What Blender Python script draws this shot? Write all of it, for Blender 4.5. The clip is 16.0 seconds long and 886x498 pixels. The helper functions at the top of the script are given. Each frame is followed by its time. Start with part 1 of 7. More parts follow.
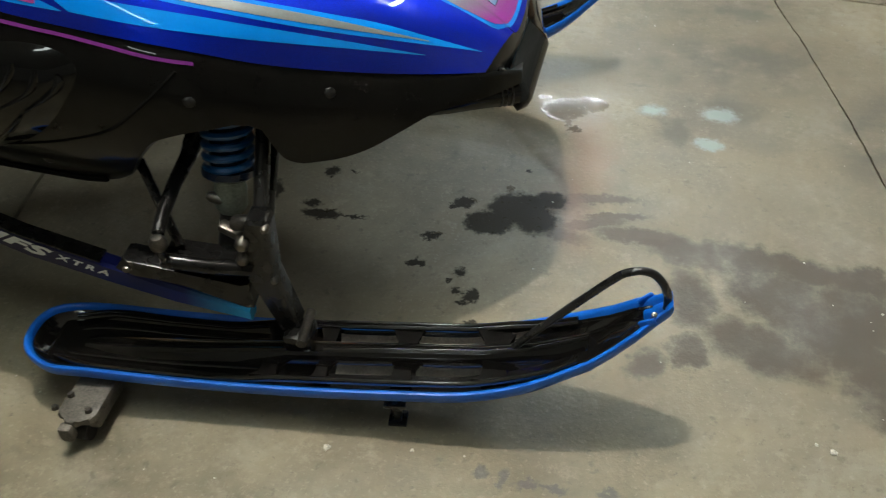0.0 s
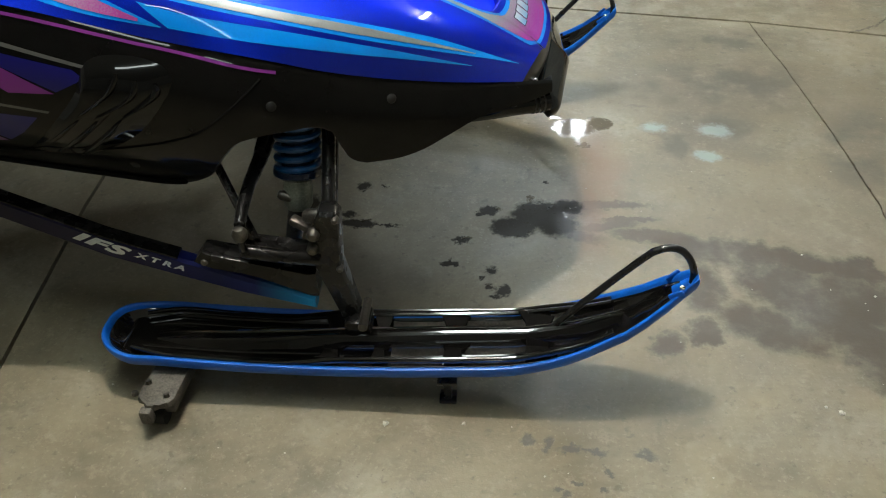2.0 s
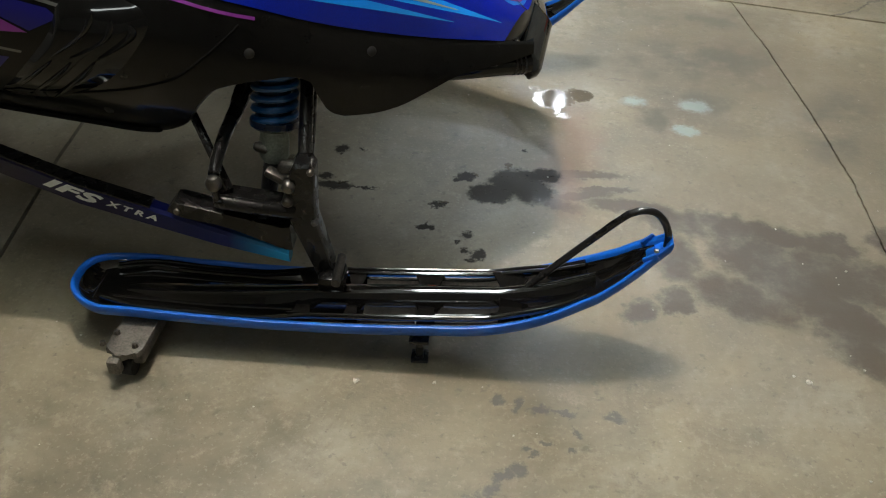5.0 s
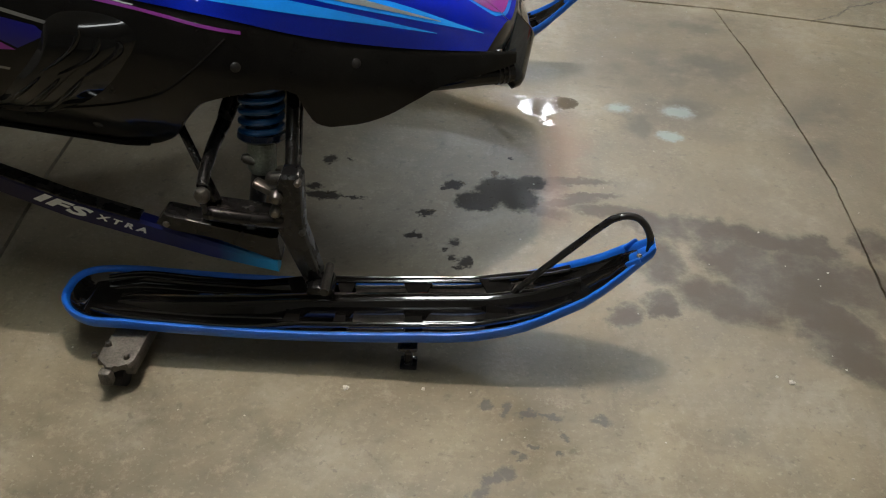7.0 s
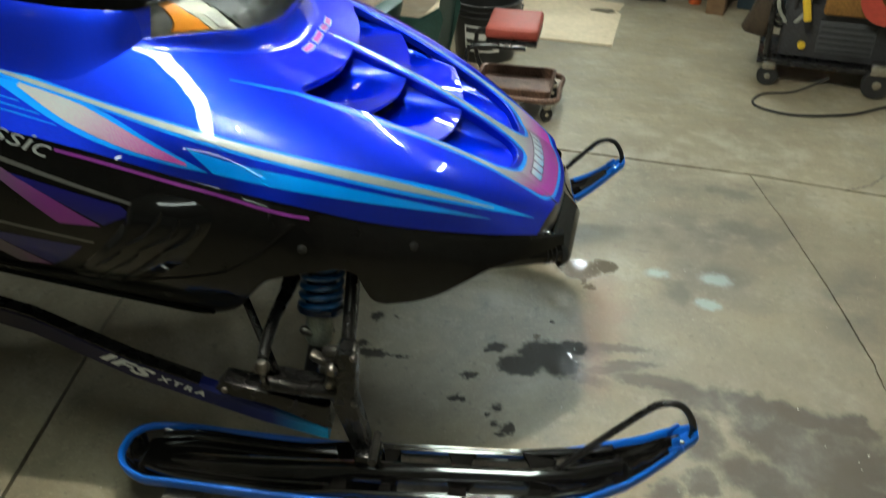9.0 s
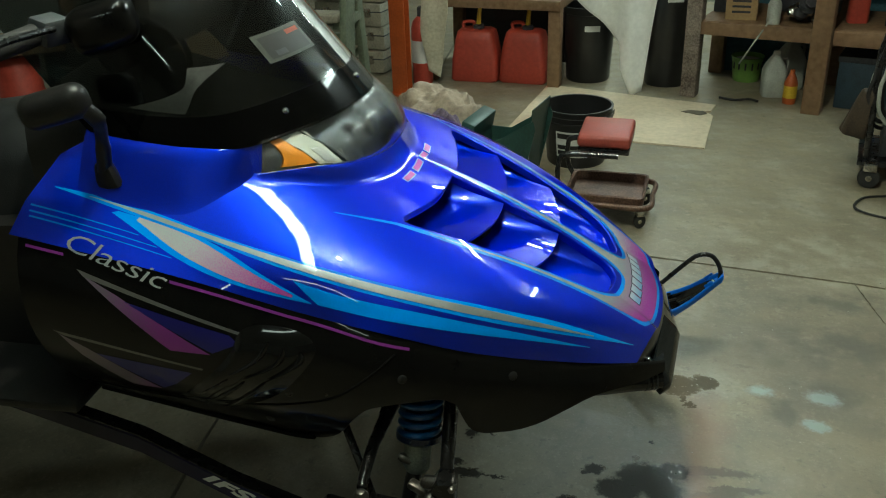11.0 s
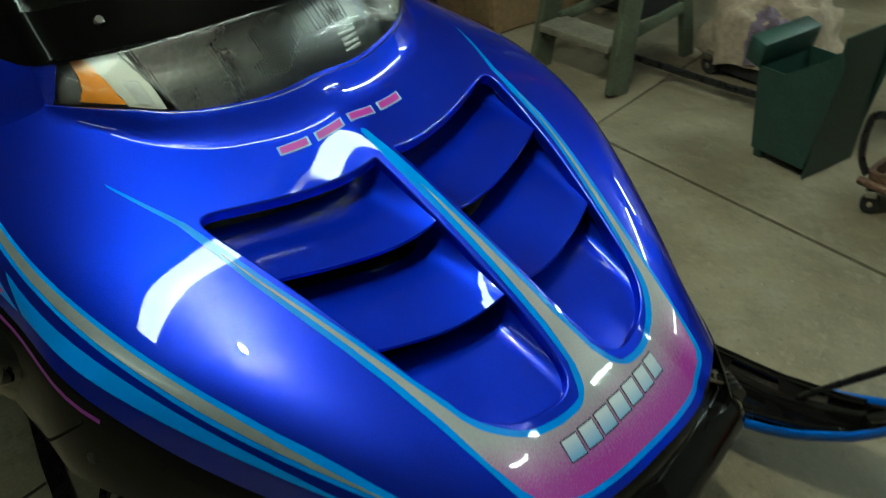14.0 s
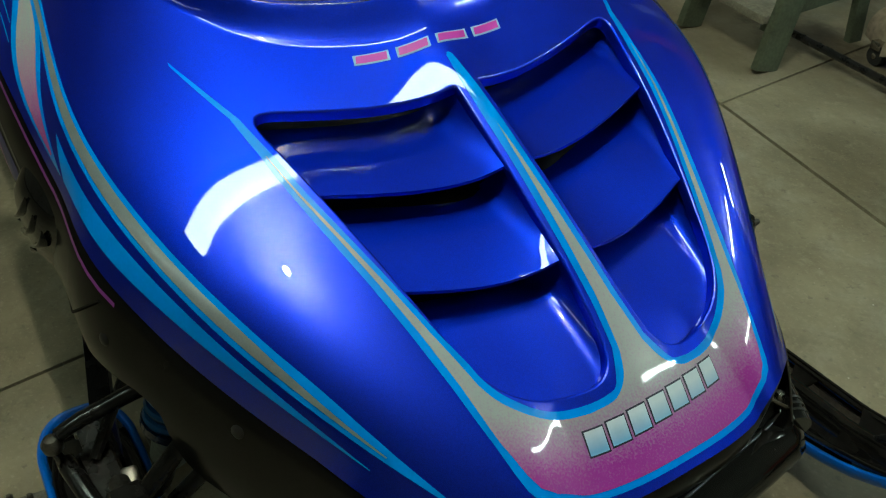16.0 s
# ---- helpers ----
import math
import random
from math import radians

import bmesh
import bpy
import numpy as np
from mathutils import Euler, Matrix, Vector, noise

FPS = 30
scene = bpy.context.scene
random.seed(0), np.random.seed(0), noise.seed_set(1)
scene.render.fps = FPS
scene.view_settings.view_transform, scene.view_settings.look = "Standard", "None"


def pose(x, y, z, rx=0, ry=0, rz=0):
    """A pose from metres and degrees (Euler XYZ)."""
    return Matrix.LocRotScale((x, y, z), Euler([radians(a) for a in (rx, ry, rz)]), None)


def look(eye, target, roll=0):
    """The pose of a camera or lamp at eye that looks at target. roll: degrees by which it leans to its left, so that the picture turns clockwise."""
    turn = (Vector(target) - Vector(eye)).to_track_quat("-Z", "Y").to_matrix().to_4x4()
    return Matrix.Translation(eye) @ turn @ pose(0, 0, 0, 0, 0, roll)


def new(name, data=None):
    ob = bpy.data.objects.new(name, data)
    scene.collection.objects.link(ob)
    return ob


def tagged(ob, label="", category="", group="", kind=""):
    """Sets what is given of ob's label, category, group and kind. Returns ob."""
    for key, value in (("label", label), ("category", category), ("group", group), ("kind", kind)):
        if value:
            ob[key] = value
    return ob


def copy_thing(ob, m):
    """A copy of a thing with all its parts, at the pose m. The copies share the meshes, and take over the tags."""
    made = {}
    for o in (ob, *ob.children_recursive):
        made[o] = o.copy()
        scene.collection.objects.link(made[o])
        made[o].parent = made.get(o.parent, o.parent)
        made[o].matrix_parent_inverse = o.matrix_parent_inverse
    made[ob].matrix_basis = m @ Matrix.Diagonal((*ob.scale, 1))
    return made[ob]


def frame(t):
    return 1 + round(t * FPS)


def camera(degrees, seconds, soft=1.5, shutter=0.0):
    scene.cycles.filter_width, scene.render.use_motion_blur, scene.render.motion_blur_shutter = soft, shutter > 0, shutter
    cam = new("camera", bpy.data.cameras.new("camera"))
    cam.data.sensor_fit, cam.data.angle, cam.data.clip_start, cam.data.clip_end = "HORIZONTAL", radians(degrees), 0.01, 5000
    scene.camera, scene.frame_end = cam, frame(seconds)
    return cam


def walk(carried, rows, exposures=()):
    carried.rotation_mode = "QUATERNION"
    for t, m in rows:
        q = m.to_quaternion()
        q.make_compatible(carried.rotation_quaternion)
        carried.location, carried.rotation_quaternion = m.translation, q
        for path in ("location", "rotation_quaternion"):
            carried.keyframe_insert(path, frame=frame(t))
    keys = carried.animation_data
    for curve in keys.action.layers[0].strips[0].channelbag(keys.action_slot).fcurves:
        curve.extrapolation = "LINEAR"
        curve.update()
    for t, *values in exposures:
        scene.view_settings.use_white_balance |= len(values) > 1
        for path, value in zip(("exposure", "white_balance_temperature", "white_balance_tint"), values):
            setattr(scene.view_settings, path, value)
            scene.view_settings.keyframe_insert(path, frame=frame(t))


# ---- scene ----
cam = camera(53.0, 16.0, soft=1.1, shutter=0.28)
PATH = [
    (0, (0.495, -1.405, 1.146), (0.285, 0.067, -0.192), -2.9),
    (0.5, (0.447, -1.522, 1.176), (0.201, -0.003, -0.102), -2.4),
    (1, (0.434, -1.588, 1.177), (0.293, -0.035, -0.077), -3.2),
    (1.5, (0.417, -1.592, 1.178), (0.279, -0.033, -0.068), -2.6),
    (2, (0.39, -1.595, 1.176), (0.241, -0.043, -0.077), -2.5),
    (2.5, (0.378, -1.592, 1.179), (0.249, -0.031, -0.063), -1.9),
    (3, (0.388, -1.597, 1.179), (0.26, -0.034, -0.062), -1.5),
    (3.5, (0.394, -1.604, 1.173), (0.269, -0.037, -0.063), -1.5),
    (4, (0.399, -1.615, 1.16), (0.279, -0.061, -0.093), -1.3),
    (4.2, (0.389, -1.612, 1.137), (0.276, -0.081, -0.146), 0.3),
    (6.5, (0.407, -1.634, 1.144), (0.329, -0.091, -0.126), 0.1),
    (7, (0.406, -1.634, 1.151), (0.324, -0.088, -0.115), 0.0),
    (7.5, (0.41, -1.634, 1.151), (0.319, -0.075, -0.097), 0.3),
    (8, (0.412, -1.634, 1.153), (0.315, -0.075, -0.096), -0.1),
    (8.5, (0.412, -1.633, 1.161), (0.305, -0.062, -0.072), -0.4),
    (9, (0.369, -1.629, 1.27), (0.21, 0.064, 0.217), 0.8),
    (9.4, (0.325, -1.632, 1.339), (0.076, 0.127, 0.421), 1.2),
    (9.5, (0.335, -1.636, 1.325), (0.049, 0.144, 0.459), 1.0),
    (9.7, (0.303, -1.645, 1.344), (-0.016, 0.142, 0.504), 0.4),
    (11.8, (0.48, -1.481, 1.318), (0.024, 0.244, 0.414), -5.7),
    (12, (0.543, -1.422, 1.298), (-0.012, 0.272, 0.391), -5.6),
    (12.5, (0.602, -1.259, 1.251), (-0.063, 0.339, 0.248), -9.2),
    (13, (0.594, -1.052, 1.25), (-0.08, 0.469, 0.14), -1.1),
    (13.5, (0.671, -0.854, 1.225), (-0.132, 0.551, 0.049), -4.6),
    (13.7, (0.73, -0.763, 1.217), (-0.231, 0.57, 0.076), -4.4),
    (14, (0.812, -0.626, 1.223), (-0.404, 0.492, 0.095), -5.4),
    (14.5, (0.793, -0.548, 1.231), (-0.549, 0.448, 0.132), -1.0),
    (15, (0.783, -0.522, 1.209), (-0.607, 0.386, 0.093), 2.7),
    (15.5, (0.804, -0.513, 1.182), (-0.563, 0.326, -0.012), 0.7),
    (16, (0.8, -0.524, 1.177), (-0.522, 0.334, -0.053), 0.3),
]
walk(cam, [(t, look(eye, target, roll)) for t, eye, target, roll in PATH],
     exposures=[(0.0, .55, 6150, 9), (4.0, .55, 6150, 10), (6.5, .40, 6320, 18), (7.5, .41, 6270, 16), (8.5, .50, 6220, 12), (9.0, .52, 6250, 2), (9.4, .27, 6260, -6), (12.0, -.13, 6100, -8), (13.0, -.30, 6150, -9), (14.0, -.42, 6200, -12), (16.0, -.38, 6250, -12)])

# ---- light ----
world = bpy.data.worlds.new("shop_air")
scene.world = world
world.use_nodes = True
world.node_tree.nodes["Background"].inputs["Color"].default_value = (0.75, 0.85, 1.0, 1)
world.node_tree.nodes["Background"].inputs["Strength"].default_value = 0.03
scene.view_settings.exposure = 0.0
CEILING = 2.75

# ---- materials ----


def shader(name, color, rough=0.5, metal=0.0, coat=0.0, coat_rough=0.03, mottle=0.0, scale=8.0, bump=0.0, bump_scale=60.0, spec=0.5, alpha=1.0, wear=None):
    """A principled material with a two-scale mottle of its colour, roughness variation and fine relief."""
    m = bpy.data.materials.new(name)
    m.use_nodes = True
    nt = m.node_tree
    b = nt.nodes["Principled BSDF"]
    b.inputs["Base Color"].default_value = (*color, 1)
    b.inputs["Roughness"].default_value = rough
    b.inputs["Metallic"].default_value = metal
    b.inputs["Coat Weight"].default_value = coat
    b.inputs["Coat Roughness"].default_value = coat_rough
    b.inputs["Specular IOR Level"].default_value = spec
    b.inputs["Alpha"].default_value = alpha
    tc = nt.nodes.new("ShaderNodeTexCoord")
    if mottle > 0:
        n1, n2 = nt.nodes.new("ShaderNodeTexNoise"), nt.nodes.new("ShaderNodeTexNoise")
        n1.inputs["Scale"].default_value, n2.inputs["Scale"].default_value = scale, scale * 9
        n1.inputs["Detail"].default_value, n2.inputs["Detail"].default_value = 6, 4
        nt.links.new(tc.outputs["Object"], n1.inputs["Vector"])
        nt.links.new(tc.outputs["Object"], n2.inputs["Vector"])
        add = nt.nodes.new("ShaderNodeMath")
        add.operation = "ADD"
        nt.links.new(n1.outputs["Fac"], add.inputs[0])
        nt.links.new(n2.outputs["Fac"], add.inputs[1])
        ramp = nt.nodes.new("ShaderNodeMapRange")
        ramp.inputs["From Min"].default_value, ramp.inputs["From Max"].default_value = 0.7, 1.3
        nt.links.new(add.outputs[0], ramp.inputs["Value"])
        mix = nt.nodes.new("ShaderNodeMix")
        mix.data_type = "RGBA"
        low = [c * (1 - mottle) for c in color]
        high = wear if wear else [min(1, c * (1 + mottle)) for c in color]
        mix.inputs["A"].default_value, mix.inputs["B"].default_value = (*low, 1), (*high, 1)
        nt.links.new(ramp.outputs["Result"], mix.inputs["Factor"])
        nt.links.new(mix.outputs["Result"], b.inputs["Base Color"])
        rr = nt.nodes.new("ShaderNodeMapRange")
        rr.inputs["To Min"].default_value, rr.inputs["To Max"].default_value = max(0.02, rough * 0.8), min(1, rough * 1.2)
        nt.links.new(n1.outputs["Fac"], rr.inputs["Value"])
        nt.links.new(rr.outputs["Result"], b.inputs["Roughness"])
    if bump > 0:
        n3, bp = nt.nodes.new("ShaderNodeTexNoise"), nt.nodes.new("ShaderNodeBump")
        n3.inputs["Scale"].default_value, n3.inputs["Detail"].default_value = bump_scale, 5
        bp.inputs["Strength"].default_value, bp.inputs["Distance"].default_value = bump, 0.004
        nt.links.new(tc.outputs["Object"], n3.inputs["Vector"])
        nt.links.new(n3.outputs["Fac"], bp.inputs["Height"])
        nt.links.new(bp.outputs["Normal"], b.inputs["Normal"])
    return m


def emitter(name, color, strength):
    m = bpy.data.materials.new(name)
    m.use_nodes = True
    b = m.node_tree.nodes["Principled BSDF"]
    b.inputs["Base Color"].default_value = (0.8, 0.8, 0.8, 1)
    b.inputs["Emission Color"].default_value = (*color, 1)
    b.inputs["Emission Strength"].default_value = strength
    return m


def fade(name, a, c, lo, hi, grain=0.12, coat=1.0, flake=0.0):
    """Printed film that runs from colour a to colour c along the hood, with a sprayed, grainy edge."""
    m = bpy.data.materials.new(name)
    m.use_nodes = True
    nt = m.node_tree
    b = nt.nodes["Principled BSDF"]
    b.inputs["Roughness"].default_value, b.inputs["Coat Weight"].default_value = 0.35, coat
    b.inputs["Metallic"].default_value = flake
    tc, sep = nt.nodes.new("ShaderNodeUVMap"), nt.nodes.new("ShaderNodeSeparateXYZ")
    nt.links.new(tc.outputs["UV"], sep.inputs["Vector"])
    no = nt.nodes.new("ShaderNodeTexNoise")
    no.inputs["Scale"].default_value, no.inputs["Detail"].default_value = 420, 2
    ob = nt.nodes.new("ShaderNodeTexCoord")
    nt.links.new(ob.outputs["Object"], no.inputs["Vector"])
    mr = nt.nodes.new("ShaderNodeMapRange")
    mr.inputs["From Min"].default_value, mr.inputs["From Max"].default_value = lo, hi
    nt.links.new(sep.outputs["X"], mr.inputs["Value"])
    off = nt.nodes.new("ShaderNodeMath")
    off.operation = "MULTIPLY_ADD"
    off.inputs[1].default_value, off.inputs[2].default_value = grain * 8, -grain * 4
    nt.links.new(no.outputs["Fac"], off.inputs[0])
    ad = nt.nodes.new("ShaderNodeMath")
    ad.operation, ad.use_clamp = "ADD", True
    nt.links.new(mr.outputs["Result"], ad.inputs[0])
    nt.links.new(off.outputs[0], ad.inputs[1])
    mix = nt.nodes.new("ShaderNodeMix")
    mix.data_type = "RGBA"
    mix.inputs["A"].default_value, mix.inputs["B"].default_value = (*a, 1), (*c, 1)
    nt.links.new(ad.outputs[0], mix.inputs["Factor"])
    nt.links.new(mix.outputs["Result"], b.inputs["Base Color"])
    return m


BLUE_PAINT = bpy.data.materials.new("blue_metallic_paint")
BLUE_PAINT.use_nodes = True
_n = BLUE_PAINT.node_tree
_d = _n.nodes["Principled BSDF"]
_d.inputs["Base Color"].default_value, _d.inputs["Roughness"].default_value, _d.inputs["Specular IOR Level"].default_value = (0.0015, 0.005, 0.17, 1), 0.6, 0.0
_f = _n.nodes.new("ShaderNodeBsdfPrincipled")
_f.inputs["Metallic"].default_value, _f.inputs["Roughness"].default_value = 1.0, 0.46
_f.inputs["Specular Tint"].default_value = (0.0, 0.06, 1.0, 1)
_k = _n.nodes.new("ShaderNodeTexVoronoi")
_k.inputs["Scale"].default_value = 1400
_c = _n.nodes.new("ShaderNodeTexCoord")
_n.links.new(_c.outputs["Object"], _k.inputs["Vector"])
_h = _n.nodes.new("ShaderNodeMapRange")
_h.inputs["To Min"].default_value, _h.inputs["To Max"].default_value = 0.8, 1.2
_n.links.new(_k.outputs["Color"], _h.inputs["Value"])
_v = _n.nodes.new("ShaderNodeVectorMath")
_v.operation = "SCALE"
_v.inputs[0].default_value = (0.008, 0.045, .87)
_n.links.new(_h.outputs["Result"], _v.inputs["Scale"])
_n.links.new(_v.outputs["Vector"], _f.inputs["Base Color"])
for _q in (_d, _f):
    _q.inputs["Coat Weight"].default_value, _q.inputs["Coat Roughness"].default_value, _q.inputs["Coat IOR"].default_value = 1.0, 0.015, 1.65
_m = _n.nodes.new("ShaderNodeMixShader")
_m.inputs["Fac"].default_value = 0.62
_n.links.new(_d.outputs["BSDF"], _m.inputs[1])
_n.links.new(_f.outputs["BSDF"], _m.inputs[2])
_n.links.new(_m.outputs["Shader"], _n.nodes["Material Output"].inputs["Surface"])
CYAN = shader("light_blue_film", (0.004, 0.25, 0.88), 0.4, 0.0, 1.0, 0.03, 0.05, 30, spec=0.2)
SILVER = shader("silver_film", (0.40, 0.435, 0.46), 0.36, 0.6, 1.0, 0.03, 0.08, 60)
PINK = shader("magenta_film", (0.42, 0.03, 0.36), 0.4, 0.0, 1.0, 0.03, 0.05, 60)
PURPLE = shader("purple_film", (0.20, 0.025, 0.25), 0.4, 0.0, 1.0, 0.03, 0.05, 60)
NOSE_FADE = fade("silver_to_magenta_film", (0.30, 0.325, 0.34), (0.30, 0.02, 0.30), 0.375, 0.432)
SIDE_FADE = fade("silver_to_pink_film", (0.37, 0.39, 0.40), (0.42, 0.05, 0.34), -0.20, 0.0)
WEDGE_FADE = fade("grey_to_purple_film", (0.16, 0.13, 0.17), (0.32, 0.03, 0.36), -0.47, -0.36, coat=0.3)
DEEP_BLUE = shader("deep_blue_film", (0.003, 0.003, 0.17), 0.4, 0.0, 0.3, 0.04, 0.05, 60)
BLACK_GLOSS = shader("black_gloss_plastic", (0.004, 0.0038, 0.0035), 0.3, 0.0, 0.5, 0.03, 0.3, 40, spec=0.05)
BLACK_BAND = shader("black_screen_print", (0.002, 0.002, 0.002), 0.2, 0.0, 0.25, 0.02, 0.2, 40, spec=0.03)
BLACK_PAN = shader("black_moulded_plastic", (0.012, 0.0115, 0.011), 0.42, 0.0, 0.2, 0.2, 0.3, 30, 0.05, 200, spec=0.3)
BLACK_STEEL = shader("black_painted_steel", (0.012, 0.012, 0.013), 0.28, 0.2, 0.5, 0.12, 0.4, 50, 0.1, 150)
CHROME = shader("worn_bright_steel", (0.55, 0.53, 0.50), 0.25, 1.0, 0, 0.03, 0.25, 60, 0.05, 300)
SKI_BLUE = shader("blue_ski_plastic", (0.004, 0.115, 0.56), 0.36, 0.0, 0.15, 0.2, 0.12, 25, 0.04, 200)
RUBBER = shader("black_rubber", (0.015, 0.015, 0.015), 0.7, 0, 0, 0.1, 0.3, 40, 0.1, 200)
VINYL = shader("black_seat_vinyl", (0.012, 0.013, 0.014), 0.42, 0, 0, 0.1, 0.3, 30, 0.15, 350)
BLACK_SHINE = shader("black_gloss_gill_plastic", (0.004, 0.004, 0.004), 0.10, 0.0, 0.7, 0.015, 0.3, 40, spec=0.1)
GREY_BOX = shader("grey_plastic", (0.05, 0.055, 0.06), 0.5, 0, 0, 0.1, 0.2, 30)
STICKER_GREY = shader("grey_hatched_sticker", (0.045, 0.05, 0.04), 0.5, 0, 0, 0.1, 0.5, 150)
STICKER_BOW = shader("dark_hatched_sticker", (0.02, 0.022, 0.018), 0.5, 0, 0, 0.1, 0.6, 150)
STICKER_DARK = shader("dark_sticker_print", (0.02, 0.02, 0.02), 0.5, 0, 0, 0.1, 0.3, 90)
STICKER_RED = shader("red_sticker_print", (0.25, 0.05, 0.02), 0.5, 0, 0, 0.1, 0.2, 90)

# ---- builders ----


def part(name, bm, material, parent=None, label="", smooth=True, angle=40):
    """Links a bmesh as one mesh object under a thing or a part."""
    me = bpy.data.meshes.new(name)
    bmesh.ops.recalc_face_normals(bm, faces=bm.faces)
    for e in bm.edges:
        e.smooth = not (e.is_manifold and e.calc_face_angle(0) > radians(angle))
    for f in bm.faces:
        f.smooth = smooth
    bm.to_mesh(me)
    bm.free()
    me.materials.append(material)
    ob = new(name, me)
    if parent:
        ob.parent = parent
    return tagged(ob, label)


def thing(name, label, category, at=(0, 0, 0), turn=0, group="", kind=""):
    ob = new(name)
    ob.matrix_basis = pose(*at, 0, 0, turn)
    ob.empty_display_size = 0.1
    return tagged(ob, label, category, group, kind)


def box(size, at=(0, 0, 0), turn=(0, 0, 0), bevel=0.004, bm=None, seg=2, taper=(1, 1)):
    """A bevelled box, centred at a place; taper scales its top in x and y."""
    bm = bm or bmesh.new()
    vs = bmesh.ops.create_cube(bm, size=1)["verts"]
    for v in vs:
        if v.co.z > 0:
            v.co.x *= taper[0]
            v.co.y *= taper[1]
    bmesh.ops.transform(bm, matrix=pose(*at, *turn) @ Matrix.Diagonal((*size, 1)), verts=vs)
    if bevel:
        es = list({e for v in vs for e in v.link_edges})
        bmesh.ops.bevel(bm, geom=es, offset=bevel, segments=seg, affect="EDGES", profile=0.5)
    return bm


def spline(points, n=8, closed=False):
    """Points along a smooth curve through the given ones."""
    p = [Vector(q) for q in points]
    out = []
    m = len(p)
    for i in range(m if closed else m - 1):
        a, b, c, d = (p[(i + k - 1) % m] if closed else p[min(max(i + k - 1, 0), m - 1)] for k in range(4))
        for j in range(n):
            s = j / n
            out.append(0.5 * (2 * b + (c - a) * s + (2 * a - 5 * b + 4 * c - d) * s * s + (3 * b - a - 3 * c + d) * s ** 3))
    if not closed:
        out.append(p[-1])
    return out


def tube(points, radius, sides=12, bm=None, flat=1.0, closed=False, ends=True):
    """A round or flattened bar along points; radius is one number or one a point."""
    bm = bm or bmesh.new()
    p = [Vector(q) for q in points]
    rings = []
    up = None
    for i, q in enumerate(p):
        if closed:
            t = (p[(i + 1) % len(p)] - p[i - 1]).normalized()
        else:
            t = (p[min(i + 1, len(p) - 1)] - p[max(i - 1, 0)]).normalized()
        if up is None:
            up = Vector((0, 0, 1)) if abs(t.z) < 0.9 else Vector((0, 1, 0))
        side = t.cross(up).normalized()
        up = side.cross(t).normalized()
        r = radius[i] if isinstance(radius, (list, tuple)) else radius
        rings.append([bm.verts.new(q + side * math.cos(a) * r * flat + up * math.sin(a) * r) for a in (math.tau * k / sides for k in range(sides))])
    for i in range(len(rings) - (0 if closed else 1)):
        a, b = rings[i], rings[(i + 1) % len(rings)]
        for k in range(sides):
            bm.faces.new((a[k], a[(k + 1) % sides], b[(k + 1) % sides], b[k]))
    if ends and not closed:
        bm.faces.new(rings[0])
        bm.faces.new(rings[-1])
    return bm


def lathe(profile, sides=32, at=(0, 0, 0), turn=(0, 0, 0), bm=None):
    """A turned form from (radius, height) pairs."""
    bm = bm or bmesh.new()
    m = pose(*at, *turn)
    rings = []
    for r, z in profile:
        if r < 1e-5:
            rings.append([bm.verts.new(m @ Vector((0, 0, z)))])
        else:
            rings.append([bm.verts.new(m @ Vector((r * math.cos(a), r * math.sin(a), z))) for a in (math.tau * k / sides for k in range(sides))])
    for a, b in zip(rings, rings[1:]):
        for k in range(sides):
            q = [a[k % len(a)], a[(k + 1) % len(a)], b[(k + 1) % len(b)], b[k % len(b)]]
            q = list(dict.fromkeys(q))
            if len(q) > 2:
                bm.faces.new(q)
    return bm


def loft(rings, closed=True, bm=None, caps=True):
    """A skin over rings of equally many points."""
    bm = bm or bmesh.new()
    vr = [[bm.verts.new(q) for q in r] for r in rings]
    n = len(vr[0])
    for a, b in zip(vr, vr[1:]):
        for k in range(n if closed else n - 1):
            bm.faces.new((a[k], a[(k + 1) % n], b[(k + 1) % n], b[k]))
    if caps and closed:
        bm.faces.new(vr[0])
        bm.faces.new(vr[-1])
    return bm


def plate(outline, thick, m=None, bm=None, bevel=0.0):
    """A flat plate of an outline in x and y, of a thickness, posed by m."""
    bm = bm or bmesh.new()
    m = m or Matrix()
    lo = [bm.verts.new(m @ Vector((x, y, 0))) for x, y in outline]
    hi = [bm.verts.new(m @ Vector((x, y, thick))) for x, y in outline]
    n = len(lo)
    bm.faces.new(lo[::-1])
    top = bm.faces.new(hi)
    for k in range(n):
        bm.faces.new((lo[k], lo[(k + 1) % n], hi[(k + 1) % n], hi[k]))
    if bevel:
        bmesh.ops.bevel(bm, geom=list(top.edges), offset=bevel, segments=2, affect="EDGES", profile=0.5)
    return bm


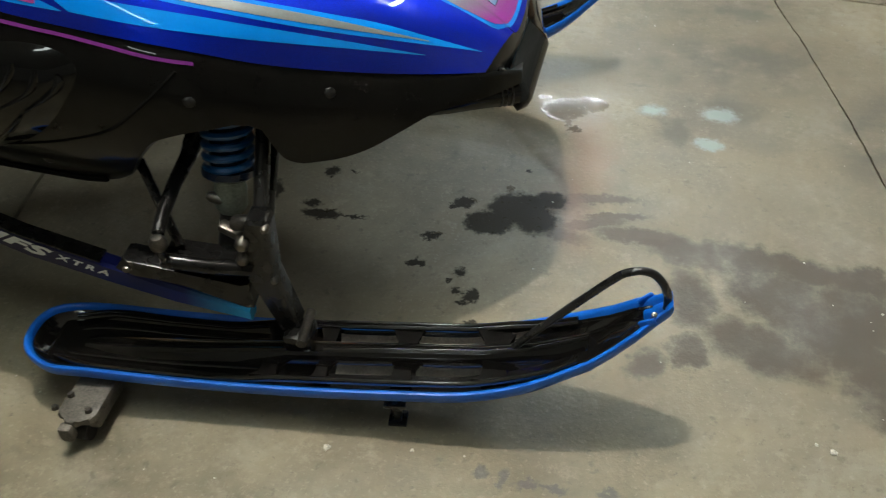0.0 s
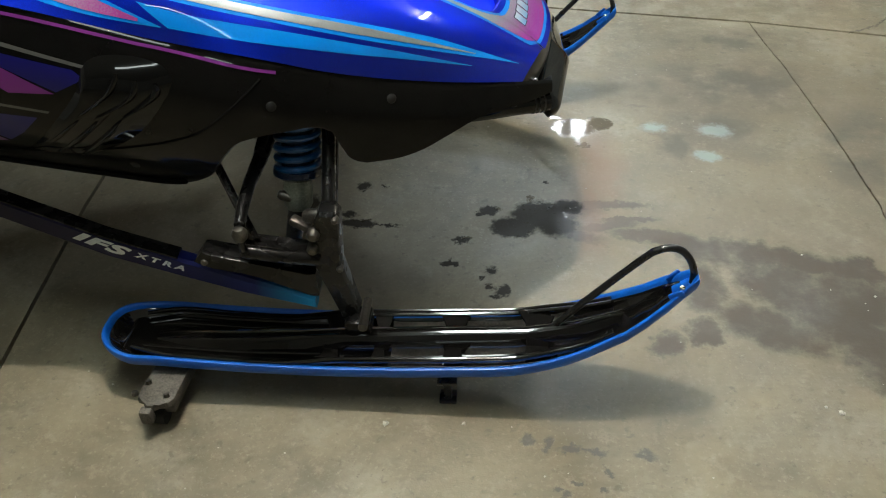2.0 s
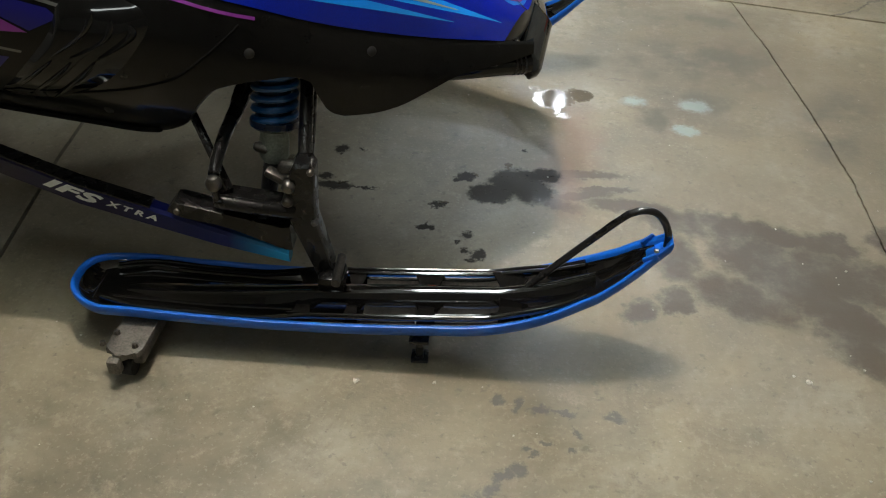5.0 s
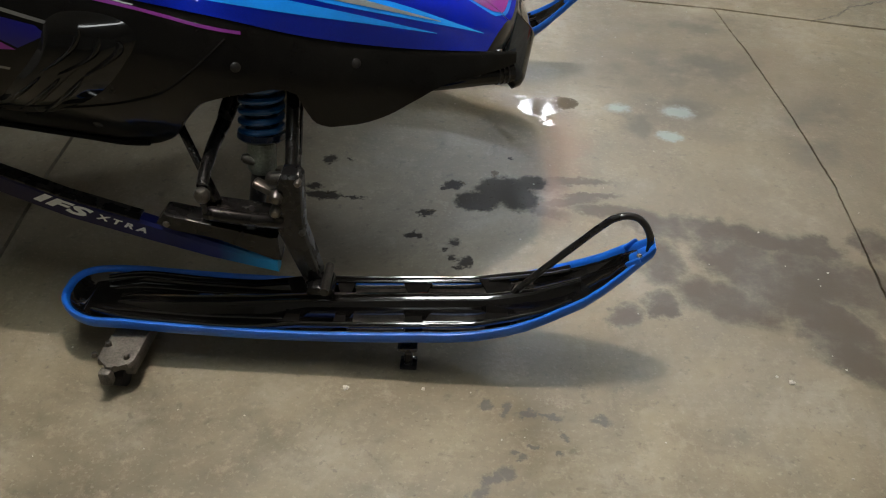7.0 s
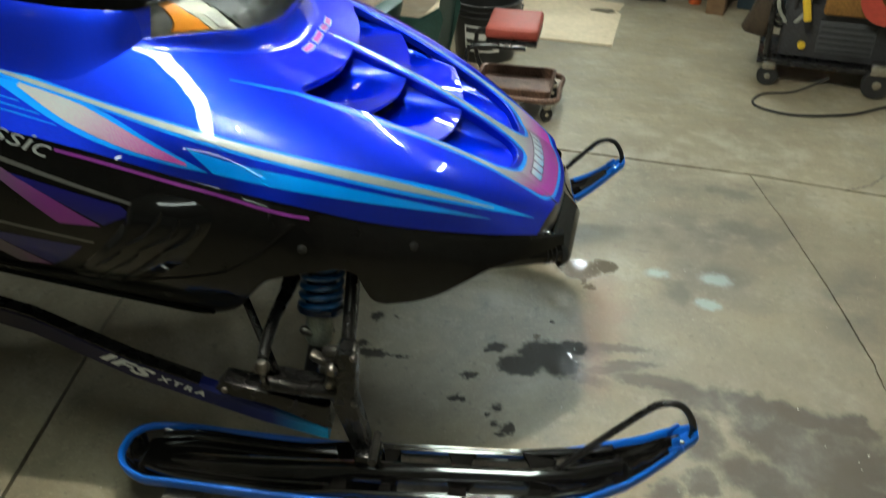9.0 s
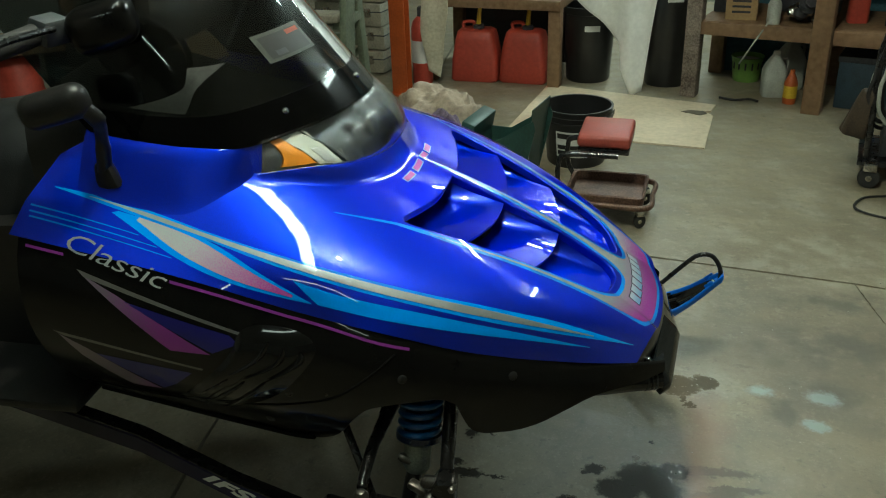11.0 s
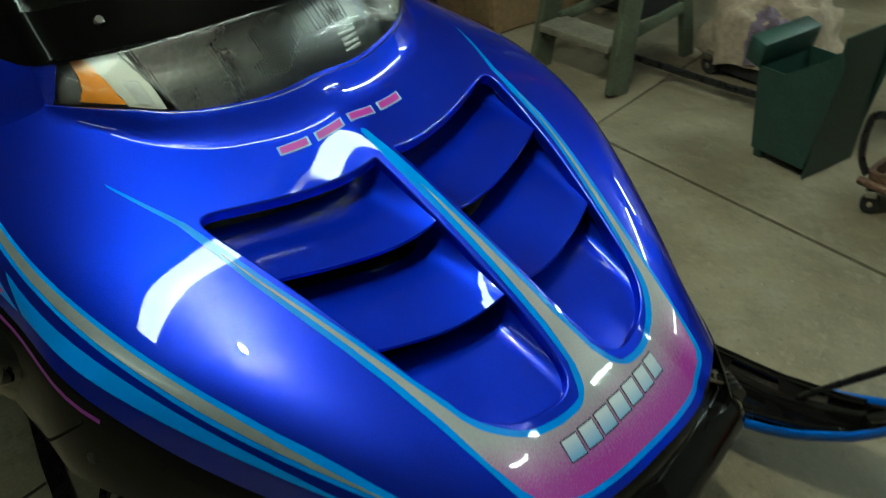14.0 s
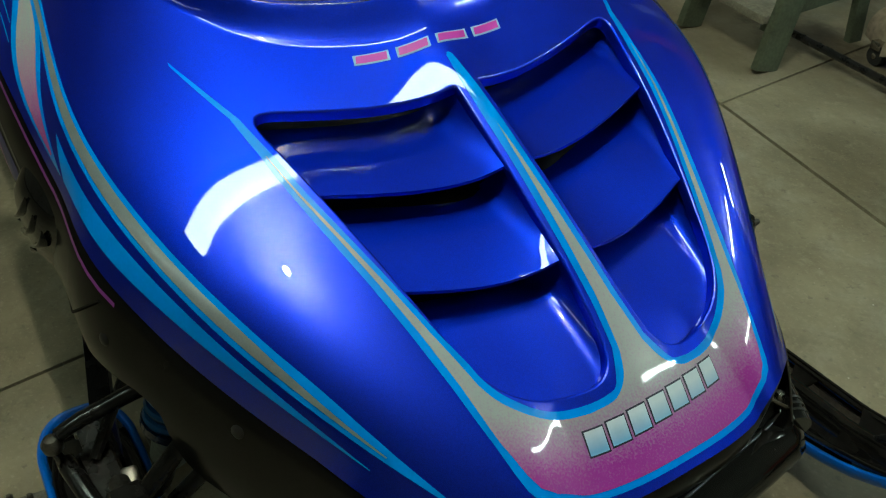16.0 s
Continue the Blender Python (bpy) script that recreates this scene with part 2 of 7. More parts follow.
def hermite(keys, q, col):
    """A smooth value of column col at q, through keyed rows."""
    k, p, n = [r[0] for r in keys], [r[col] for r in keys], len(keys)
    if q <= k[0]:
        return p[0] + (p[1] - p[0]) / (k[1] - k[0]) * (q - k[0])
    if q >= k[-1]:
        return p[-1] + (p[-1] - p[-2]) / (k[-1] - k[-2]) * (q - k[-1])
    i = max(j for j in range(n - 1) if k[j] <= q)

    def slope(j):
        a, b = max(j - 1, 0), min(j + 1, n - 1)
        if a == j or b == j:
            return (p[b] - p[a]) / (k[b] - k[a])
        w = (k[j] - k[a]) / (k[b] - k[a])
        return (p[j] - p[a]) / (k[j] - k[a]) * (1 - w) + (p[b] - p[j]) / (k[b] - k[j]) * w
    h = k[i + 1] - k[i]
    s = (q - k[i]) / h
    return (2 * s ** 3 - 3 * s * s + 1) * p[i] + (s ** 3 - 2 * s * s + s) * h * slope(i) + (3 * s * s - 2 * s ** 3) * p[i + 1] + (s ** 3 - s * s) * h * slope(i + 1)


# ---- snowmobile: the hood's form ----
# Rails along the hood from its ridge to its lower edge: way along it, half width, height.
BOW = 0.9
KNOT = (0.0, 0.06, 0.55, 0.86, 1.0)
RIDGE = [(-.75, 0, .86), (-.3, 0, .83), (-.15, 0, .778), (-.07, 0, .747), (0, 0, .727), (.143, 0, .654), (.254, 0, .596), (.37, 0, .522), (.46, 0, .456), (.5, 0, .42)]
RIB = [(-.75, .08, .86), (-.3, .07, .829), (-.15, .05, .777), (-.07, .035, .746), (.037, .02, .704), (.15, .024, .648), (.254, .027, .594), (.37, .034, .520), (.46, .04, .454), (.5, .04, .418)]
SHOULDER = [(-.75, .29, .88), (-.45, .29, .85), (-.185, .28, .787), (-.036, .291, .737), (.046, .257, .711), (.146, .232, .663), (.256, .197, .607), (.363, .165, .537), (.446, .15, .480), (.5, .145, .43)]
FLANK = [(-.75, .40, .81), (-.45, .385, .768), (-.168, .395, .712), (.007, .413, .685), (.148, .403, .648), (.232, .38, .612), (.343, .322, .556), (.399, .288, .526), (.45, .232, .478), (.5, .19, .43)]
EDGE = [(-.75, .42, .775), (-.417, .43, .722), (-.126, .44, .668), (.042, .437, .622), (.205, .43, .583), (.261, .405, .553), (.366, .335, .50), (.469, .25, .455), (.5, .19, .425)]


STRIPE = SHOULDER  # line of the printed stripe along the shoulder


def faired(keys, degree=5):
    """The same rail without small waves: one low polynomial through its keys."""
    k = np.array(keys)
    w = np.where((k[:, 0] > -.5) & (k[:, 0] < .48), 1.0, 0.35)
    fits = [np.polyfit(k[:, 0], k[:, c], degree, w=w) for c in (1, 2)]
    return [(u, float(np.polyval(fits[0], u)), float(np.polyval(fits[1], u))) for u in [-.75 + .0625 * i for i in range(21)]]


RIDGE, RIB, SHOULDER, FLANK = faired(RIDGE), faired(RIB), faired(SHOULDER), faired(FLANK)


def smooth(q, a, b):
    s = min(1, max(0, (q - a) / (b - a)))
    return s * s * (3 - 2 * s)


LENS_FOOT = [(-.074, 0), (-.075, .1), (-.079, .2), (-.088, .33), (-.118, .43), (-.187, .535)]
LENS_FOOT = [(q.x, q.y) for q in spline([(u, v, 0) for u, v in LENS_FOOT], 8)]


def lens_u(a):
    for (u0, v0), (u1, v1) in zip(LENS_FOOT, LENS_FOOT[1:]):
        if a <= v1:
            return u0 + (u1 - u0) * (a - v0) / (v1 - v0)
    return LENS_FOOT[-1][0]


def spline_bends(knots):
    """The matrix that gives a natural cubic spline's second derivatives from its values."""
    n, h = len(knots), np.diff(knots)
    a, b = np.eye(n), np.zeros((n, n))
    for i in range(1, n - 1):
        a[i, i - 1:i + 2] = h[i - 1], 2 * (h[i - 1] + h[i]), h[i]
        b[i, i - 1:i + 2] = 6 / h[i - 1], -6 / h[i - 1] - 6 / h[i], 6 / h[i]
    return np.linalg.solve(a, b).tolist()


ACROSS = [-k for k in KNOT[:0:-1]] + list(KNOT)
BENDS = spline_bends(ACROSS)


def across(values, q):
    """A value at q across the hood, on the smooth spline through the rails' values."""
    i = max(j for j in range(len(ACROSS) - 1) if ACROSS[j] <= q or j == 0)
    h = ACROSS[i + 1] - ACROSS[i]
    lo, hi = (sum(m * p for m, p in zip(BENDS[k], values)) for k in (i, i + 1))
    f = (q - ACROSS[i]) / h
    g = 1 - f
    return g * values[i] + f * values[i + 1] + ((g ** 3 - g) * lo + (f ** 3 - f) * hi) * h * h / 6


def hood_at(u, v):
    """The hood's surface: u along it in metres, v from -1 to 1 across it."""
    a = abs(v)
    rail = [(hermite(r, u, 1), hermite(r, u, 2)) for r in (RIDGE, RIB, SHOULDER, FLANK, EDGE)]
    y = across([-r[0] for r in rail[:0:-1]] + [r[0] for r in rail], a)
    z = across([r[1] for r in rail[:0:-1]] + [r[1] for r in rail], a)
    x = u - BOW * y * y
    rise = 1 - (u - lens_u(a)) / 0.038  # fillet that turns up to the headlight
    if 0 < rise < 1.6 and a < 0.6:
        rise = min(rise, 1.0)
        z += 0.0285 * rise * rise * (1 - smooth(a, 0.38, 0.6))
    if v > 0:  # the left flank sits a little tighter towards the nose
        y *= 1 - 0.13 * smooth(u, 0.15, 0.46) * smooth(a, 0.06, 0.4) - 0.09 * smooth(u, 0.0, 0.45) * smooth(a, 0.42, 1.02)
    return Vector((x, math.copysign(y, v) if v else 0.0, z))


def hood_normal(u, v):
    e = 1e-3
    return (hood_at(u + e, v) - hood_at(u - e, v)).cross(hood_at(u, v + e) - hood_at(u, v - e)).normalized()


def v_of(u, y):
    """The v at which the hood is y wide, at u."""
    lo, hi = 0.0, 0.97
    for _ in range(30):
        mid = (lo + hi) / 2
        if -hood_at(u, -mid).y < abs(y):
            lo = mid
        else:
            hi = mid
    return math.copysign(lo, y)


def rounded(loop, radii, n=6):
    """A closed outline with its corners rounded."""
    out = []
    m = len(loop)
    for i, (p, r) in enumerate(zip(loop, radii)):
        p, a, b = Vector(p), Vector(loop[i - 1]), Vector(loop[(i + 1) % m])
        if r <= 0:
            out.append(tuple(p))
            continue
        da, db = (a - p), (b - p)
        s, e = p + da.normalized() * min(r, da.length * 0.48), p + db.normalized() * min(r, db.length * 0.48)
        for k in range(n + 1):
            q = k / n
            out.append(tuple((1 - q) ** 2 * s + 2 * q * (1 - q) * p + q * q * e))
    return out


def finer(loop, step=0.012):
    out = []
    for a, b in zip(loop, loop[1:] + loop[:1]):
        n = max(1, int((Vector(b) - Vector(a)).length / step))
        out += [(a[0] + (b[0] - a[0]) * k / n, a[1] + (b[1] - a[1]) * k / n) for k in range(n)]
    return out


def inside(p, loop):
    c = False
    for (x0, y0), (x1, y1) in zip(loop, loop[1:] + loop[:1]):
        if (y0 > p[1]) != (y1 > p[1]) and p[0] < (x1 - x0) * (p[1] - y0) / (y1 - y0) + x0:
            c = not c
    return c


def skin(name, loop, material, parent, place, normal, lift=0.0, holes=(), grid=(0.02, 0.05), label="", step=0.02, extra=(), skip=None):
    """A trimmed piece of a curved surface: an outline with holes, filled over a grid and laid on the surface, with the surface's own normals."""
    from mathutils.geometry import delaunay_2d_cdt
    loops = [finer(list(loop), step)] + [finer(list(h), step) for h in holes]
    pts, edges = [], []
    for lp in loops:
        s = len(pts)
        pts += [Vector(p) for p in lp]
        edges += [(s + k, s + (k + 1) % len(lp)) for k in range(len(lp))]
    lo = [min(p[i] for p in loops[0]) for i in (0, 1)]
    hi = [max(p[i] for p in loops[0]) for i in (0, 1)]
    for i in range(1, int((hi[0] - lo[0]) / grid[0]) + 1):
        for j in range(1, int((hi[1] - lo[1]) / grid[1]) + 1):
            p = (lo[0] + i * grid[0], lo[1] + j * grid[1])
            if not (skip and skip(p)) and inside(p, loops[0]) and not any(inside(p, h) for h in loops[1:]):
                pts.append(Vector(p))
    pts += [Vector(p) for p in extra]
    v2, _, faces, *_ = delaunay_2d_cdt(pts, edges, [], 0, 1e-6)
    keep = []
    for f in faces:
        c = tuple(sum((v2[i] for i in f), Vector((0, 0))) / len(f))
        if inside(c, loops[0]) and not any(inside(c, h) for h in loops[1:]):
            keep.append(tuple(f))
    nor = [normal(*p) for p in v2]
    co = [place(*p) + n * lift for p, n in zip(v2, nor)]
    me = bpy.data.meshes.new(name)
    me.from_pydata(co, [], keep)
    uv = me.uv_layers.new(name="UVMap")
    for lpp in me.loops:
        uv.data[lpp.index].uv = tuple(v2[lpp.vertex_index])
    fl = sum((me.polygons[i].normal.dot(nor[me.polygons[i].vertices[0]]) for i in range(min(20, len(me.polygons)))))
    if fl < 0:
        me.flip_normals()
    me.polygons.foreach_set("use_smooth", [True] * len(me.polygons))
    me.normals_split_custom_set_from_vertices([tuple(n) for n in nor])
    me.materials.append(material)
    ob = new(name, me)
    ob.parent = parent
    return tagged(ob, label)


def strip_loop(upper, lower):
    """An outline from an upper and a lower edge, both smoothed."""
    a = [tuple(p)[:2] for p in spline([(x, y, 0) for x, y in upper], 5)]
    b = [tuple(p)[:2] for p in spline([(x, y, 0) for x, y in lower], 5)]
    out = a + b[::-1]
    return [p for i, p in enumerate(out) if (Vector(p) - Vector(out[i - 1])).length > 1e-4]

# ---- the shop: floor, walls, ceiling ----


def concrete():
    """Worn slab: mottle at two scales, pits, oil and damp stains with soft ragged edges, wet spots and a crack."""
    m = bpy.data.materials.new("stained_concrete")
    m.use_nodes = True
    nt = m.node_tree
    b = nt.nodes["Principled BSDF"]
    geo = nt.nodes.new("ShaderNodeNewGeometry")

    def math_node(op, a, c=None, clamp=False):
        n = nt.nodes.new("ShaderNodeMath")
        n.operation, n.use_clamp = op, clamp
        for i, q in enumerate((a, c)):
            if q is None:
                continue
            if isinstance(q, (int, float)):
                n.inputs[i].default_value = q
            else:
                nt.links.new(q, n.inputs[i])
        return n.outputs[0]

    def noise_node(scale, detail=5, rough=0.6, vector=None):
        n = nt.nodes.new("ShaderNodeTexNoise")
        n.inputs["Scale"].default_value, n.inputs["Detail"].default_value, n.inputs["Roughness"].default_value = scale, detail, rough
        nt.links.new(vector or geo.outputs["Position"], n.inputs["Vector"])
        return n

    def ramp_node(value, lo, hi, a=0.0, c=1.0):
        n = nt.nodes.new("ShaderNodeMapRange")
        n.interpolation_type = "SMOOTHSTEP"
        for k, q in zip(("From Min", "From Max", "To Min", "To Max"), (lo, hi, a, c)):
            n.inputs[k].default_value = q
        nt.links.new(value, n.inputs["Value"])
        return n.outputs["Result"]

    def mix(base, color, mask):
        n = nt.nodes.new("ShaderNodeMix")
        n.data_type = "RGBA"
        nt.links.new(base, n.inputs["A"])
        n.inputs["B"].default_value = (*color, 1)
        nt.links.new(mask, n.inputs["Factor"])
        return n.outputs["Result"]

    big, mid, fine, ragged = noise_node(1.7), noise_node(9, 6), noise_node(120, 3), noise_node(14, 5, 0.65)
    bend = nt.nodes.new("ShaderNodeVectorMath")
    bend.operation = "MULTIPLY_ADD"
    bend.inputs[1].default_value, bend.inputs[2].default_value = (0.11, 0.11, 0), (-0.055, -0.055, 0)
    nt.links.new(ragged.outputs["Color"], bend.inputs[0])
    shifted = nt.nodes.new("ShaderNodeVectorMath")
    shifted.operation = "ADD"
    nt.links.new(bend.outputs[0], shifted.inputs[0])
    nt.links.new(geo.outputs["Position"], shifted.inputs[1])

    frayed = noise_node(55, 6, 0.7)
    fray = nt.nodes.new("ShaderNodeVectorMath")
    fray.operation = "MULTIPLY_ADD"
    fray.inputs[1].default_value, fray.inputs[2].default_value = (0.05, 0.05, 0), (-0.025, -0.025, 0)
    nt.links.new(frayed.outputs["Color"], fray.inputs[0])
    near = nt.nodes.new("ShaderNodeVectorMath")
    near.operation = "ADD"
    nt.links.new(fray.outputs[0], near.inputs[0])
    nt.links.new(geo.outputs["Position"], near.inputs[1])

    chain = [fine.outputs["Fac"]]

    def spot(x, y, rx, ry, turn=0, soft=0.35, wobble=True):
        mp = nt.nodes.new("ShaderNodeMapping")
        mp.vector_type = "TEXTURE"
        at = nt.nodes.new("ShaderNodeVectorMath")
        at.operation = "MULTIPLY_ADD"
        at.inputs[1].default_value, at.inputs[2].default_value = (1e-7, 1e-7, 0), (x, y, 0)
        nt.links.new(chain[0], at.inputs[0])
        nt.links.new(at.outputs[0], mp.inputs["Location"])
        mp.inputs["Rotation"].default_value = (0, 0, radians(turn))
        mp.inputs["Scale"].default_value = (rx, ry, 1)
        nt.links.new(near.outputs[0] if wobble == "fine" else shifted.outputs[0] if wobble else geo.outputs["Position"], mp.inputs["Vector"])
        le = nt.nodes.new("ShaderNodeVectorMath")
        le.operation = "LENGTH"
        nt.links.new(mp.outputs[0], le.inputs[0])
        return ramp_node(le.outputs["Value"], 1 - soft, 1 + soft, 1.0, 0.0)

    def union(rows, wobble=True):
        out = None
        for r in rows:
            q = spot(*r, wobble=wobble)
            out = q if out is None else math_node("MAXIMUM", out, q)
            chain[0] = out
        return out

    cr = nt.nodes.new("ShaderNodeValToRGB")
    cr.color_ramp.elements[0].position, cr.color_ramp.elements[1].position = 0.33, 0.69
    cr.color_ramp.elements[0].color, cr.color_ramp.elements[1].color = (0.128, 0.111, 0.076, 1), (0.345, 0.297, 0.202, 1)
    nt.links.new(math_node("ADD", math_node("MULTIPLY", big.outputs["Fac"], 0.55), math_node("MULTIPLY", mid.outputs["Fac"], 0.45)), cr.inputs["Fac"])
    col = cr.outputs["Color"]
    blot, speck = noise_node(4.2, 8, 0.7), noise_node(70, 5, 0.7)
    col = mix(col, (0.17, 0.135, 0.085), math_node("MULTIPLY", ramp_node(blot.outputs["Fac"], 0.47, 0.68), 0.55))
    col = mix(col, (0.41, 0.375, 0.30), math_node("MULTIPLY", ramp_node(blot.outputs["Fac"], 0.50, 0.33), 0.40))
    col = mix(col, (0.07, 0.06, 0.045), math_node("MULTIPLY", ramp_node(speck.outputs["Fac"], 0.62, 0.72), 0.55))
    col = mix(col, (0.42, 0.378, 0.29), math_node("MULTIPLY", ramp_node(fine.outputs["Fac"], 0.56, 0.72), 0.35))
    col = mix(col, (0.10, 0.085, 0.065), math_node("MULTIPLY", ramp_node(noise_node(38, 4).outputs["Fac"], 0.60, 0.70), 0.45))
    col = mix(col, (0.50, 0.47, 0.40), math_node("MULTIPLY", union([(1.0, 1.12, .35, .2, 0, .6), (.55, 1.05, .12, .06, 20, .5)]), math_node("MULTIPLY", ramp_node(mid.outputs["Fac"], .45, .65), 0.3)))
    pit = noise_node(210, 4, 0.75)
    col = mix(col, (0.09, 0.078, 0.055), math_node("MULTIPLY", ramp_node(pit.outputs["Fac"], 0.60, 0.74), 0.5))
    worn = noise_node(17, 7, 0.75)
    col = mix(col, (0.40, 0.355, 0.262), math_node("MULTIPLY", ramp_node(worn.outputs["Fac"], 0.52, 0.70), 0.45))
    col = mix(col, (0.15, 0.125, 0.085), math_node("MULTIPLY", ramp_node(worn.outputs["Fac"], 0.47, 0.30), 0.50))
    # damp and old oil; spots by ladder and jack also paint in shade
    edge = math_node("ADD", math_node("MULTIPLY", mid.outputs["Fac"], 0.6), math_node("MULTIPLY", noise_node(26, 7, .7).outputs["Fac"], 0.4))
    broad = union([(1.15, -.25, .55, .36, -20, .6), (1.5, .2, .4, .4, 0, .6), (.95, .55, .40, .16, 0, .7), (-.80, 1.74, .34, .24, -7, .5), (-.24, 1.70, .24, .11, -12, .5)])
    col = mix(col, (0.17, 0.14, 0.095), math_node("MULTIPLY", broad, math_node("MULTIPLY", ramp_node(edge, .30, .60), 0.78)))
    old = union([(.89, -.14, .075, .045, -15, .5), (.80, -.13, .09, .04, -10, .6), (.93, -.23, .11, .07, -35, .5), (.99, -.31, .12, .07, -40, .5), (1.06, -.40, .10, .06, -45, .4), (1.09, -.185, .06, .035, -20, .4), (1.00, -.17, .12, .03, -25, .7), (.88, -.36, .10, .05, -20, .7), (.77, -.25, .05, .07, 0, .6), (.755, -.372, .04, .035, 0, .4), (.68, -.405, .035, .03, 0, .5), (1.12, -.30, .18, .07, -25, .6), (1.27, -.42, .16, .09, -40, .4), (1.10, -.49, .12, .06, -40, .5), (1.22, -.17, .05, .045, 0, .4), (1.35, -.55, .10, .22, -20, .5), (-.78, 1.84, .26, .11, -7, .6), (-.30, 1.74, .16, .05, -12, .6)])
    stained = ramp_node(math_node("ADD", old, math_node("MULTIPLY", math_node("SUBTRACT", edge, .5), 2.9)), -.10, 1.10)
    col = mix(col, (0.066, 0.051, 0.034), math_node("MULTIPLY", stained, math_node("MULTIPLY", ramp_node(old, .0, .45), 0.92)))
    cloud = union([(.95, .60, .20, .12, 0, .7), (.88, .36, .11, .07, 0, .7), (.80, .28, .06, .07, 0, .7), (1.22, .28, .07, .16, -20, .6), (1.05, .85, .25, .06, 0, .7)])
    col = mix(col, (0.10, 0.088, 0.068), math_node("MULTIPLY", cloud, math_node("MULTIPLY", ramp_node(mid.outputs["Fac"], .35, .62), 0.8)))
    tracks = union([(.60, .028, .095, .016, 0, .3), (.645, -.026, .065, .010, 3, .3), (.60, -.05, .07, .016, 12, .4), (.69, -.082, .085, .024, -6, .3), (.53, .015, .06, .03, 0, .5), (.54, -.085, .05, .02, -20, .6)], "fine")
    col = mix(col, (0.07, 0.053, 0.036), math_node("MULTIPLY", tracks, 0.82))
    # reddish penumbra beside the hood's shadow, painted into the slab colour
    red_penumbra = union([(.555, .02, .045, .15, 0, .7), (.60, .18, .045, .13, 0, .8)])
    col = mix(col, (0.26, 0.15, 0.105), math_node("MULTIPLY", red_penumbra, 0.5))
    scuff = union([(.459, -.647, .008, .018, -12, .4), (.494, -.653, .020, .008, 8, .4), (.534, -.661, .022, .006, -4, .4), (.615, -.663, .017, .009, -6, .4), (.425, -.64, .012, .010, 0, .4), (.555, -.696, .006, .012, 25, .4), (.505, -.725, .010, .007, 0, .4), (.47, -.735, .009, .006, 0, .4), (.545, -.735, .006, .005, 0, .4),
                   (.437, -.79, .022, .008, 40, .4), (.463, -.778, .012, .012, 0, .4), (.485, -.745, .009, .006, 20, .4), (.42, -.815, .016, .010, 20, .4), (.40, -.84, .02, .012, 0, .5)], "fine")
    col = mix(col, (0.085, 0.08, 0.078), math_node("MULTIPLY", scuff, 0.75))
    blue = union([(.893, .347, .040, .030, -10, .4), (.856, .230, .032, .020, -10, .4), (.745, .36, .028, .02, 0, .6)], "fine")
    col = mix(col, (0.33, 0.40, 0.39), math_node("MULTIPLY", blue, 0.75))
    ring = union([(.885, .335, .075, .055, -10, .5), (.93, .26, .09, .05, -30, .6), (.72, .46, .03, .008, 0, .4)])
    col = mix(col, (0.12, 0.10, 0.075), math_node("MULTIPLY", math_node("MULTIPLY", ring, math_node("SUBTRACT", 1.0, blue)), 0.45))
    # fresh oil and water
    oil = union([(.455, -.012, .062, .050, 0, .2), (.398, -.058, .050, .036, 0, .2), (.49, -.045, .045, .045, 0, .3), (.518, .018, .035, .026, 0, .3), (.345, .000, .022, .016, 20, .25), (.322, -.012, .010, .008, 0, .3), (.287, -.107, .017, .012, 0, .2), (.268, -.186, .018, .009, 0, .3),
                 (.378, -.268, .016, .016, 30, .25), (.352, -.256, .010, .009, 0, .3), (.365, -.285, .010, .006, 0, .3), (.352, -.206, .013, .011, 0, .35), (.335, -.23, .006, .006, 0, .3), (.052, .090, .016, .018, 0, .35), (.10, .09, .007, .007, 0, .4),
                 (.055, -.052, .040, .016, -4, .25), (.03, -.02, .020, .010, 0, .4), (.115, -.060, .035, .004, -3, .4), (.47, .115, .008, .006, 0, .4), (.385, -.335, .010, .010, 0, .3), (-.06, .02, .02, .03, 0, .3)], "fine")
    pool = union([(.545, .355, .052, .046, 10, .2), (.498, .405, .016, .007, 0, .3), (.613, .378, .034, .030, 0, .25), (.568, .274, .016, .012, 0, .25), (.553, .30, .008, .014, 0, .3)], "fine")
    glint = union([(.302, -.100, .010, .005, 0, .3), (.36, .012, .010, .005, 0, .3), (.435, .045, .006, .014, 0, .4), (.068, -.04, .012, .005, 0, .3)], "fine")
    pool = math_node("MULTIPLY", math_node("MAXIMUM", pool, glint), ramp_node(noise_node(62, 5, .7).outputs["Fac"], .34, .44))
    oil = math_node("MULTIPLY", oil, ramp_node(noise_node(48, 4).outputs["Fac"], .22, .34))
    pool = math_node("MAXIMUM", pool, math_node("MULTIPLY", oil, ramp_node(noise_node(85, 3).outputs["Fac"], .60, .66)))
    patchy = math_node("MAXIMUM", oil, pool)
    col = mix(col, (0.020, 0.016, 0.012), math_node("MULTIPLY", oil, 0.93))
    col = mix(col, (0.10, 0.080, 0.055), math_node("MULTIPLY", math_node("SUBTRACT", pool, oil, True), 0.85))
    # a crack running off the joint
    crack = math_node("MAXIMUM", math_node("MAXIMUM", spot(1.42, .925, .055, .004, 30, .5, "fine"), spot(1.49, .98, .05, .004, 50, .5, "fine")), math_node("MAXIMUM", spot(1.58, 1.035, .08, .004, 24, .5, "fine"), spot(1.78, 1.14, .16, .004, 28, .5, "fine")))
    col = mix(col, (0.05, 0.045, 0.035), math_node("MULTIPLY", crack, 0.8))
    nt.links.new(col, b.inputs["Base Color"])
    rough = math_node("SUBTRACT", ramp_node(mid.outputs["Fac"], .3, .7, .34, .54), math_node("MULTIPLY", pool, 0.42), True)
